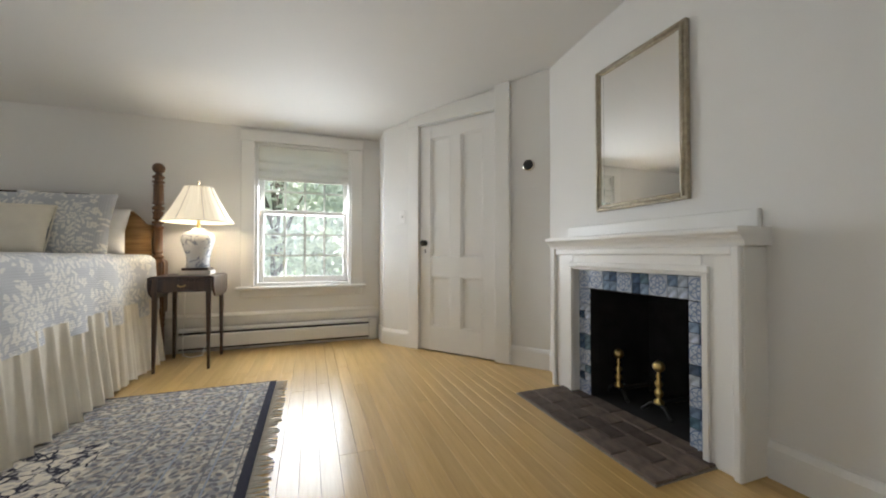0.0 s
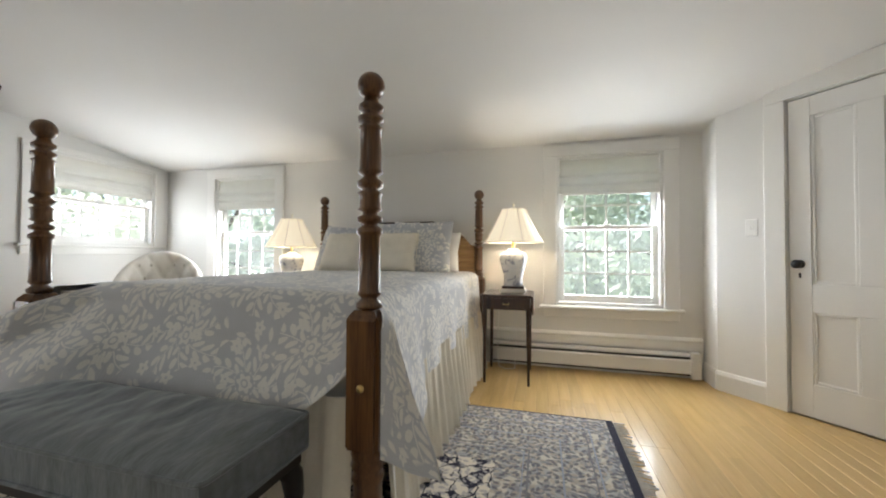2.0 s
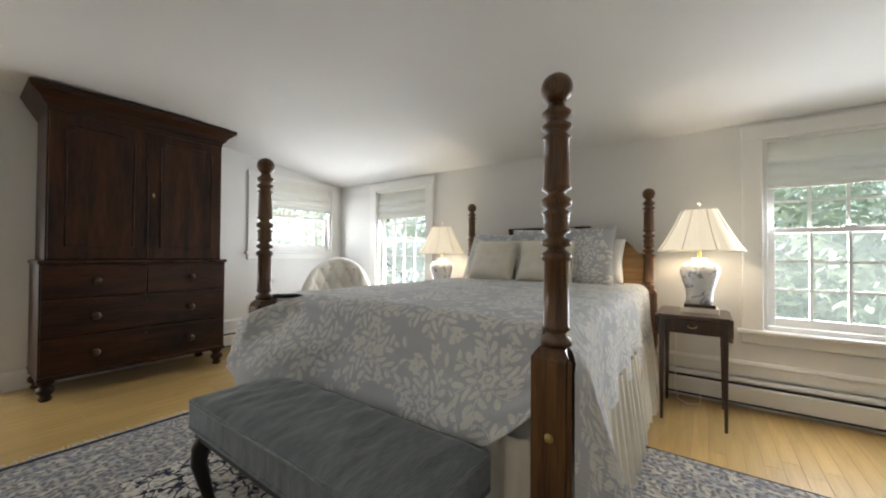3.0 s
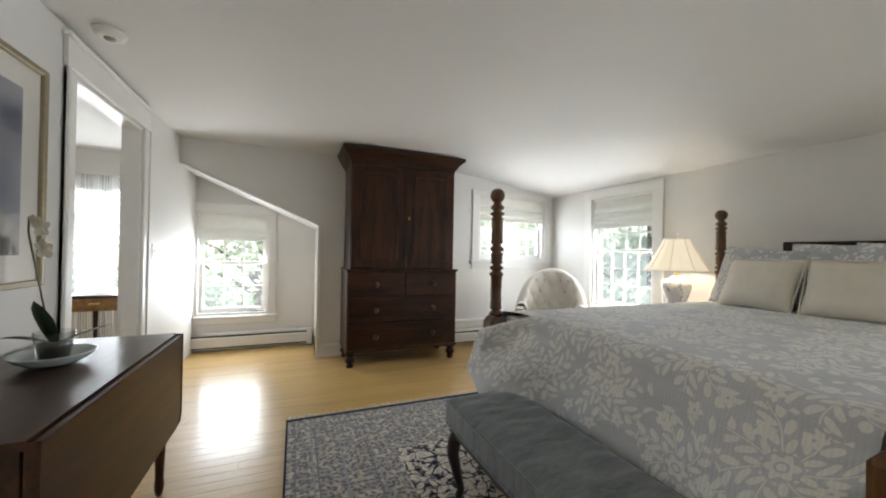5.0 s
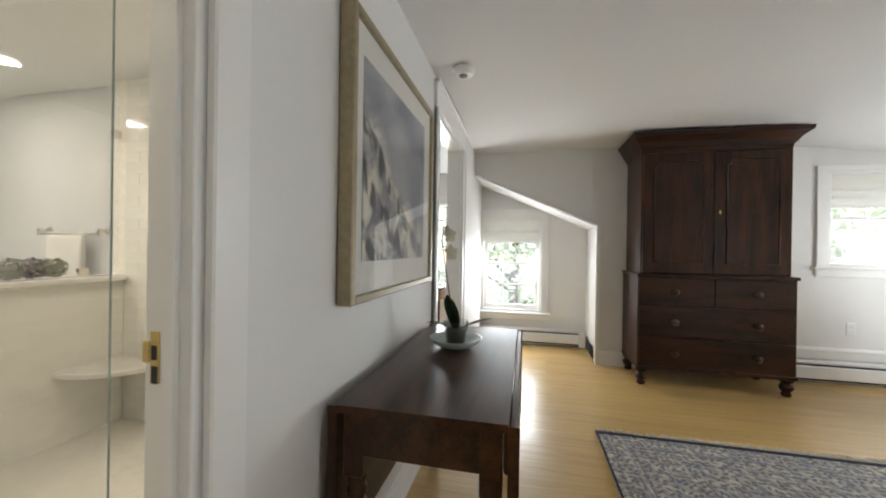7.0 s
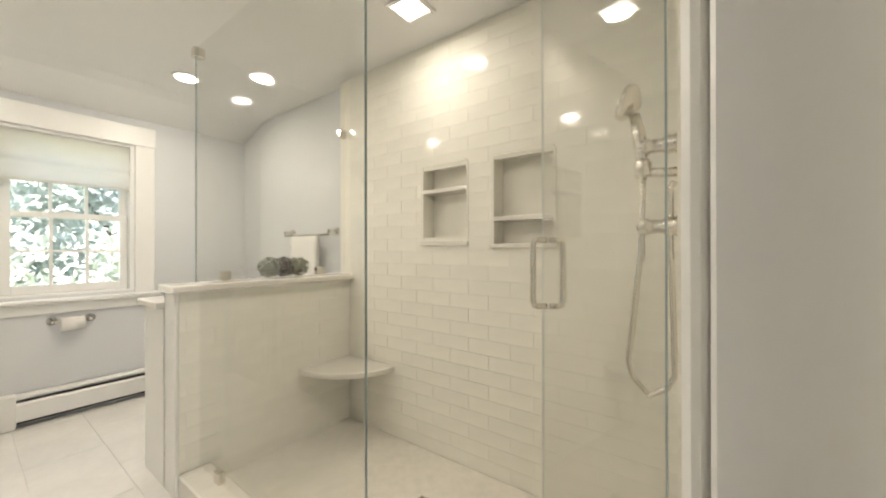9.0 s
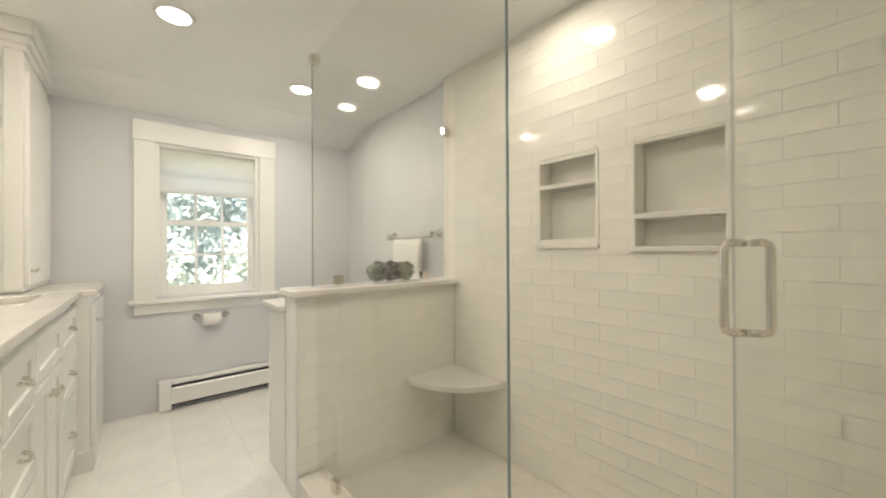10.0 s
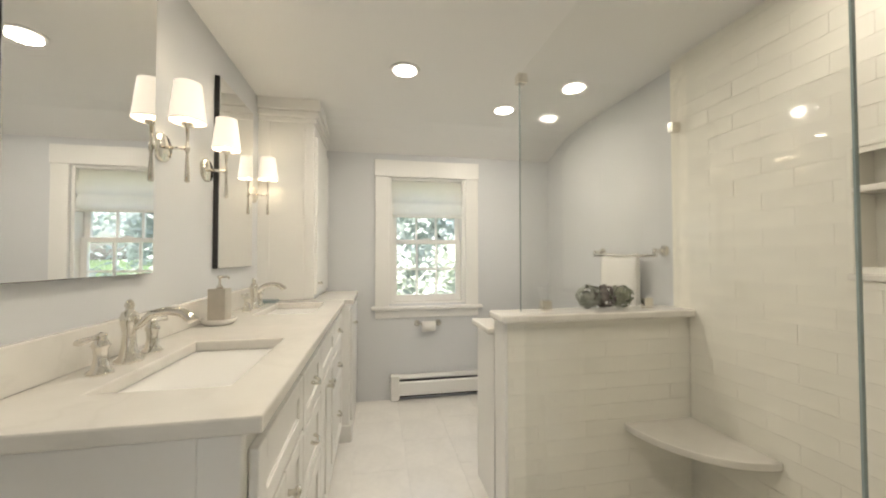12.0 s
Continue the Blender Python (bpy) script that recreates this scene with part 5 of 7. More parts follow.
# ---- drop-leaf table ----
tab = thing("drop_leaf_table", "dark walnut drop-leaf table with both leaves down", "table")
TX0, TX1, TY0, TY1 = -2.85, -1.77, -0.225, 0.235
part("tabletop", soften(box(TX0, TX1, TY0, TY1, 0.728, 0.75), 0.007, 2), TABLEWOOD, tab)
leafo = [(TX0, 0.742), (TX1, 0.742), (TX1, 0.36), (TX1 - 0.02, 0.325), (TX1 - 0.06, 0.31), (TX0 + 0.06, 0.31), (TX0 + 0.02, 0.325), (TX0, 0.36)]
LM = lambda y: Matrix(((1, 0, 0, 0), (0, 0, 1, y), (0, 1, 0, 0), (0, 0, 0, 1)))
part("leaf", soften(prism(leafo, 0.020, LM(0.237)), 0.004), TABLEWOOD, tab, "hanging front leaf")
part("leaf", soften(prism(leafo, 0.020, LM(-0.247)), 0.004), TABLEWOOD, tab, "hanging back leaf")
part("end_apron", box(TX1 - 0.045, TX1 - 0.022, TY0 + 0.06, TY1 - 0.05, 0.605, 0.728, 0.003), TABLEWOOD, tab)
part("end_apron", box(TX0 + 0.022, TX0 + 0.045, TY0 + 0.06, TY1 - 0.05, 0.605, 0.728, 0.003), TABLEWOOD, tab)
part("side_apron", box(TX0 + 0.06, TX1 - 0.06, TY1 - 0.045, TY1 - 0.022, 0.605, 0.728, 0.003), TABLEWOOD, tab)
part("side_apron", box(TX0 + 0.06, TX1 - 0.06, TY0 + 0.022, TY0 + 0.045, 0.605, 0.728, 0.003), TABLEWOOD, tab)
TLEG = [(0.012, 0.0), (0.017, 0.02), (0.020, 0.05), (0.017, 0.08), (0.024, 0.30), (0.028, 0.42), (0.020, 0.44), (0.029, 0.455), (0.029, 0.465), (0.020, 0.475), (0.029, 0.49), (0.029, 0.505), (0.021, 0.515), (0.029, 0.53), (0.029, 0.545)]
for x in (TX0 + 0.05, TX1 - 0.05):
    for y in (TY0 + 0.04, TY1 - 0.045):
        lg = part("leg", lathe(TLEG, 18, x, y), TABLEWOOD, tab)
        part("leg_block", box(x - 0.029, x + 0.029, y - 0.029, y + 0.029, 0.545, 0.727, 0.003), TABLEWOOD, lg)

# ---- picture ----
pic = thing("framed_picture", "misty snow mountain painting in a silver-gold frame", "picture")
PF = mat("champagne_frame", (0.36, 0.30, 0.19), 0.42, 0.45, scale=40, vary=0.12)
PY = SOUTH
for xa, xb, za, zb in ((-2.792, -2.766, 1.0, 1.912), (-1.880, -1.854, 1.0, 1.912), (-2.766, -1.880, 1.0, 1.026), (-2.766, -1.880, 1.886, 1.912)):
    part("frame_side", box(xa, xb, PY + 0.004, PY + 0.054, za, zb, 0.004), PF, pic)
part("frame_back", box(-2.785, -1.861, PY + 0.001, PY + 0.012, 1.007, 1.905), BLACK, pic)
part("mat_board", box(-2.768, -1.878, PY + 0.032, PY + 0.036, 1.024, 1.888), mat("mat_board", (0.74, 0.72, 0.66), 0.8, vary=0.015), pic, "cream mat board")


def painting():
    m = mat("ink_wash", (0.5, 0.5, 0.5), 0.7)
    n, link, b = nodes_of(m)
    co = n.new("ShaderNodeTexCoord").outputs["Generated"]
    xyz = n.new("ShaderNodeSeparateXYZ")
    link(co, xyz.inputs[0])
    u, v = maths(n, link, "SUBTRACT", 1.0, xyz.outputs[0]), xyz.outputs[2]

    def nz(sc, det, seed, dist=0.0, sx=1.0, sy=1.0):
        t = n.new("ShaderNodeTexNoise")
        t.inputs["Scale"].default_value, t.inputs["Detail"].default_value, t.inputs["Distortion"].default_value = sc, det, dist
        mp = n.new("ShaderNodeMapping")
        mp.inputs["Location"].default_value, mp.inputs["Scale"].default_value = (seed, seed, seed), (sx, 1, sy)
        link(co, mp.inputs["Vector"])
        link(mp.outputs[0], t.inputs["Vector"])
        return t.outputs["Fac"]

    def ramp(f, lo, hi):
        r = n.new("ShaderNodeMapRange")
        r.inputs["From Min"].default_value, r.inputs["From Max"].default_value = lo, hi
        link(f, r.inputs["Value"])
        return r.outputs[0]
    # height of the slope: high on the near side, falling across
    ridge = maths(n, link, "MULTIPLY_ADD", u, -0.75, 0.86)
    ridge = maths(n, link, "ADD", ridge, maths(n, link, "MULTIPLY", maths(n, link, "SUBTRACT", nz(3.0, 4, 2.0), 0.5), 0.35))
    slope = ramp(maths(n, link, "SUBTRACT", ridge, v), -0.02, 0.10)
    sky = blend(n, link, ramp(nz(2.4, 4, 5.0, 0.6), 0.35, 0.65), (0.10, 0.115, 0.165), (0.34, 0.34, 0.36))
    snow = blend(n, link, ramp(nz(5.0, 5, 9.0, 1.0), 0.42, 0.60), (0.17, 0.175, 0.20), (0.66, 0.61, 0.51))
    out = blend(n, link, slope, sky, snow)
    # bands of dark firs along the slope
    t = maths(n, link, "SUBTRACT", ridge, v)
    for lo, hi, s in ((0.10, 0.24, 1.0), (0.34, 0.50, 4.0), (0.62, 0.76, 7.0)):
        inb = maths(n, link, "MULTIPLY", ramp(t, lo, lo + 0.03), ramp(t, hi, hi - 0.03))
        tree = ramp(nz(9, 6, s, 0.5, 2.2, 0.6), 0.42, 0.50)
        out = blend(n, link, maths(n, link, "MULTIPLY", inb, maths(n, link, "MULTIPLY", tree, 0.9)), out, (0.014, 0.015, 0.018))
    link(out, b.inputs["Base Color"])
    return m


part("painting", box(-2.66, -1.95, PY + 0.0365, PY + 0.0382, 1.13, 1.79), painting(), pic, "grey ink-wash mountain scene")
pg = part("glazing", box(-2.767, -1.879, PY + 0.043, PY + 0.045, 1.025, 1.887), PICTUREGLASS, pic, "picture glass")
pg.visible_shadow = False

# ---- orchid in a bowl ----
bowl = thing("bowl", "shallow pale green glass bowl on the table", "bowl", at=(-2.42, -0.02, 0.752))
part("bowl_body", lathe([(0.042, 0.0), (0.068, 0.004), (0.093, 0.018), (0.110, 0.036), (0.115, 0.042), (0.110, 0.041), (0.088, 0.024), (0.064, 0.012), (0.0, 0.010)], 36), mat("celadon_glass", (0.62, 0.70, 0.68), 0.15, scale=8, vary=0.05), bowl)
orch = thing("orchid", "white orchid in a clear plastic pot of dark bark", "plant", at=(-2.42, -0.02, 0.764))
part("soil", lathe([(0.038, 0.0), (0.046, 0.062), (0.0, 0.066)], 20), mat("bark_mix", (0.035, 0.022, 0.014), 0.9, scale=40, vary=0.5, bump=0.8), orch)
part("pot", lathe([(0.040, -0.001), (0.053, 0.102), (0.055, 0.102), (0.042, -0.003)], 24), thin_glass("clear_plastic", (0.93, 0.95, 0.95), 0.06), orch, "clear plastic pot")
LEAF = mat("orchid_leaf", (0.030, 0.055, 0.018), 0.35, scale=14, vary=0.25)


def blade(pts, width):
    """A leaf along points, broad in the middle."""
    bm = bmesh.new()
    rows = []
    for k, p in enumerate(pts):
        f = k / (len(pts) - 1)
        w = width * math.sin(math.pi * min(1, f * 0.93 + 0.07)) ** 0.7
        d = (Vector(pts[min(k + 1, len(pts) - 1)]) - Vector(pts[max(k - 1, 0)])).normalized()
        s = d.cross(Vector((0, 0, 1)))
        s = s.normalized() if s.length > 0.05 else Vector((1, 0, 0))
        p = Vector(p)
        rows.append([bm.verts.new(p + s * w + Vector((0, 0, 0.25 * w))), bm.verts.new(p), bm.verts.new(p - s * w + Vector((0, 0, 0.25 * w)))])
    for a, b in zip(rows, rows[1:]):
        for i in range(2):
            bm.faces.new((a[i], a[i + 1], b[i + 1], b[i])).smooth = True
    bmesh.ops.solidify(bm, geom=bm.faces[:], thickness=0.002)
    return bm


def arc(x, y, z, dx, dy, up, sag, n=7):
    return [(x + dx * k / n, y + dy * k / n, z + up * (k / n) - sag * (k / n) ** 2) for k in range(n + 1)]


part("leaf", blade(arc(0, 0, 0.055, 0.05, -0.12, 0.07, 0.03), 0.026), LEAF, orch)
part("leaf", blade(arc(0, 0, 0.055, -0.02, 0.16, 0.08, 0.02), 0.024), LEAF, orch)
part("leaf", blade([(0.0, 0.0, 0.055), (0.016, -0.006, 0.10), (0.034, -0.014, 0.145), (0.050, -0.022, 0.185), (0.060, -0.028, 0.22)], 0.036), LEAF, orch)
part("leaf", blade(arc(0, 0, 0.055, -0.10, -0.06, 0.06, 0.04), 0.018), LEAF, orch)
stem = [(0.0, 0.0, 0.05), (0.01, -0.02, 0.16), (0.015, -0.035, 0.26), (0.02, -0.05, 0.36), (0.03, -0.06, 0.45), (0.05, -0.05, 0.50), (0.07, -0.03, 0.505)]
part("stem", tube(stem, 0.0028, 6), mat("orchid_stem", (0.10, 0.10, 0.045), 0.5, vary=0.2), orch)
PETAL = mat("orchid_petal", (0.78, 0.74, 0.62), 0.6, scale=20, vary=0.06)
translucent(PETAL, (0.92, 0.88, 0.74), 0.55)


def blossom(x, y, z, size, seed):
    r = random.Random(seed)
    bm = bmesh.new()
    for k in range(5):
        a = k * 1.2566 + r.uniform(-0.1, 0.1)
        pet = bmesh.new()
        c = pet.verts.new((0, 0, 0))
        ringv = [pet.verts.new((size * 0.5 * math.sin(t) * 0.8, size * 0.10 * math.sin(t * 2), size * (0.52 - 0.48 * math.cos(t)))) for t in [i * math.pi / 6 for i in range(1, 12)]]
        for p, q in zip(ringv, ringv[1:]):
            pet.faces.new((c, p, q)).smooth = True
        bmesh.ops.solidify(pet, geom=pet.faces[:], thickness=0.001)
        pet.transform(Matrix.Rotation(a, 4, "Y"))
        me = bpy.data.meshes.new("p")
        pet.to_mesh(me)
        bm.from_mesh(me)
        bpy.data.meshes.remove(me)
        pet.free()
    bm.transform(Matrix.Translation((x, y, z)) @ Matrix.Rotation(r.uniform(0.9, 1.5), 4, "Z") @ Matrix.Rotation(r.uniform(-0.3, 0.3), 4, "X"))
    return bm


for k, (x, y, z, s) in enumerate(((0.03, -0.02, 0.395, 0.037), (0.04, -0.025, 0.470, 0.035), (0.07, -0.03, 0.495, 0.016))):
    part("blossom", blossom(x, y, z, s, k), PETAL, orch, "creamy white blossom")


# ---- bedside tables and lamps ----
def nightstand(x, y, group="bedside tables"):
    s = thing("nightstand", "small dark mahogany drop-leaf bedside table with one drawer", "side table", group, at=(x, y, 0))
    w, d = 0.185, 0.225
    part("tabletop", soften(box(-w, w, -d, d, 0.656, 0.674), 0.005, 2), STANDWOOD, s)
    for sx in (-1, 1):
        o = [(-d, 0.668), (d, 0.668), (d, 0.60), (d - 0.02, 0.555), (d - 0.06, 0.525), (0.06, 0.51), (-0.06, 0.51), (-d + 0.06, 0.525), (-d + 0.02, 0.555), (-d, 0.60)]
        part("leaf", soften(prism(o, 0.014, Matrix(((0, 0, 1, (w + 0.001) if sx > 0 else (-w - 0.015)), (1, 0, 0, 0), (0, 1, 0, 0), (0, 0, 0, 1)))), 0.003), STANDWOOD, s, "hanging curved leaf")
    part("apron", box(-w + 0.012, w - 0.012, -d + 0.02, d - 0.012, 0.56, 0.656, 0.002), STANDWOOD, s)
    dr = part("drawer", box(-w + 0.035, w - 0.035, -d + 0.010, -d + 0.022, 0.568, 0.648, 0.003), STANDWOOD, s)
    part("pull", tube([(-0.022, -d + 0.010, 0.613), (-0.020, -d - 0.004, 0.605), (0.0, -d - 0.008, 0.601), (0.020, -d - 0.004, 0.605), (0.022, -d + 0.010, 0.613)], 0.003, 6), BRASS, dr, "small brass pull")
    for sx in (-1, 1):
        for sy in (-1, 1):
            lx, ly = sx * (w - 0.024), sy * (d - 0.024)
            bm = bmesh.new()
            a, c = 0.0085, 0.015
            vs = [bm.verts.new((lx + i * r + sx * (0.004 if z < 0.1 else 0), ly + k * r, z)) for z, r in ((0.0, a), (0.56, c), (0.654, c)) for i, k in ((-1, -1), (1, -1), (1, 1), (-1, 1))]
            for q in (0, 4):
                for i in range(4):
                    j = (i + 1) % 4
                    bm.faces.new((vs[q + i], vs[q + j], vs[q + 4 + j], vs[q + 4 + i]))
            bm.faces.new(vs[3::-1])
            bm.faces.new(vs[8:12])
            part("leg", bm, STANDWOOD, s)
    return s


NS = nightstand(-0.735, 3.805)
copy_thing(NS, pose(-2.865, 3.805, 0))


def table_lamp(x, y, z):
    l = thing("table_lamp", "lit blue and white porcelain lamp with pleated cream shade", "lamp", "pair of table lamps", at=(x, y, z))
    part("base", soften(box(-0.085, 0.085, -0.085, 0.085, 0.0, 0.018), 0.005), STANDWOOD, l, "dark wooden base")
    part("jar", lathe([(0.070, 0.018), (0.078, 0.024), (0.074, 0.06), (0.080, 0.12), (0.100, 0.18), (0.112, 0.23), (0.112, 0.255), (0.098, 0.285), (0.060, 0.30), (0.045, 0.305), (0.045, 0.32), (0.02, 0.325)], 32), PORCELAIN, l)
    part("neck", lathe([(0.012, 0.32), (0.012, 0.40), (0.018, 0.405), (0.018, 0.45), (0.012, 0.46)], 14), BRASS, l)
    bm = bmesh.new()
    n = 72
    ringz = [(0.238, 0.375), (0.205, 0.425), (0.165, 0.50), (0.125, 0.58), (0.096, 0.645)]
    rings = []
    for r, h in ringz:
        rings.append([bm.verts.new(((r + 0.004 * math.cos(i * 6.283 / n * 8) - 0.0015 * (i % 2)) * math.cos(i * 6.283 / n), (r + 0.004 * math.cos(i * 6.283 / n * 8) - 0.0015 * (i % 2)) * math.sin(i * 6.283 / n), h - (0.006 * abs(math.sin(i * 6.283 / n * 4)) if h < 0.4 else 0))) for i in range(n)])
    for a, b in zip(rings, rings[1:]):
        for i in range(n):
            j = (i + 1) % n
            bm.faces.new((a[i], a[j], b[j], b[i]))
    sh = part("shade", bm, SHADECLOTH, l, "lit pleated cream silk shade")
    for g in range(8):
        a = (g + 0.5) * 6.283 / 8
        part("shade_rib", tube([((r - 0.001) * math.cos(a), (r - 0.001) * math.sin(a), h) for r, h in ringz], 0.0028, 5), LINEN, sh)
    for k in (0, 4):
        part("shade_trim", tube([tuple(v) for v in [((ringz[k][0] + 0.002) * math.cos(i * 6.283 / 48), (ringz[k][0] + 0.002) * math.sin(i * 6.283 / 48), ringz[k][1] - (0.003 if k == 0 else 0)) for i in range(48)]], 0.0035, 6, True), LINEN, sh)
    part("harp", tube([(0.0, 0.0, 0.44), (0.05, 0, 0.50), (0.05, 0, 0.60), (0.0, 0, 0.66)], 0.002, 6), BRASS, l)
    part("finial", lathe([(0.006, 0.655), (0.004, 0.668), (0.010, 0.678), (0.012, 0.688), (0.0, 0.70)], 12), LINEN, l)
    part("bulb", lathe([(0.012, 0.455), (0.028, 0.495), (0.030, 0.52), (0.018, 0.548), (0.0, 0.556)], 16), glow("lit_bulb", (1.0, 0.85, 0.6), 5), l, "lit bulb")
    bulb(x, y, z + 0.49, 6.2, (1.0, 0.865, 0.69), 0.035)
    return l


book = thing("book", "small pale cloth-bound book under the lamp", "book", at=(-0.70, 3.84, 0.675))
part("cover", soften(box(-0.10, 0.10, -0.085, 0.085, 0.0, 0.032), 0.003), LINEN, book)
part("pages", box(-0.096, 0.102, -0.086, 0.081, 0.006, 0.026), COTTON, book)
table_lamp(-0.70, 3.84, 0.708)
table_lamp(-2.84, 3.84, 0.675)
cord = thing("lamp_cord", "thin white lamp cord trailing to the floor", "cord")
part("wire", tube([(-0.84, 4.06, 0.60), (-0.85, 4.06, 0.30), (-0.85, 4.03, 0.10), (-0.83, 3.98, 0.02), (-0.77, 3.95, 0.008), (-0.70, 3.99, 0.008), (-0.70, 4.05, 0.06)], 0.0035, 8), WHITE, cord)


# ---- tufted armchair ----
CHAIRCLOTH = mat("ivory_upholstery", (0.80, 0.76, 0.69), 0.85, scale=12, vary=0.04, bump=0.25, bump_scale=220)
# Darker than the cloth: the shade of the tuft dimples is in the colour.
BUTTON_SHADED = mat("shaded_ivory_button", (0.52, 0.47, 0.39), 0.85, scale=30, vary=0.05)
ch = thing("armchair", "ivory button-tufted armchair with rolled back and arms", "armchair", at=(-3.98, 3.42, 0.0), turn=47)
# front of the chair is local -y
def shell(i, j):
    a = radians(-20 + 220 * i)
    hgt = 0.62 + 0.38 * max(0.0, math.sin(a)) ** 0.8
    r = 0.37
    inner = j < 0.5
    f = j / 0.5 if inner else (1 - j) / 0.5
    z = 0.34 + (hgt - 0.34) * min(1.0, f * 1.02)
    t = 0.0 if inner else 0.15
    bulge = 0.035 * math.sin(math.pi * f) * (1 if inner else 1)
    rr = r - bulge if inner else r + 0.13 + bulge
    if f > 0.8:
        k = (f - 0.8) / 0.2
        rr = rr + ((r + 0.065) - rr) * (1 - math.sqrt(max(0, 1 - k * k)))
    if inner:
        u, v = i * 14, (z - 0.34) / 0.13
        tuft = abs(math.sin(math.pi * (u / 2 + v / 2))) * abs(math.sin(math.pi * (u / 2 - v / 2)))
        rr += 0.075 * (1 - tuft ** 0.35) * math.sin(math.pi * min(1, f)) ** 0.5
    return (rr * math.cos(a), rr * 0.92 * math.sin(a), z)
part("curved_back", cloth(84, 44, shell, lambda i, j: (i, j)), CHAIRCLOTH, ch)
part("seat_cushion", soften(box(-0.34, 0.34, -0.42, 0.30, 0.33, 0.47), 0.05, 4), CHAIRCLOTH, ch)
part("seat_base", soften(box(-0.42, 0.42, -0.40, 0.34, 0.14, 0.34), 0.03, 3), CHAIRCLOTH, ch)
for sx in (-1, 1):
    part("arm_front", soften(box(sx * 0.43 - 0.055, sx * 0.43 + 0.055, -0.34, -0.06, 0.16, 0.575), 0.052, 5), CHAIRCLOTH, ch)
    for sy in (-0.34, 0.28):
        part("leg", lathe([(0.014, 0.0), (0.020, 0.02), (0.026, 0.14)], 12, sx * 0.36, sy), EBONY, ch)
for row, (z, n) in enumerate(((0.86, 5), (0.73, 6), (0.60, 7))):
    for k in range(n):
        a = radians(90 + (k - (n - 1) / 2) * 20)
        b = lathe([(0.015, 0.0), (0.012, 0.006), (0.0, 0.009)], 10)
        b.transform(Matrix.Translation((0.375 * math.cos(a), 0.345 * math.sin(a), z)) @ Matrix.Rotation(a, 4, "Z") @ Matrix.Rotation(radians(-90), 4, "Y"))
        part("button", b, BUTTON_SHADED, ch)
for o in ch.children:
    o.data.transform(Matrix.Diagonal((0.73, 0.76, 1.0, 1.0)))

# ---- the next room's desk and lamp ----
desk = thing("desk", "small brown wooden desk with one drawer", "desk", at=(-5.20, -0.90, 0.0))
part("desktop", box(-0.30, 0.30, -0.25, 0.25, 0.70, 0.725, 0.004), TABLEWOOD, desk)
part("apron", box(-0.28, 0.28, -0.23, 0.23, 0.58, 0.70, 0.003), HEADWOOD, desk)
ddr = part("drawer", box(0.278, 0.29, -0.18, 0.18, 0.60, 0.69, 0.003), HEADWOOD, desk)
part("pull", box(0.29, 0.302, -0.04, 0.04, 0.635, 0.655, 0.004), BRASS, ddr, "brass pull")
for sx in (-1, 1):
    for sy in (-1, 1):
        part("leg", lathe([(0.012, 0.0), (0.016, 0.1), (0.022, 0.2), (0.016, 0.22), (0.022, 0.5), (0.02, 0.58)], 12, sx * 0.25, sy * 0.20), TABLEWOOD, desk)
sl2 = thing("desk_lamp", "small lamp with a cream drum shade on the desk", "lamp", at=(-5.24, -0.78, 0.725))
part("base", lathe([(0.06, 0.0), (0.06, 0.012), (0.015, 0.02), (0.03, 0.12), (0.012, 0.2), (0.010, 0.28)], 20), PORCELAIN, sl2)
part("shade", lathe([(0.10, 0.26), (0.085, 0.42)], 28), glow("lit_drum_shade", (1.0, 0.82, 0.6), 0.35), sl2, "cream drum shade")
SHEER = mat("sheer_curtain", (0.85, 0.86, 0.86), 0.9, vary=0.03)
nodes_of(SHEER)[2].inputs["Transmission Weight"].default_value = 0.3
for y in (-2.45, -1.42):
    cu = thing("curtain", "gathered sheer white curtain beside the window", "curtain", "sheer curtains")
    part("curtain_panel", cloth(60, 4, lambda i, j: (-6.13 + 0.025 * math.sin(i * 40) + 0.01 * math.sin(i * 93), y - 0.14 + 0.36 * i, 2.0 - 1.97 * j), lambda i, j: (i, j)), SHEER, cu)
    part("rod_pocket", tube([(-6.13, y - 0.16, 2.0), (-6.13, y + 0.24, 2.0)], 0.012, 8), WHITE, cu)


# ---- bathroom materials ----
MARBLE = mat("pale_marble", (0.78, 0.755, 0.70), 0.14, scale=3.2, vary=0.05, bump_scale=12)
nn, ll, bb = nodes_of(MARBLE)
vein = nn.new("ShaderNodeTexNoise")
vein.inputs["Scale"].default_value, vein.inputs["Detail"].default_value, vein.inputs["Distortion"].default_value = 2.6, 6, 2.2
ll(nn.new("ShaderNodeTexCoord").outputs["Object"], vein.inputs["Vector"])
vr = nn.new("ShaderNodeMapRange")
vr.inputs["From Min"].default_value, vr.inputs["From Max"].default_value, vr.inputs["To Max"].default_value = 0.05, 0.0, 0.12
ll(maths(nn, ll, "ABSOLUTE", maths(nn, ll, "SUBTRACT", vein.outputs["Fac"], 0.5)), vr.inputs["Value"])
ll(blend(nn, ll, vr.outputs[0], bb.inputs["Base Color"].links[0].from_socket, (0.50, 0.47, 0.42)), bb.inputs["Base Color"])
CERAMIC = mat("white_ceramic", (0.82, 0.80, 0.75), 0.08, scale=5, vary=0.01)
SHOWERTILE = mat("glazed_subway_tile", (0.86, 0.84, 0.765), 0.07, scale=6, vary=0.03, bump=0.05, bump_scale=9, rand=0.02)
GROUT = mat("pale_grout", (0.86, 0.83, 0.75), 0.9, scale=40, vary=0.06)
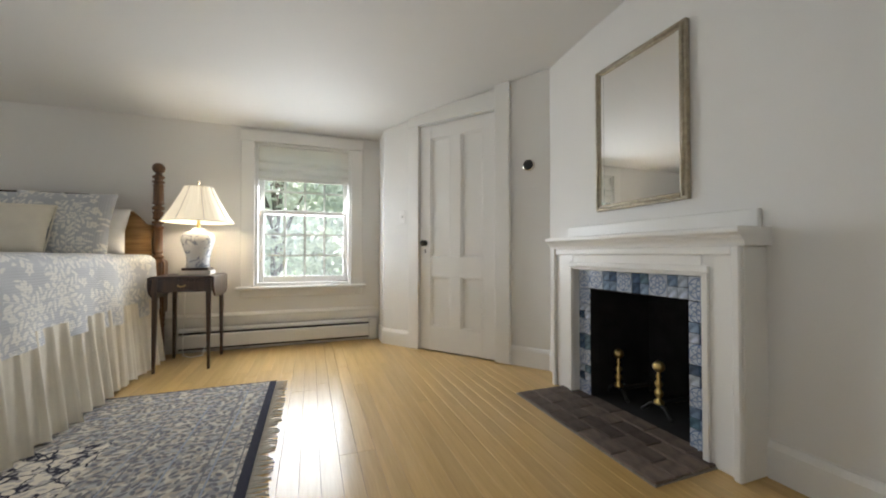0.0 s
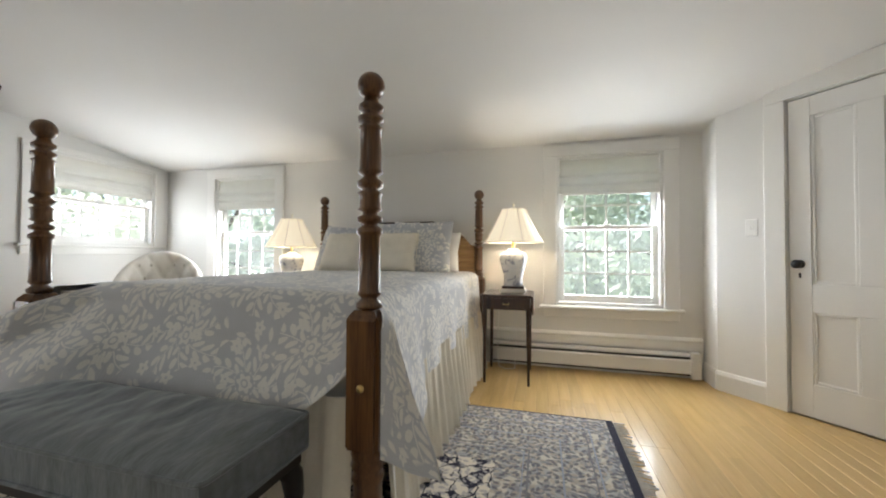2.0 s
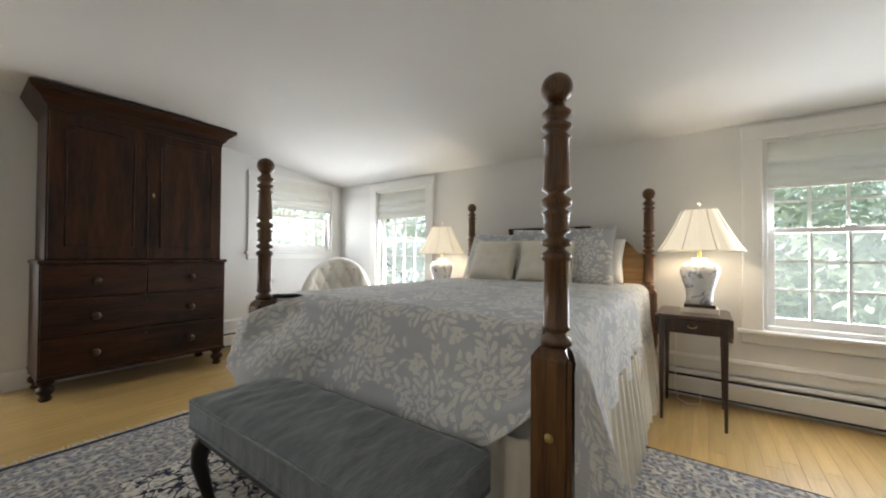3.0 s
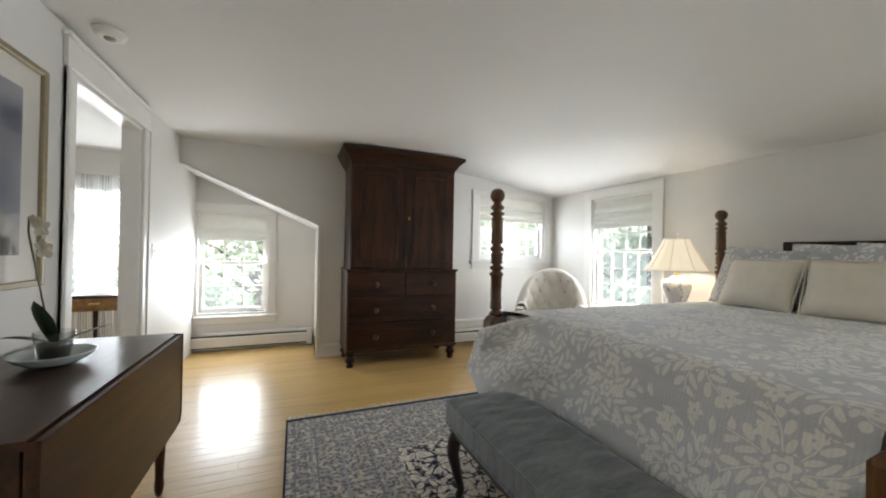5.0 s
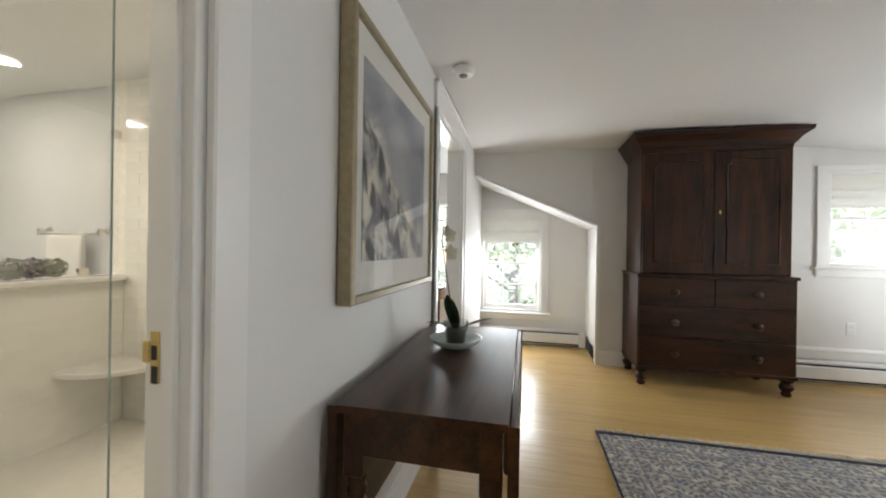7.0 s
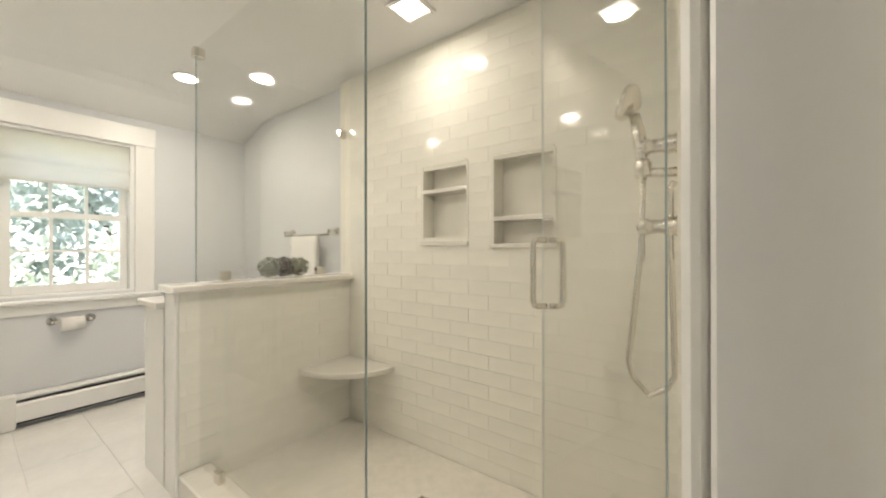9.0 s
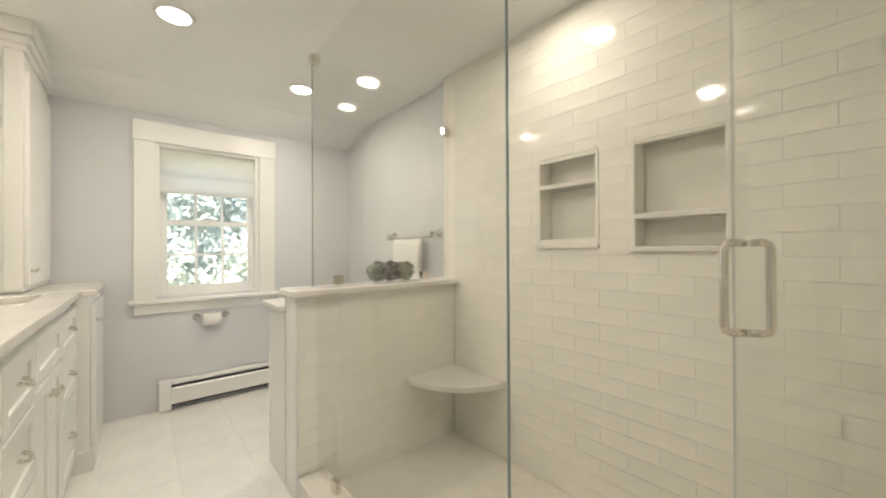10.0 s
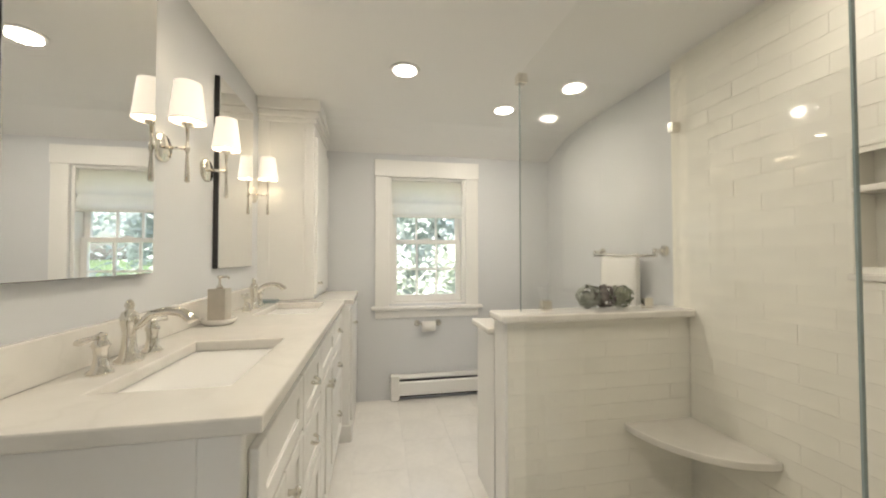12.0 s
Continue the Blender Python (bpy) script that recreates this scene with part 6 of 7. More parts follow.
FLOORTILE = mat("pale_stone_tile", (0.85, 0.83, 0.79), 0.22, scale=5, vary=0.05, bump_scale=30, rand=0.03)
TOWEL = mat("white_towelling", (0.84, 0.82, 0.78), 0.95, scale=20, vary=0.03, bump=0.6, bump_scale=260)
SCONCE = glow("sconce_shade", (1.0, 0.88, 0.70), 0.20, (0.85, 0.82, 0.75))
CANLIGHT = glow("can_diffuser", (1.0, 0.92, 0.80), 2.2)
GUNMETAL = mat("mirror_edge_metal", (0.05, 0.05, 0.05), 0.3, 0.8, vary=0.1)

# ---- shower ----
TW = -2.69          # face of the tiled wall
SY = -0.418
wt = struct("wall_shower_tile", holed(-2.34, SY, BATH_Z, 2.24, BATH_W, TW - 0.003, NICHES, "y"), GROUT, "cream glazed subway tile wall with two niches")
nt2 = struct("wall_shower_north", box(TW, -1.80, SY, BATH_N - 0.001, BATH_Z, 2.24), GROUT, "cream glazed subway tile wall with shower fittings")
hw = struct("wall_half", box(TW, -1.76, -2.355, -2.245, BATH_Z, 0.945), GROUT, "low tiled half wall of the shower")
part("end_board", box(-1.76, -1.745, -2.37, -2.235, BATH_Z, 0.945, 0.003), WHITE, hw, "white painted end")
part("back_board", box(-2.70, -1.745, -2.37, -2.356, BATH_Z, 0.945, 0.003), WHITE, hw)
cap = part("marble_cap", box(TW + 0.004, -1.725, -2.385, -2.20, 0.945, 0.978, 0.006), MARBLE, hw, "pale marble cap")
for ya, yb, za, zb in NICHES:
    nb = new("shower_niche")
    tagged(nb, "marble-lined recessed shower niche with a shelf", "niche", "shower niches", "structure")
    d = TW - 0.095
    part("niche_back", box(d - 0.01, d, ya, yb, za, zb), SHOWERTILE, nb)
    part("niche_side", box(d, TW + 0.003, ya - 0.010, ya + 0.004, za, zb, 0.002), SHOWERTILE, nb)
    part("niche_side", box(d, TW + 0.003, yb - 0.004, yb + 0.010, za, zb, 0.002), SHOWERTILE, nb)
    part("niche_top", box(d, TW + 0.003, ya, yb, zb - 0.004, zb + 0.010, 0.002), SHOWERTILE, nb)
    part("niche_ledge", box(d, TW + 0.012, ya - 0.012, yb + 0.012, za - 0.018, za + 0.004, 0.004), MARBLE, nb)
    zs = 1.44 if ya < -1.5 else 1.275
    part("niche_shelf", box(d, TW + 0.004, ya, yb, zs - 0.010, zs + 0.010, 0.003), MARBLE, nb)
st = thing("corner_bench", "curved pale marble corner seat in the shower", "bench")
seat_o = [(0, 0)] + [(0.36 * math.cos(radians(a)), 0.40 * math.sin(radians(a))) for a in range(0, 91, 6)]
part("seat_slab", soften(prism(seat_o, 0.03, pose(TW, -2.245, 0.43)), 0.006), MARBLE, st)
struct("floor_shower", box(TW, -1.84, -2.245, SY, BATH_Z - 0.01, BATH_Z + 0.006), mat("shower_mosaic", (0.76, 0.73, 0.66), 0.3, scale=22, vary=0.05, bump=0.3, bump_scale=50), "pale stone shower floor", "floor")
curb = struct("shower_curb", box(-1.885, -1.755, -2.234, SY - 0.0005, BATH_Z, 0.155, 0.006), MARBLE, "pale marble shower curb", "curb")
dr = thing("shower_drain", "square chrome shower drain grate", "drain", at=(-2.34, -1.34, BATH_Z + 0.007))
part("grate_frame", join(box(-0.055, 0.055, -0.055, -0.045, 0, 0.004), box(-0.055, 0.055, 0.045, 0.055, 0, 0.004), box(-0.055, -0.045, -0.045, 0.045, 0, 0.004), box(0.045, 0.055, -0.045, 0.045, 0, 0.004)), CHROME, dr)
part("grate", join(*[box(-0.045, 0.045, -0.04 + k * 0.02, -0.032 + k * 0.02, 0, 0.003) for k in range(5)]), CHROME, dr)
part("drain_well", box(-0.045, 0.045, -0.045, 0.045, -0.002, 0.0005), BLACK, dr)

enc = thing("shower_enclosure", "frameless clear glass shower enclosure with door", "shower screen")
GX, GT = -1.842, 2.06
def pane(name, bm, label):
    g = part(name, bm, SHOWER, enc, label)
    g.visible_shadow = False
    return g
pane("front_panel", box(GX - 0.003, GX + 0.003, -2.285, -1.127, 0.158, GT), "fixed clear glass panel")
DW = 0.655
HINGE = pose(GX, -0.434, 0, 0, 0, -90 - 52.5)
gdoor = box(0.0, DW, -0.003, 0.003, 0.165, GT)
gdoor.transform(HINGE)
gd = pane("glass_door", gdoor, "clear glass door standing open inwards")
pane("return_panel", box(-2.686, GX - 0.007, -2.292, -2.286, 0.98, GT), "clear glass panel on the half wall")
# Lighter copy of the glass edge: the light it catches is in the colour.
LIT_EDGE = mat("lit_glass_edge", (0.75, 0.78, 0.74), 0.1, vary=0.03)
EDGE = mat("glass_edge", (0.30, 0.37, 0.37), 0.15, 0.0, vary=0.05)
part("glass_edge", box(GX - 0.0032, GX + 0.0032, -1.1255, -1.1225, 0.165, GT), EDGE, enc, "grey-green polished glass edge")
part("glass_edge", box(GX - 0.0035, GX + 0.0035, -0.4365, -0.4335, 0.165, GT), EDGE, enc)
part("glass_edge", box(GX - 0.004, GX + 0.002, -2.2882, -2.2858, 0.98, GT), EDGE, enc)
part("glass_edge", box(GX - 0.0032, GX + 0.0032, -2.2465, -2.2445, 0.158, 0.945), EDGE, enc)
for n, b3 in (("corner_clamp", box(GX - 0.032, GX + 0.014, -2.303, -2.262, GT - 0.042, GT + 0.004, 0.003)), ("wall_clamp", box(-2.69, -2.64, -2.303, -2.274, 1.85, 1.90, 0.003)), ("cap_clamp", box(-1.99, -1.94, -2.303, -2.274, 0.978, 1.03, 0.003)),
              ("cap_clamp", box(-2.52, -2.47, -2.303, -2.274, 0.978, 1.03, 0.003)), ("curb_clamp", box(GX - 0.014, GX + 0.014, -2.06, -2.01, 0.155, 0.205, 0.003))):
    part(n, b3, CHROME, enc, "small polished clamp")
for sx in (-1, 1):
    x, hu = sx * 0.048, DW - 0.055
    h1 = tube([(hu, sx * 0.004, 0.950), (hu, x - sx * 0.014, 0.949), (hu, x - sx * 0.004, 0.953), (hu, x, 0.965), (hu, x, 1.145), (hu, x - sx * 0.004, 1.158), (hu, x - sx * 0.014, 1.162), (hu, sx * 0.004, 1.161)], 0.0095, 12)
    h1.transform(HINGE)
    part("door_handle", h1, CHROME, gd, "polished nickel pull")
for z in (0.45, 1.85):
    part("hinge", box(GX - 0.016, GX + 0.016, -0.46, -0.422, z - 0.045, z + 0.045, 0.004), CHROME, gd)
e1 = box(DW + 0.0002, DW + 0.0022, -0.003, 0.003, 0.165, GT)
e1.transform(HINGE)
part("glass_edge", e1, LIT_EDGE, gd, "polished glass edge, painted pale as if lit")


# shower fittings on the north wall
def escutcheon(h, x, z):
    o = thing("shower_valve", "polished nickel shower valve with lever", "shower valve", "shower valves", at=(x, SY, z))
    o.matrix_basis = pose(x, SY, z, 90, 0, 0)
    pl = [(0.050 * math.cos(a * 0.2618), h * math.sin(a * 0.2618)) for a in range(24)]
    part("back_plate", soften(prism(pl, 0.014), 0.004), CHROME, o)
    part("stem", lathe([(0.034, 0.012), (0.030, 0.025), (0.022, 0.035), (0.026, 0.05), (0.018, 0.06), (0.018, 0.085), (0.023, 0.092), (0.020, 0.11), (0.008, 0.118), (0.0, 0.12)], 20), CHROME, o)
    part("lever", tube([(0, 0, 0.10), (0.0, -0.03, 0.105), (0.0, -0.075, 0.105), (0, -0.09, 0.105)], 0.008, 10, False, (1, 0.8, 1.0, 0.7)), CHROME, o)
    return o
escutcheon(0.085, -2.25, 1.19)
esc = escutcheon(0.072, -2.25, 1.395)
hs = thing("hand_shower", "polished nickel hand shower on a bracket with hose", "hand shower")
hx, hyy, dz = -2.25, SY - 0.072, -0.115
part("bracket_arm", tube([(hx, SY, 1.44 + dz), (hx, SY - 0.05, 1.44 + dz), (hx, hyy - 0.03, 1.445 + dz)], 0.012, 12), CHROME, hs)
part("cradle", lathe([(0.014, -0.025), (0.021, -0.015), (0.021, 0.015), (0.014, 0.025)], 16, hx, hyy - 0.03, 1.455 + dz), CHROME, hs)
part("handle", tube([(hx, hyy - 0.03, 1.43 + dz), (hx, hyy - 0.032, 1.48 + dz), (hx, hyy - 0.038, 1.54 + dz), (hx, hyy - 0.05, 1.60 + dz)], 0.013, 12, False, (0.8, 1.1, 1.3, 1.0)), CHROME, hs)
hd = lathe([(0.012, -0.03), (0.040, -0.012), (0.048, 0.0), (0.046, 0.012), (0.0, 0.016)], 24)
hd.transform(Matrix.Translation((hx, hyy - 0.065, 1.635 + dz)) @ Matrix.Rotation(radians(65), 4, "X"))
part("spray_head", hd, CHROME, hs)
hose = [(hx, hyy - 0.030, 1.43 + dz), (hx, hyy - 0.036, 1.25 + dz), (hx, hyy - 0.052, 1.08 + dz), (hx, hyy - 0.066, 0.95 + dz), (hx, hyy - 0.056, 0.91 + dz), (hx, hyy - 0.018, 0.87 + dz), (hx, hyy + 0.024, 0.90 + dz), (hx, hyy + 0.038, 0.93 + dz), (hx, hyy + 0.035, 1.08 + dz), (hx, hyy + 0.030, 1.25 + dz), (hx, hyy + 0.030, 1.40 + dz), (hx, SY - 0.03, 1.42 + dz)]
fine_hose = []
for a, b in zip(hose, hose[1:]):
    for k in range(4):
        fine_hose.append(tuple(Vector(a).lerp(Vector(b), k / 4)))
part("hose", tube(fine_hose, 0.0075, 8), CHROME, hs, "metal hose")

# towel, plant
tb = thing("towel_bar", "polished nickel towel bar on the wall", "towel bar")
for y in (-2.98, -2.44):
    ro = lathe([(0.030, 0.0), (0.030, 0.008), (0.014, 0.018), (0.012, 0.06), (0.016, 0.068), (0.0, 0.075)], 20)
    ro.transform(Matrix.Translation((BATH_W, y, 1.26)) @ Matrix.Rotation(radians(90), 4, "Y"))
    part("post", ro, CHROME, tb)
part("bar", tube([(BATH_W + 0.062, -2.99, 1.235), (BATH_W + 0.062, -2.43, 1.235)], 0.009, 12), CHROME, tb)
tw = thing("towel", "folded white towel hanging on the bar", "towel")
part("fold", cloth(12, 20, lambda i, j: (BATH_W + 0.062 + (0.014 if j < 0.5 else -0.014) * min(1.0, abs(j - 0.5) * 14) + 0.004 * math.sin(i * 9), -2.90 + 0.33 * i, 1.248 - abs(j - 0.5) * 0.86 + 0.004 * math.sin(i * 7)), lambda i, j: (i, j)), TOWEL, tw)
sol = tw.children[0].modifiers.new("thickness", "SOLIDIFY")
sol.thickness = 0.012
pl = thing("hydrangea", "dried grey-green hydrangea blooms on the half wall", "flowers", at=(-2.30, -2.335, 0.978))
HYD = [mat("hydrangea_green", (0.24, 0.26, 0.17), 0.8, scale=30, vary=0.3), mat("hydrangea_plum", (0.13, 0.105, 0.10), 0.8, scale=30, vary=0.3), mat("hydrangea_grey", (0.30, 0.32, 0.27), 0.8, scale=30, vary=0.3)]
rnd = random.Random(5)
for k in range(3):
    bm = bmesh.new()
    for q in range(260):
        d = Vector((rnd.gauss(0, 1), rnd.gauss(0, 1), rnd.gauss(0, 1))).normalized()
        p = Vector(((k - 1) * 0.085, 0, 0.058)) + Vector((d.x * 0.062, d.y * 0.050, d.z * 0.054)) * rnd.uniform(0.85, 1.05)
        s = d.orthogonal().normalized()
        t = d.cross(s)
        r = rnd.uniform(0.008, 0.013)
        vs = [bm.verts.new(p + (s * math.cos(a) + t * math.sin(a)) * r + d * (0.004 if a % 2 < 1 else 0)) for a in (0.4, 1.97, 3.54, 5.1)]
        bm.faces.new(vs)
    part("bloom", bm, HYD[k], pl)

# cabinet and toilet behind the half wall
cab = thing("storage_cabinet", "white open bathroom cabinet beside the half wall", "cabinet")
part("cabinet_top", box(-2.30, -1.715, -2.66, -2.374, 0.865, 0.895, 0.005), MARBLE, cab)
part("side_panel", box(-1.765, -1.745, -2.64, -2.376, BATH_Z, 0.865, 0.003), WHITE, cab)
part("side_panel", box(-2.28, -2.26, -2.64, -2.376, BATH_Z, 0.865, 0.003), WHITE, cab)
for z in (0.30, 0.55):
    part("shelf", box(-2.26, -1.765, -2.63, -2.376, z, z + 0.018, 0.002), WHITE, cab)
part("face_frame", box(-2.28, -1.745, -2.655, -2.64, 0.80, 0.865, 0.003), WHITE, cab)
part("face_frame", box(-1.80, -1.745, -2.655, -2.64, BATH_Z, 0.80, 0.003), WHITE, cab)
wc = thing("toilet", "white ceramic toilet with closed lid", "toilet", at=(-2.33, -3.02, BATH_Z))
part("tank", soften(box(-0.40, -0.22, -0.22, 0.22, 0.38, 0.76), 0.03, 3), CERAMIC, wc)
part("tank_lid", soften(box(-0.405, -0.205, -0.235, 0.235, 0.76, 0.795), 0.012, 2), CERAMIC, wc)
part("bowl", lathe([(0.13, 0.0), (0.12, 0.10), (0.14, 0.20), (0.185, 0.33), (0.195, 0.40), (0.0, 0.40)], 28), CERAMIC, wc)
lid = lathe([(0.20, 0.405), (0.205, 0.415), (0.20, 0.432), (0.0, 0.440)], 28)
lid.transform(Matrix.Diagonal((1.25, 1.0, 1.0, 1.0)) @ Matrix.Translation((0.04, 0, 0)))
part("seat_lid", lid, CERAMIC, wc)
rh = thing("paper_holder", "polished nickel toilet paper holder under the window", "paper holder", at=(-1.635, BATH_S, 0.675))
for x in (-0.09, 0.09):
    ro = lathe([(0.026, 0.0), (0.026, 0.008), (0.010, 0.016), (0.010, 0.055), (0.014, 0.06), (0.0, 0.066)], 18)
    ro.transform(Matrix.Translation((x, 0, 0)) @ Matrix.Rotation(radians(-90), 4, "X"))
    part("post", ro, CHROME, rh)
rl = lathe([(0.018, -0.055), (0.042, -0.055), (0.042, 0.055), (0.018, 0.055)], 24)
rl.transform(Matrix.Translation((0, 0.055, -0.02)) @ Matrix.Rotation(radians(90), 4, "Y"))
part("paper_roll", rl, COTTON, rh, "white paper roll")
part("roller", tube([(-0.09, 0.055, 0.0), (0.09, 0.055, 0.0)], 0.007, 10), CHROME, rh)

# ---- vanity ----
VF, CT = -0.97, 0.957
van = thing("vanity", "long white painted vanity with panelled doors and drawers", "vanity")
part("carcass", box(VF, BATH_E, -3.13, -1.445, BATH_Z + 0.09, 0.924), WHITE, van)
part("toe_kick", box(VF + 0.05, BATH_E, -3.13, -1.455, BATH_Z, BATH_Z + 0.09), WHITE, van)
for xa, xb in ((VF, VF + 0.07), (BATH_E - 0.075, BATH_E)):
    part("end_stile", box(xa, xb, -1.445, -1.427, BATH_Z, 0.924, 0.002), WHITE, van)
for za, zb in ((0.80, 0.924), (BATH_Z, BATH_Z + 0.17)):
    part("end_rail", box(VF + 0.07, BATH_E - 0.075, -1.445, -1.427, za, zb, 0.002), WHITE, van)
def van_front(name, ya, yb, za, zb):
    d = part(name, join(box(VF - 0.020, VF - 0.001, ya, ya + 0.05, za, zb, 0.002), box(VF - 0.020, VF - 0.001, yb - 0.05, yb, za, zb, 0.002), box(VF - 0.020, VF - 0.001, ya + 0.05, yb - 0.05, za, za + 0.045, 0.002), box(VF - 0.020, VF - 0.001, ya + 0.05, yb - 0.05, zb - 0.045, zb, 0.002)), WHITE, van)
    part("panel", box(VF - 0.012, VF - 0.001, ya + 0.05, yb - 0.05, za + 0.045, zb - 0.045), WHITE, d)
    return d
def cup(d, y, z):
    part("knob", tube([(VF - 0.018, y - 0.028, z + 0.004), (VF - 0.034, y - 0.024, z - 0.004), (VF - 0.040, y, z - 0.010), (VF - 0.034, y + 0.024, z - 0.004), (VF - 0.018, y + 0.028, z + 0.004)], 0.0055, 8), CHROME, d, "polished nickel pull")
def knob(d, y, z):
    k = lathe([(0.008, 0.0), (0.006, 0.012), (0.013, 0.020), (0.015, 0.027), (0.0, 0.033)], 14)
    k.transform(Matrix.Translation((VF - 0.019, y, z)) @ Matrix.Rotation(radians(-90), 4, "Y"))
    part("knob", k, CHROME, d, "polished nickel knob")
van_front("false_front", -1.865, -1.455, 0.735, 0.885)
knob(van_front("door", -1.658, -1.455, 0.16, 0.725), -1.636, 0.66)
knob(van_front("door", -1.865, -1.662, 0.16, 0.725), -1.684, 0.66)
for za, zb in ((0.715, 0.885), (0.50, 0.705), (0.16, 0.49)):
    cup(van_front("drawer", -2.214, -1.874, za, zb), -2.042, (za + zb) / 2 + 0.01)
van_front("false_front", -2.680, -2.223, 0.735, 0.885)
knob(van_front("door", -2.447, -2.223, 0.16, 0.725), -2.422, 0.66)
knob(van_front("door", -2.680, -2.452, 0.16, 0.725), -2.478, 0.66)
for za, zb in ((0.715, 0.885), (0.50, 0.705), (0.16, 0.49)):
    cup(van_front("drawer", -3.129, -2.689, za, zb), -2.905, (za + zb) / 2 + 0.01)
end = thing("end_cabinet", "deeper white end cabinet with tall crowned cupboard above", "cabinet")
part("base_body", box(-1.035, BATH_E, BATH_S + 0.02, -3.14, BATH_Z + 0.0, 0.924, 0.003), WHITE, end)
part("plinth", box(-1.05, BATH_E, BATH_S + 0.02, -3.13, BATH_Z, BATH_Z + 0.11, 0.004), WHITE, end)
part("tall_body", box(-0.81, BATH_E, BATH_S + 0.02, -3.165, 0.96, 2.12, 0.003), WHITE, end)
part("crown", join(box(-0.822, BATH_E, BATH_S + 0.02, -3.153, 2.09, 2.12, 0.004), box(-0.838, BATH_E, BATH_S + 0.02, -3.137, 2.12, 2.16, 0.006), box(-0.850, BATH_E, BATH_S + 0.02, -3.125, 2.16, 2.236, 0.004)), WHITE, end)
part("side_stile", box(-0.81, -0.75, -3.165, -3.159, 0.97, 2.09, 0.002), WHITE, end)
part("side_stile", box(-0.545, BATH_E, -3.165, -3.159, 0.97, 2.09, 0.002), WHITE, end)
ed = part("cupboard_door", box(-0.828, -0.81, BATH_S + 0.05, -3.185, 0.99, 2.01, 0.003), WHITE, end)
kk = lathe([(0.008, 0.0), (0.006, 0.012), (0.014, 0.022), (0.0, 0.032)], 14)
kk.transform(Matrix.Translation((-0.828, -3.225, 1.06)) @ Matrix.Rotation(radians(-90), 4, "Y"))
part("knob", kk, CHROME, ed)
bd = part("base_door", box(-1.055, -1.036, BATH_S + 0.05, -3.165, 0.18, 0.88, 0.003), WHITE, end)
kk = lathe([(0.008, 0.0), (0.006, 0.012), (0.014, 0.022), (0.0, 0.032)], 14)
kk.transform(Matrix.Translation((-1.055, -3.205, 0.80)) @ Matrix.Rotation(radians(-90), 4, "Y"))
part("knob", kk, CHROME, bd)

SINKS = [(-2.045, -1.59), (-3.035, -2.60)]
SX0, SX1 = -0.893, -0.628
top = thing("vanity_countertop", "pale veined marble countertop with backsplash and two sinks", "countertop")
def slab_with_sinks():
    bm = holed(-3.15, -1.42, SX0 - 0.112, BATH_E - 0.001, 0.925, CT, [(a, b, SX0, SX1) for a, b in SINKS], "y")
    bm.transform(Matrix(((0, 0, 1, 0), (0, 1, 0, 0), (1, 0, 0, 0), (0, 0, 0, 1))))
    bmesh.ops.recalc_face_normals(bm, faces=bm.faces[:])
    return soften(bm, 0.005, 2)
part("slab", slab_with_sinks(), MARBLE, top)
part("slab_end", box(-1.062, BATH_E - 0.001, BATH_S + 0.004, -3.15, 0.925, CT, 0.005), MARBLE, top)
part("backsplash", box(BATH_E - 0.020, BATH_E - 0.001, -3.16, -1.42, CT, CT + 0.10, 0.003), MARBLE, top)
for a, b in SINKS:
    sk = bmesh.new()
    lo, hi = 0.78, 0.926
    e = 0.03
    o = [(SX0 - 0.006, a - 0.006), (SX1 + 0.006, a - 0.006), (SX1 + 0.006, b + 0.006), (SX0 - 0.006, b + 0.006)]
    i = [(SX0 + e, a + e), (SX1 - e, a + e), (SX1 - e, b - e), (SX0 + e, b - e)]
    vt = [sk.verts.new((x, y, hi)) for x, y in o]
    vb = [sk.verts.new((x, y, lo)) for x, y in i]
    for k in range(4):
        sk.faces.new((vt[k], vb[k], vb[(k + 1) % 4], vt[(k + 1) % 4]))
    sk.faces.new(vb)
    bmesh.ops.recalc_face_normals(sk, faces=sk.faces[:])
    bmesh.ops.bevel(sk, geom=[x for x in sk.edges if len(x.link_faces) == 2], offset=0.02, segments=3, affect="EDGES")
    s = part("sink", sk, CERAMIC, top, "white undermount sink")
    part("drain", lathe([(0.022, 0.0), (0.020, 0.003), (0.0, 0.002)], 18, (SX0 + SX1) / 2, (a + b) / 2, lo + 0.002), CHROME, s)


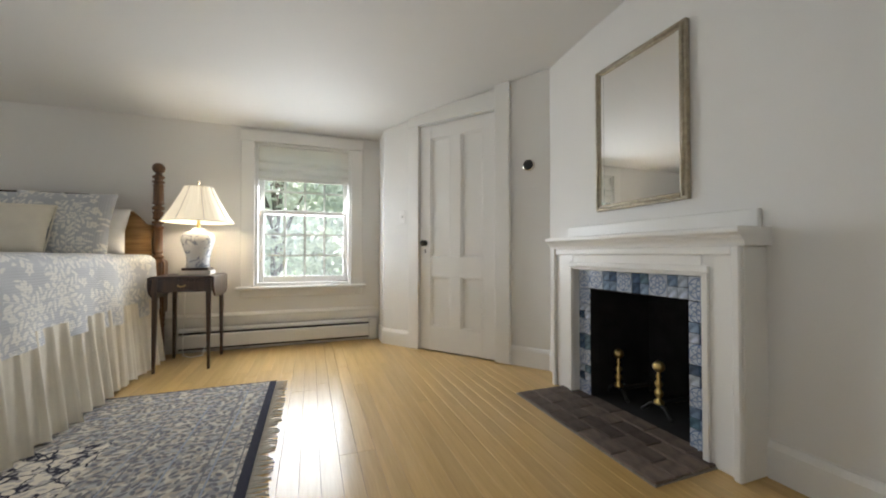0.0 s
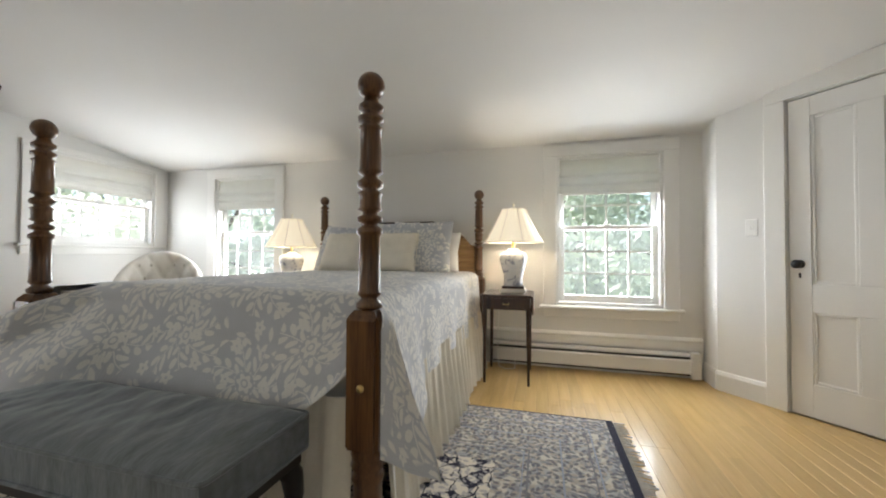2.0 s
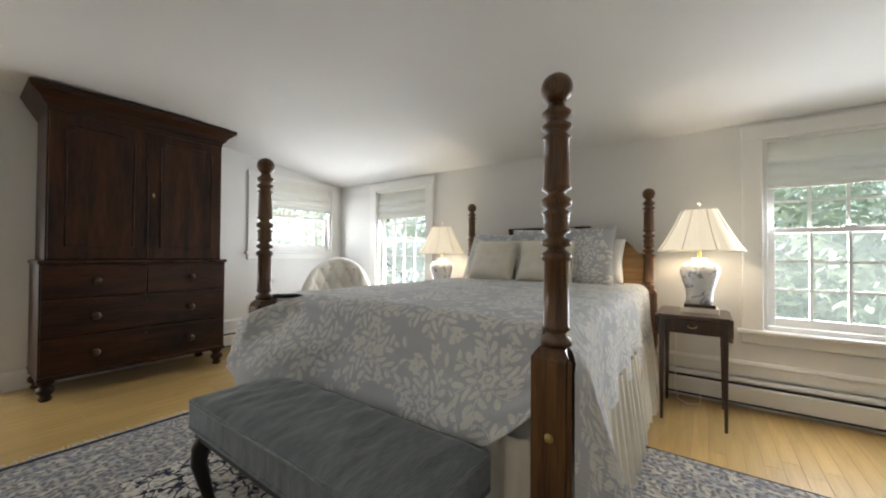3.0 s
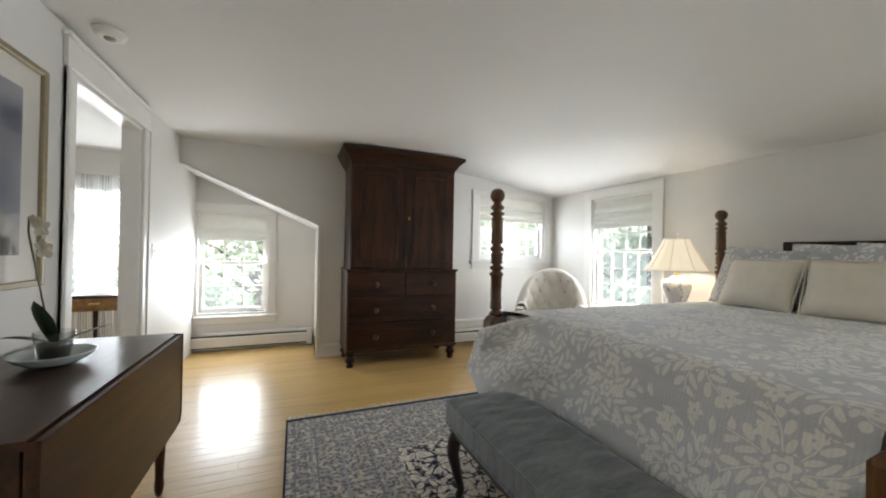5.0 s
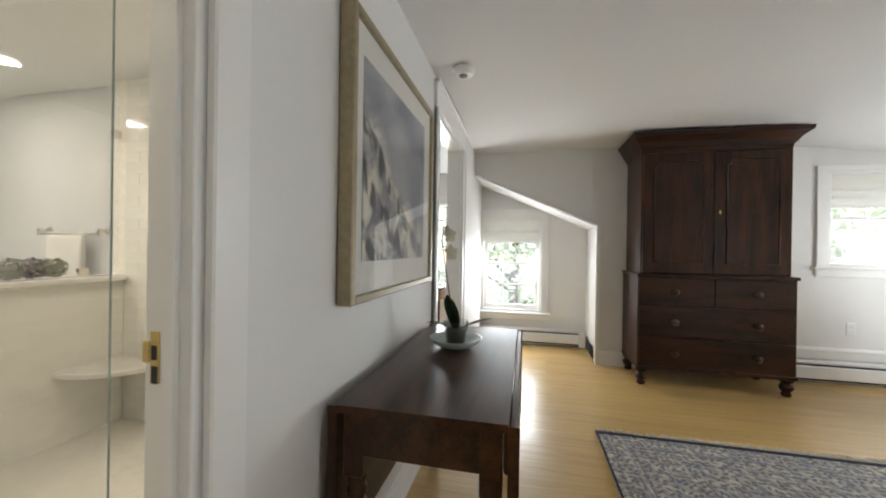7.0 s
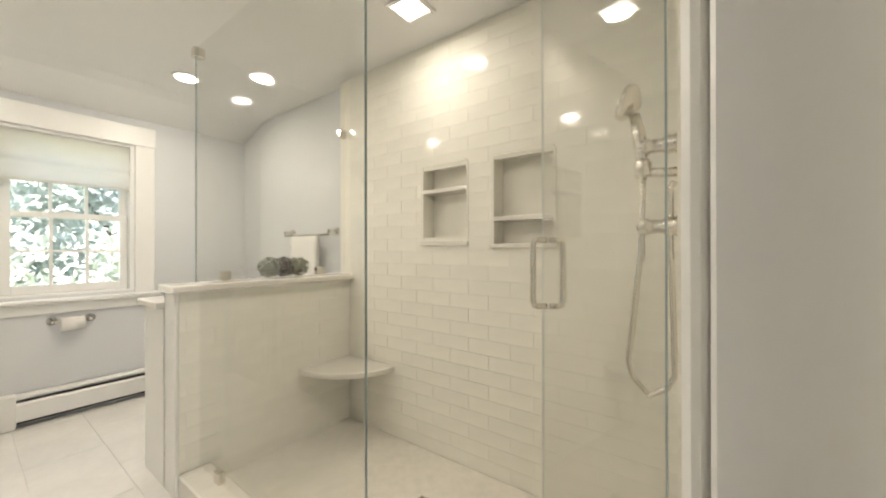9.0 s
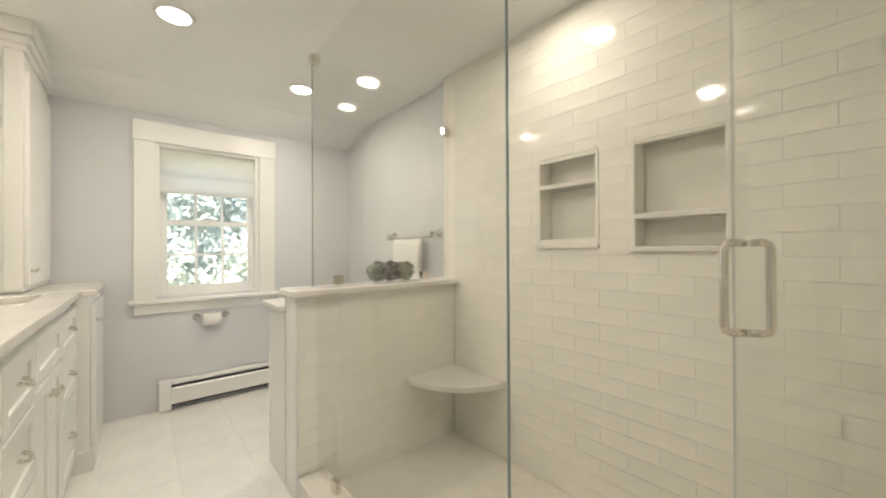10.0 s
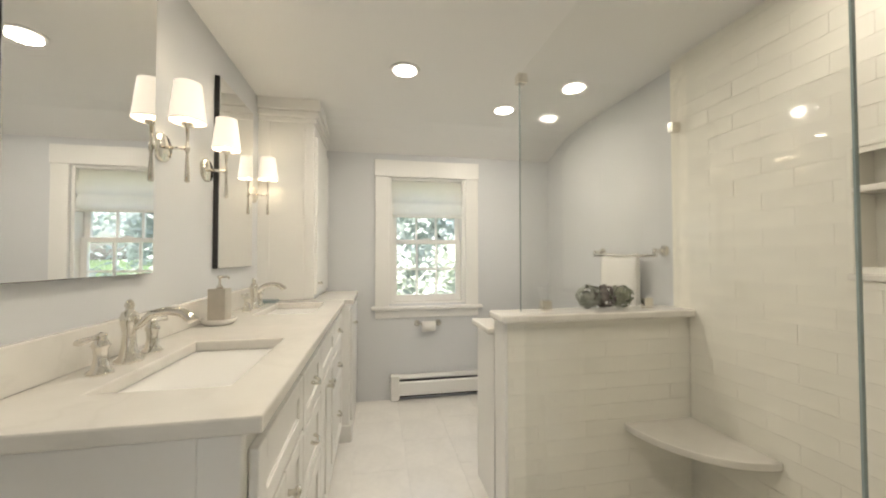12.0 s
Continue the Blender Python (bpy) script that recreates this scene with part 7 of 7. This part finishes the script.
def faucet(y):
    f = thing("faucet", "polished nickel widespread faucet with two lever handles", "faucet", "pair of faucets", at=(-0.562, y, CT))
    part("spout_body", lathe([(0.032, 0.0), (0.032, 0.006), (0.022, 0.014), (0.016, 0.045), (0.014, 0.075), (0.019, 0.10), (0.021, 0.115), (0.017, 0.128), (0.010, 0.133), (0.008, 0.14), (0.012, 0.146), (0.007, 0.158), (0.0, 0.162)], 22), CHROME, f)
    part("spout", tube([(0.0, 0, 0.085), (-0.02, 0, 0.092), (-0.05, 0, 0.122), (-0.09, 0, 0.130), (-0.125, 0, 0.124), (-0.145, 0, 0.108), (-0.150, 0, 0.098)], 0.0125, 12, False, (0.7, 0.8, 0.85, 0.9, 1.0, 1.15, 1.2)), CHROME, f)
    for s in (-1, 1):
        h = part("handle", lathe([(0.026, 0.0), (0.026, 0.005), (0.017, 0.012), (0.013, 0.04), (0.014, 0.058), (0.019, 0.066), (0.014, 0.076), (0.010, 0.082), (0.013, 0.09), (0.0, 0.098)], 18, 0.0, s * 0.10), CHROME, f)
        part("lever", tube([(0, s * 0.10, 0.085), (0.0, s * 0.125, 0.088), (0, s * 0.165, 0.086), (0, s * 0.172, 0.086)], 0.007, 10, False, (0.8, 0.8, 1.2, 0.8)), CHROME, h)
    return f


FC = faucet(-1.832)
copy_thing(FC, pose(-0.562, -2.82, CT))
tray = thing("soap_tray", "round white stone tray on the countertop", "tray", at=(-0.568, -2.375, CT))
part("dish", lathe([(0.050, 0.0), (0.062, 0.010), (0.066, 0.024), (0.060, 0.024), (0.050, 0.014), (0.0, 0.013)], 30), CERAMIC, tray)
soap = thing("soap_dispenser", "brushed metal soap pump bottle on a tray", "soap dispenser", at=(-0.568, -2.375, CT + 0.014))
part("bottle", soften(box(-0.032, 0.032, -0.032, 0.032, 0.0, 0.13), 0.006, 2), mat("brushed_nickel", (0.55, 0.51, 0.45), 0.32, 0.9, scale=20, vary=0.06), soap)
part("pump", lathe([(0.012, 0.13), (0.012, 0.142), (0.005, 0.145), (0.005, 0.172), (0.011, 0.174), (0.011, 0.182), (0.0, 0.184)], 14), CHROME, soap)
part("nozzle", tube([(0.0, 0.0, 0.178), (-0.03, 0, 0.178), (-0.036, 0, 0.172)], 0.004, 8), CHROME, soap)
sd = thing("soap_dish", "small blue-grey soap dish by the far sink", "soap dish", at=(-0.555, -3.085, CT))
part("dish", soften(box(-0.06, 0.06, -0.04, 0.04, 0.0, 0.016), 0.006, 2), mat("slate_dish", (0.22, 0.27, 0.28), 0.4, vary=0.08), sd)


def vanity_mirror(y0, y1, label):
    m = thing("vanity_mirror", label, "mirror", "vanity mirrors")
    part("back_frame", box(BATH_E - 0.022, BATH_E - 0.001, y0, y1, 1.178, 2.06, 0.002), GUNMETAL, m, "dark metal edge")
    part("glass", box(BATH_E - 0.027, BATH_E - 0.0225, y0 + 0.002, y1 - 0.002, 1.180, 2.058, 0.001), MIRROR, m, "frameless mirror glass")
    return m


vanity_mirror(-2.044, -1.56, "large frameless mirror above the near sink")
vanity_mirror(-2.98, -2.53, "large frameless mirror with dark metal edge")


def sconce(y):
    s = thing("wall_sconce", "lit polished nickel sconce with cream linen shade", "wall lamp", "vanity sconces", at=(BATH_E, y, 1.605))
    ro = lathe([(0.050, 0.0), (0.050, 0.008), (0.044, 0.014), (0.0, 0.016)], 28)
    ro.transform(Matrix.Rotation(radians(-90), 4, "Y"))
    part("back_plate", ro, CHROME, s)
    part("arm", tube([(0, 0, 0), (-0.05, 0, 0.0), (-0.084, 0, 0.0)], 0.006, 10), CHROME, s)
    part("stem", lathe([(0.0, -0.12), (0.009, -0.116), (0.008, -0.08), (0.004, -0.02), (0.008, -0.008), (0.008, 0.008), (0.004, 0.02), (0.007, 0.075), (0.020, 0.082), (0.020, 0.088), (0.012, 0.095)], 14, -0.082), CHROME, s)
    sh = bmesh.new()
    n = 32
    lo = [sh.verts.new((-0.082 + 0.056 * math.cos(k * 6.283 / n), 0.056 * math.sin(k * 6.283 / n), 0.092)) for k in range(n)]
    hi = [sh.verts.new((-0.082 + 0.041 * math.cos(k * 6.283 / n), 0.041 * math.sin(k * 6.283 / n), 0.226)) for k in range(n)]
    for k in range(n):
        sh.faces.new((lo[k], lo[(k + 1) % n], hi[(k + 1) % n], hi[k])).smooth = True
    shp = part("shade", sh, SCONCE, s, "lit cream linen shade")
    part("shade_rim", tube([(-0.082 + 0.056 * math.cos(k * 6.283 / 32), 0.056 * math.sin(k * 6.283 / 32), 0.092) for k in range(32)], 0.002, 6, True), CHROME, shp)
    part("bulb", lathe([(0.009, 0.095), (0.012, 0.13), (0.014, 0.16), (0.006, 0.185), (0.0, 0.19)], 12, -0.082), glow("candle_bulb", (1.0, 0.86, 0.62), 5), s, "lit bulb")
    bulb(BATH_E - 0.082, y, 1.77, 0.17, radius=0.02)
    return s


for y in (-2.124, -2.455):
    sconce(y)

sconce(-3.075)


def bath_ceiling(y):
    return 2.23 if y > -3.25 else 2.23 - (-3.25 - y) * 0.25


def downlight(x, y, square=False):
    z = bath_ceiling(y)
    d = thing("downlight", "lit square recessed ceiling light" if square else "lit round recessed ceiling light", "ceiling light", "bathroom downlights", at=(x, y, z - 0.002))
    d.matrix_basis = pose(x, y, z - 0.003)
    if square:
        r = 0.085
        part("trim_frame", join(box(-r, r, -r, -r + 0.022, -0.008, 0.006, 0.003), box(-r, r, r - 0.022, r, -0.008, 0.006, 0.003), box(-r, -r + 0.022, -r + 0.022, r - 0.022, -0.008, 0.006, 0.003), box(r - 0.022, r, -r + 0.022, r - 0.022, -0.008, 0.006, 0.003)), WHITE, d)
        part("diffuser", box(-r + 0.022, r - 0.022, -r + 0.022, r - 0.022, -0.003, 0.004), CANLIGHT, d, "lit frosted lens")
    else:
        part("trim_ring", lathe([(0.062, -0.004), (0.075, -0.006), (0.080, 0.002), (0.062, 0.004)], 32), WHITE, d)
        part("diffuser", lathe([(0.0, -0.0075), (0.062, -0.0070), (0.062, 0.003)], 32), CANLIGHT, d, "lit frosted lens")
    lamp = new("downlight_lamp", bpy.data.lights.new("downlight_lamp", "AREA"))
    lamp.data.shape, lamp.data.size, lamp.data.energy, lamp.data.color = "DISK", 0.12, (0.65 if square else 1.7 if x < -2 else 2.3 if y < -2 else 1.9), (1.0, 0.90, 0.755)
    lamp.matrix_world = look((x, y, z - 0.02), (x, y - 0.0001, z - 1))
    return d


# The last one is an unseen fill lamp, added to brighten the doorway end.
for x, y, q in ((-1.35, -2.65, False), (-2.053, -3.05, False), (-2.41, -1.47, True), (-1.20, -1.30, False)):
    downlight(x, y, q)


# ---- outdoors ----
ground = struct("ground", box(-900, 900, -900, 900, -3.4, -3.2), mat("lawn", (0.075, 0.12, 0.035), 0.95, scale=0.8, vary=0.3), "green lawn below the windows", "ground")
BARK = mat("bark", (0.10, 0.08, 0.06), 0.9, scale=8, vary=0.3, bump=0.5)
FOLIAGE = [mat("leaf_bright", (0.17, 0.20, 0.125), 0.6, scale=2.0, vary=0.28), mat("leaf_mid", (0.13, 0.165, 0.105), 0.6, scale=2.0, vary=0.28), mat("leaf_cool", (0.11, 0.145, 0.115), 0.6, scale=2.0, vary=0.25)]
for fm, fc in zip(FOLIAGE, ((0.78, 0.82, 0.72), (0.72, 0.77, 0.68), (0.68, 0.74, 0.69))):
    translucent(fm, fc, 0.7)


def tree(name, x, y, base, height, radius, seed, material, label, leaf=0.13, count=3800, clear=0.2):
    """A trunk with limbs, and a crown of many small leaves gathered in clumps."""
    r = random.Random(seed)
    t = thing(name, label, "tree" if name == "tree" else "shrub", "garden trees", at=(x, y, base))
    if name == "tree":
        part("trunk", tube([(0, 0, 0), (0.05, 0.02, height * 0.3), (-0.04, 0.05, height * 0.6), (0, 0, height * 0.92)], 0.16, 8, False, (1.2, 0.9, 0.6, 0.2)), BARK, t)
    clumps = []
    for k in range(46):
        a, h = r.uniform(0, 6.283), r.uniform(clear, 1.0)
        rr = radius * (math.sin(math.pi * min(0.97, 0.18 + 0.8 * (h - clear) / (1 - clear))) ** 0.6) * r.uniform(0.35, 1.0)
        clumps.append(Vector((rr * math.cos(a), rr * math.sin(a), h * height)))
    if name == "tree":
        for c in clumps[:12]:
            part("limb", tube([(0, 0, c.z * 0.75), tuple(c * 0.55 + Vector((0, 0, c.z * 0.36))), tuple(c)], 0.05, 6, False, (1.0, 0.7, 0.3)), BARK, t)
    vs, fs = [], []
    for q in range(count):
        c = r.choice(clumps)
        d = Vector((r.gauss(0, 1), r.gauss(0, 1), r.gauss(0, 0.7)))
        p = c + d * radius * 0.17
        u = Vector((r.gauss(0, 1), r.gauss(0, 1), r.gauss(0, 1))).normalized()
        w = u.orthogonal().normalized()
        s = leaf * r.uniform(0.6, 1.4)
        i = len(vs)
        vs += [p - u * s, p + w * s * 0.45 + u.cross(w) * s * 0.1, p + u * s, p - w * s * 0.45]
        fs.append((i, i + 1, i + 2, i + 3))
    me = bpy.data.meshes.new("crown")
    me.from_pydata([tuple(v) for v in vs], [], fs)
    me.materials.append(material)
    o = new("crown", me)
    o.parent = t
    tagged(o, kind="stuff")
    return t


rt = random.Random(21)
TREES = [(-0.6, 9.5), (1.8, 8.8), (0.6, 12.5), (-2.5, 11.0), (-5.2, 9.2), (-6.6, 11.5), (-8.6, 8.5), (-10.5, 4.6), (-11.5, 2.2), (-10.2, 0.0), (-12.5, -2.0), (-10.8, -4.4), (-3.2, -9.5), (-0.6, -10.5), (-2.0, -13.0), (-5.0, -11.5), (1.6, -12.0), (3.5, 10.8), (-9.8, 7.0), (-5.8, 7.4), (-4.6, 8.0)]
for k, (x, y) in enumerate(TREES):
    tree("tree", x, y, -3.2, rt.uniform(6.2, 8.6), rt.uniform(1.7, 2.5), k, FOLIAGE[2 if y < -8 else k % 3], "leafy green garden tree outside the windows", leaf=0.085, count=15000 if y < -8 else 8500, clear=0.1 if y < -8 else 0.2)
for k, (x, y, b) in enumerate(((-1.7, -7.2, -3.2), (-2.8, -7.6, -3.2), (-0.6, -7.6, -3.2))):
    tree("shrub", x, y, b, rt.uniform(4.0, 4.5), 1.2, 50 + k, FOLIAGE[0], "bright leafy shrub below the bathroom window", leaf=0.07, count=4200, clear=0.3)

# ---- tile pieces ----
def wall_tiles(parent, u0, u1, z0, z1, place, holes=(), w=0.225, h=0.0712):
    made = {}
    row = 0
    z = z0
    while z < z1 - 0.02:
        zb = min(z + h, z1)
        u = u0 - (w / 2 if row % 2 else 0)
        while u < u1 - 0.005:
            a, b = max(u, u0), min(u + w, u1)
            spans = [(a, b)]
            for ha, hb, hc, hd in holes:
                if zb > hc + 0.03 and z < hd - 0.03:
                    nxt = []
                    for p, q in spans:
                        if q <= ha or p >= hb:
                            nxt.append((p, q))
                        else:
                            nxt += [(p, ha)] if p < ha else []
                            nxt += [(hb, q)] if q > hb else []
                    spans = nxt
            for p, q in spans:
                if q - p < 0.015:
                    continue
                key = (round(q - p, 3), round(zb - z, 3))
                if key not in made:
                    hw_, hh = (q - p) / 2 - 0.0007, (zb - z) / 2 - 0.0007
                    made[key] = mesh_of("tile", box(-hw_, hw_, 0.0, 0.002, -hh, hh, 0.0006), SHOWERTILE)
                o = new("tile", made[key])
                o.matrix_basis = place((p + q) / 2, (z + zb) / 2)
                o.parent = parent
            u += w
        z += h
        row += 1


wall_tiles(wt, -2.24, SY, BATH_Z + 0.007, 2.232, lambda u, z: pose(TW - 0.003, u, z, 0, 0.12 * math.sin(u * 41 + z * 17), -90 + 0.12 * math.sin(u * 23 + z * 31)), NICHES)
wall_tiles(nt2, TW, -1.89, BATH_Z + 0.007, 2.232, lambda u, z: pose(u, SY, z, 0, 0, 180 + 0.2 * math.sin(u * 31 + z * 13)))
wall_tiles(hw, TW, -1.762, BATH_Z + 0.007, 0.945, lambda u, z: pose(u, -2.245, z, 0, 0, 0.2 * math.sin(u * 31 + z * 13)))

# ---- bathroom floor tiles ----
fbath = bpy.data.objects["floor_bath"]
cut = {}
for i in range(9):
    for k in range(7):
        xb, yb = BATH_E - i * 0.30, BATH_N - k * 0.60 + (0.30 if i % 2 else 0)
        xa, ya = max(BATH_W, xb - 0.30), max(BATH_S, yb - 0.60)
        yb = min(BATH_N, yb)
        if xb - xa < 0.02 or yb - ya < 0.02:
            continue
        key = (round(xb - xa, 3), round(yb - ya, 3))
        if key not in cut:
            cut[key] = mesh_of("tile", box(-key[0] / 2 + 0.0008, key[0] / 2 - 0.0008, -key[1] / 2 + 0.0008, key[1] / 2 - 0.0008, 0.0, 0.003, 0.0008), FLOORTILE)
        o = new("tile", cut[key])
        o.parent, o.location = fbath, ((xa + xb) / 2, (ya + yb) / 2, BATH_Z - 0.0005)

# ---- oak floor, laid last ----
OAK = wood("oak_floor", (0.53, 0.335, 0.115), (0.65, 0.44, 0.175), 0.32, (22, 1.2, 22), rand=0.08, coat=0.25)
floor = struct("floor", box(-6.4, 1.9, -3.7, 4.2, -0.04, -0.006), mat("floor_gap", (0.34, 0.20, 0.08), 0.8, vary=0.1), "narrow honey oak floorboards with a satin finish", "floor")
rp = random.Random(8)
x, W = -5.50, 0.0745
boards = {}
while x < 1.74:
    y = -0.40
    while y < 4.16:
        l = rp.choice((1.2, 1.6, 2.0, 2.4))
        if y == -0.40:
            l = rp.choice((0.5, 0.9, 1.3, 1.8))
        e = min(y + l, 4.165)
        if 4.165 - e < 0.35:
            e = 4.165
        key = round(e - y, 2)
        if key not in boards:
            boards[key] = mesh_of("plank", box(-W / 2 + 0.0004, W / 2 - 0.0004, -(e - y) / 2 + 0.0004, (e - y) / 2 - 0.0004, -0.012, 0.0, 0.0008), OAK)
        o = new("plank", boards[key])
        o.parent, o.location = floor, (x + W / 2, (y + e) / 2, 0.0)
        y = e
    x += W
rest = bmesh.new()
x = -6.35
while x < -2.87:
    put_box(rest, x + 0.0005, x + W - 0.0005, -3.69, -0.405, -0.012, 0.0)
    x += W
tagged(part("study_planks", rest, OAK, floor), kind="stuff")
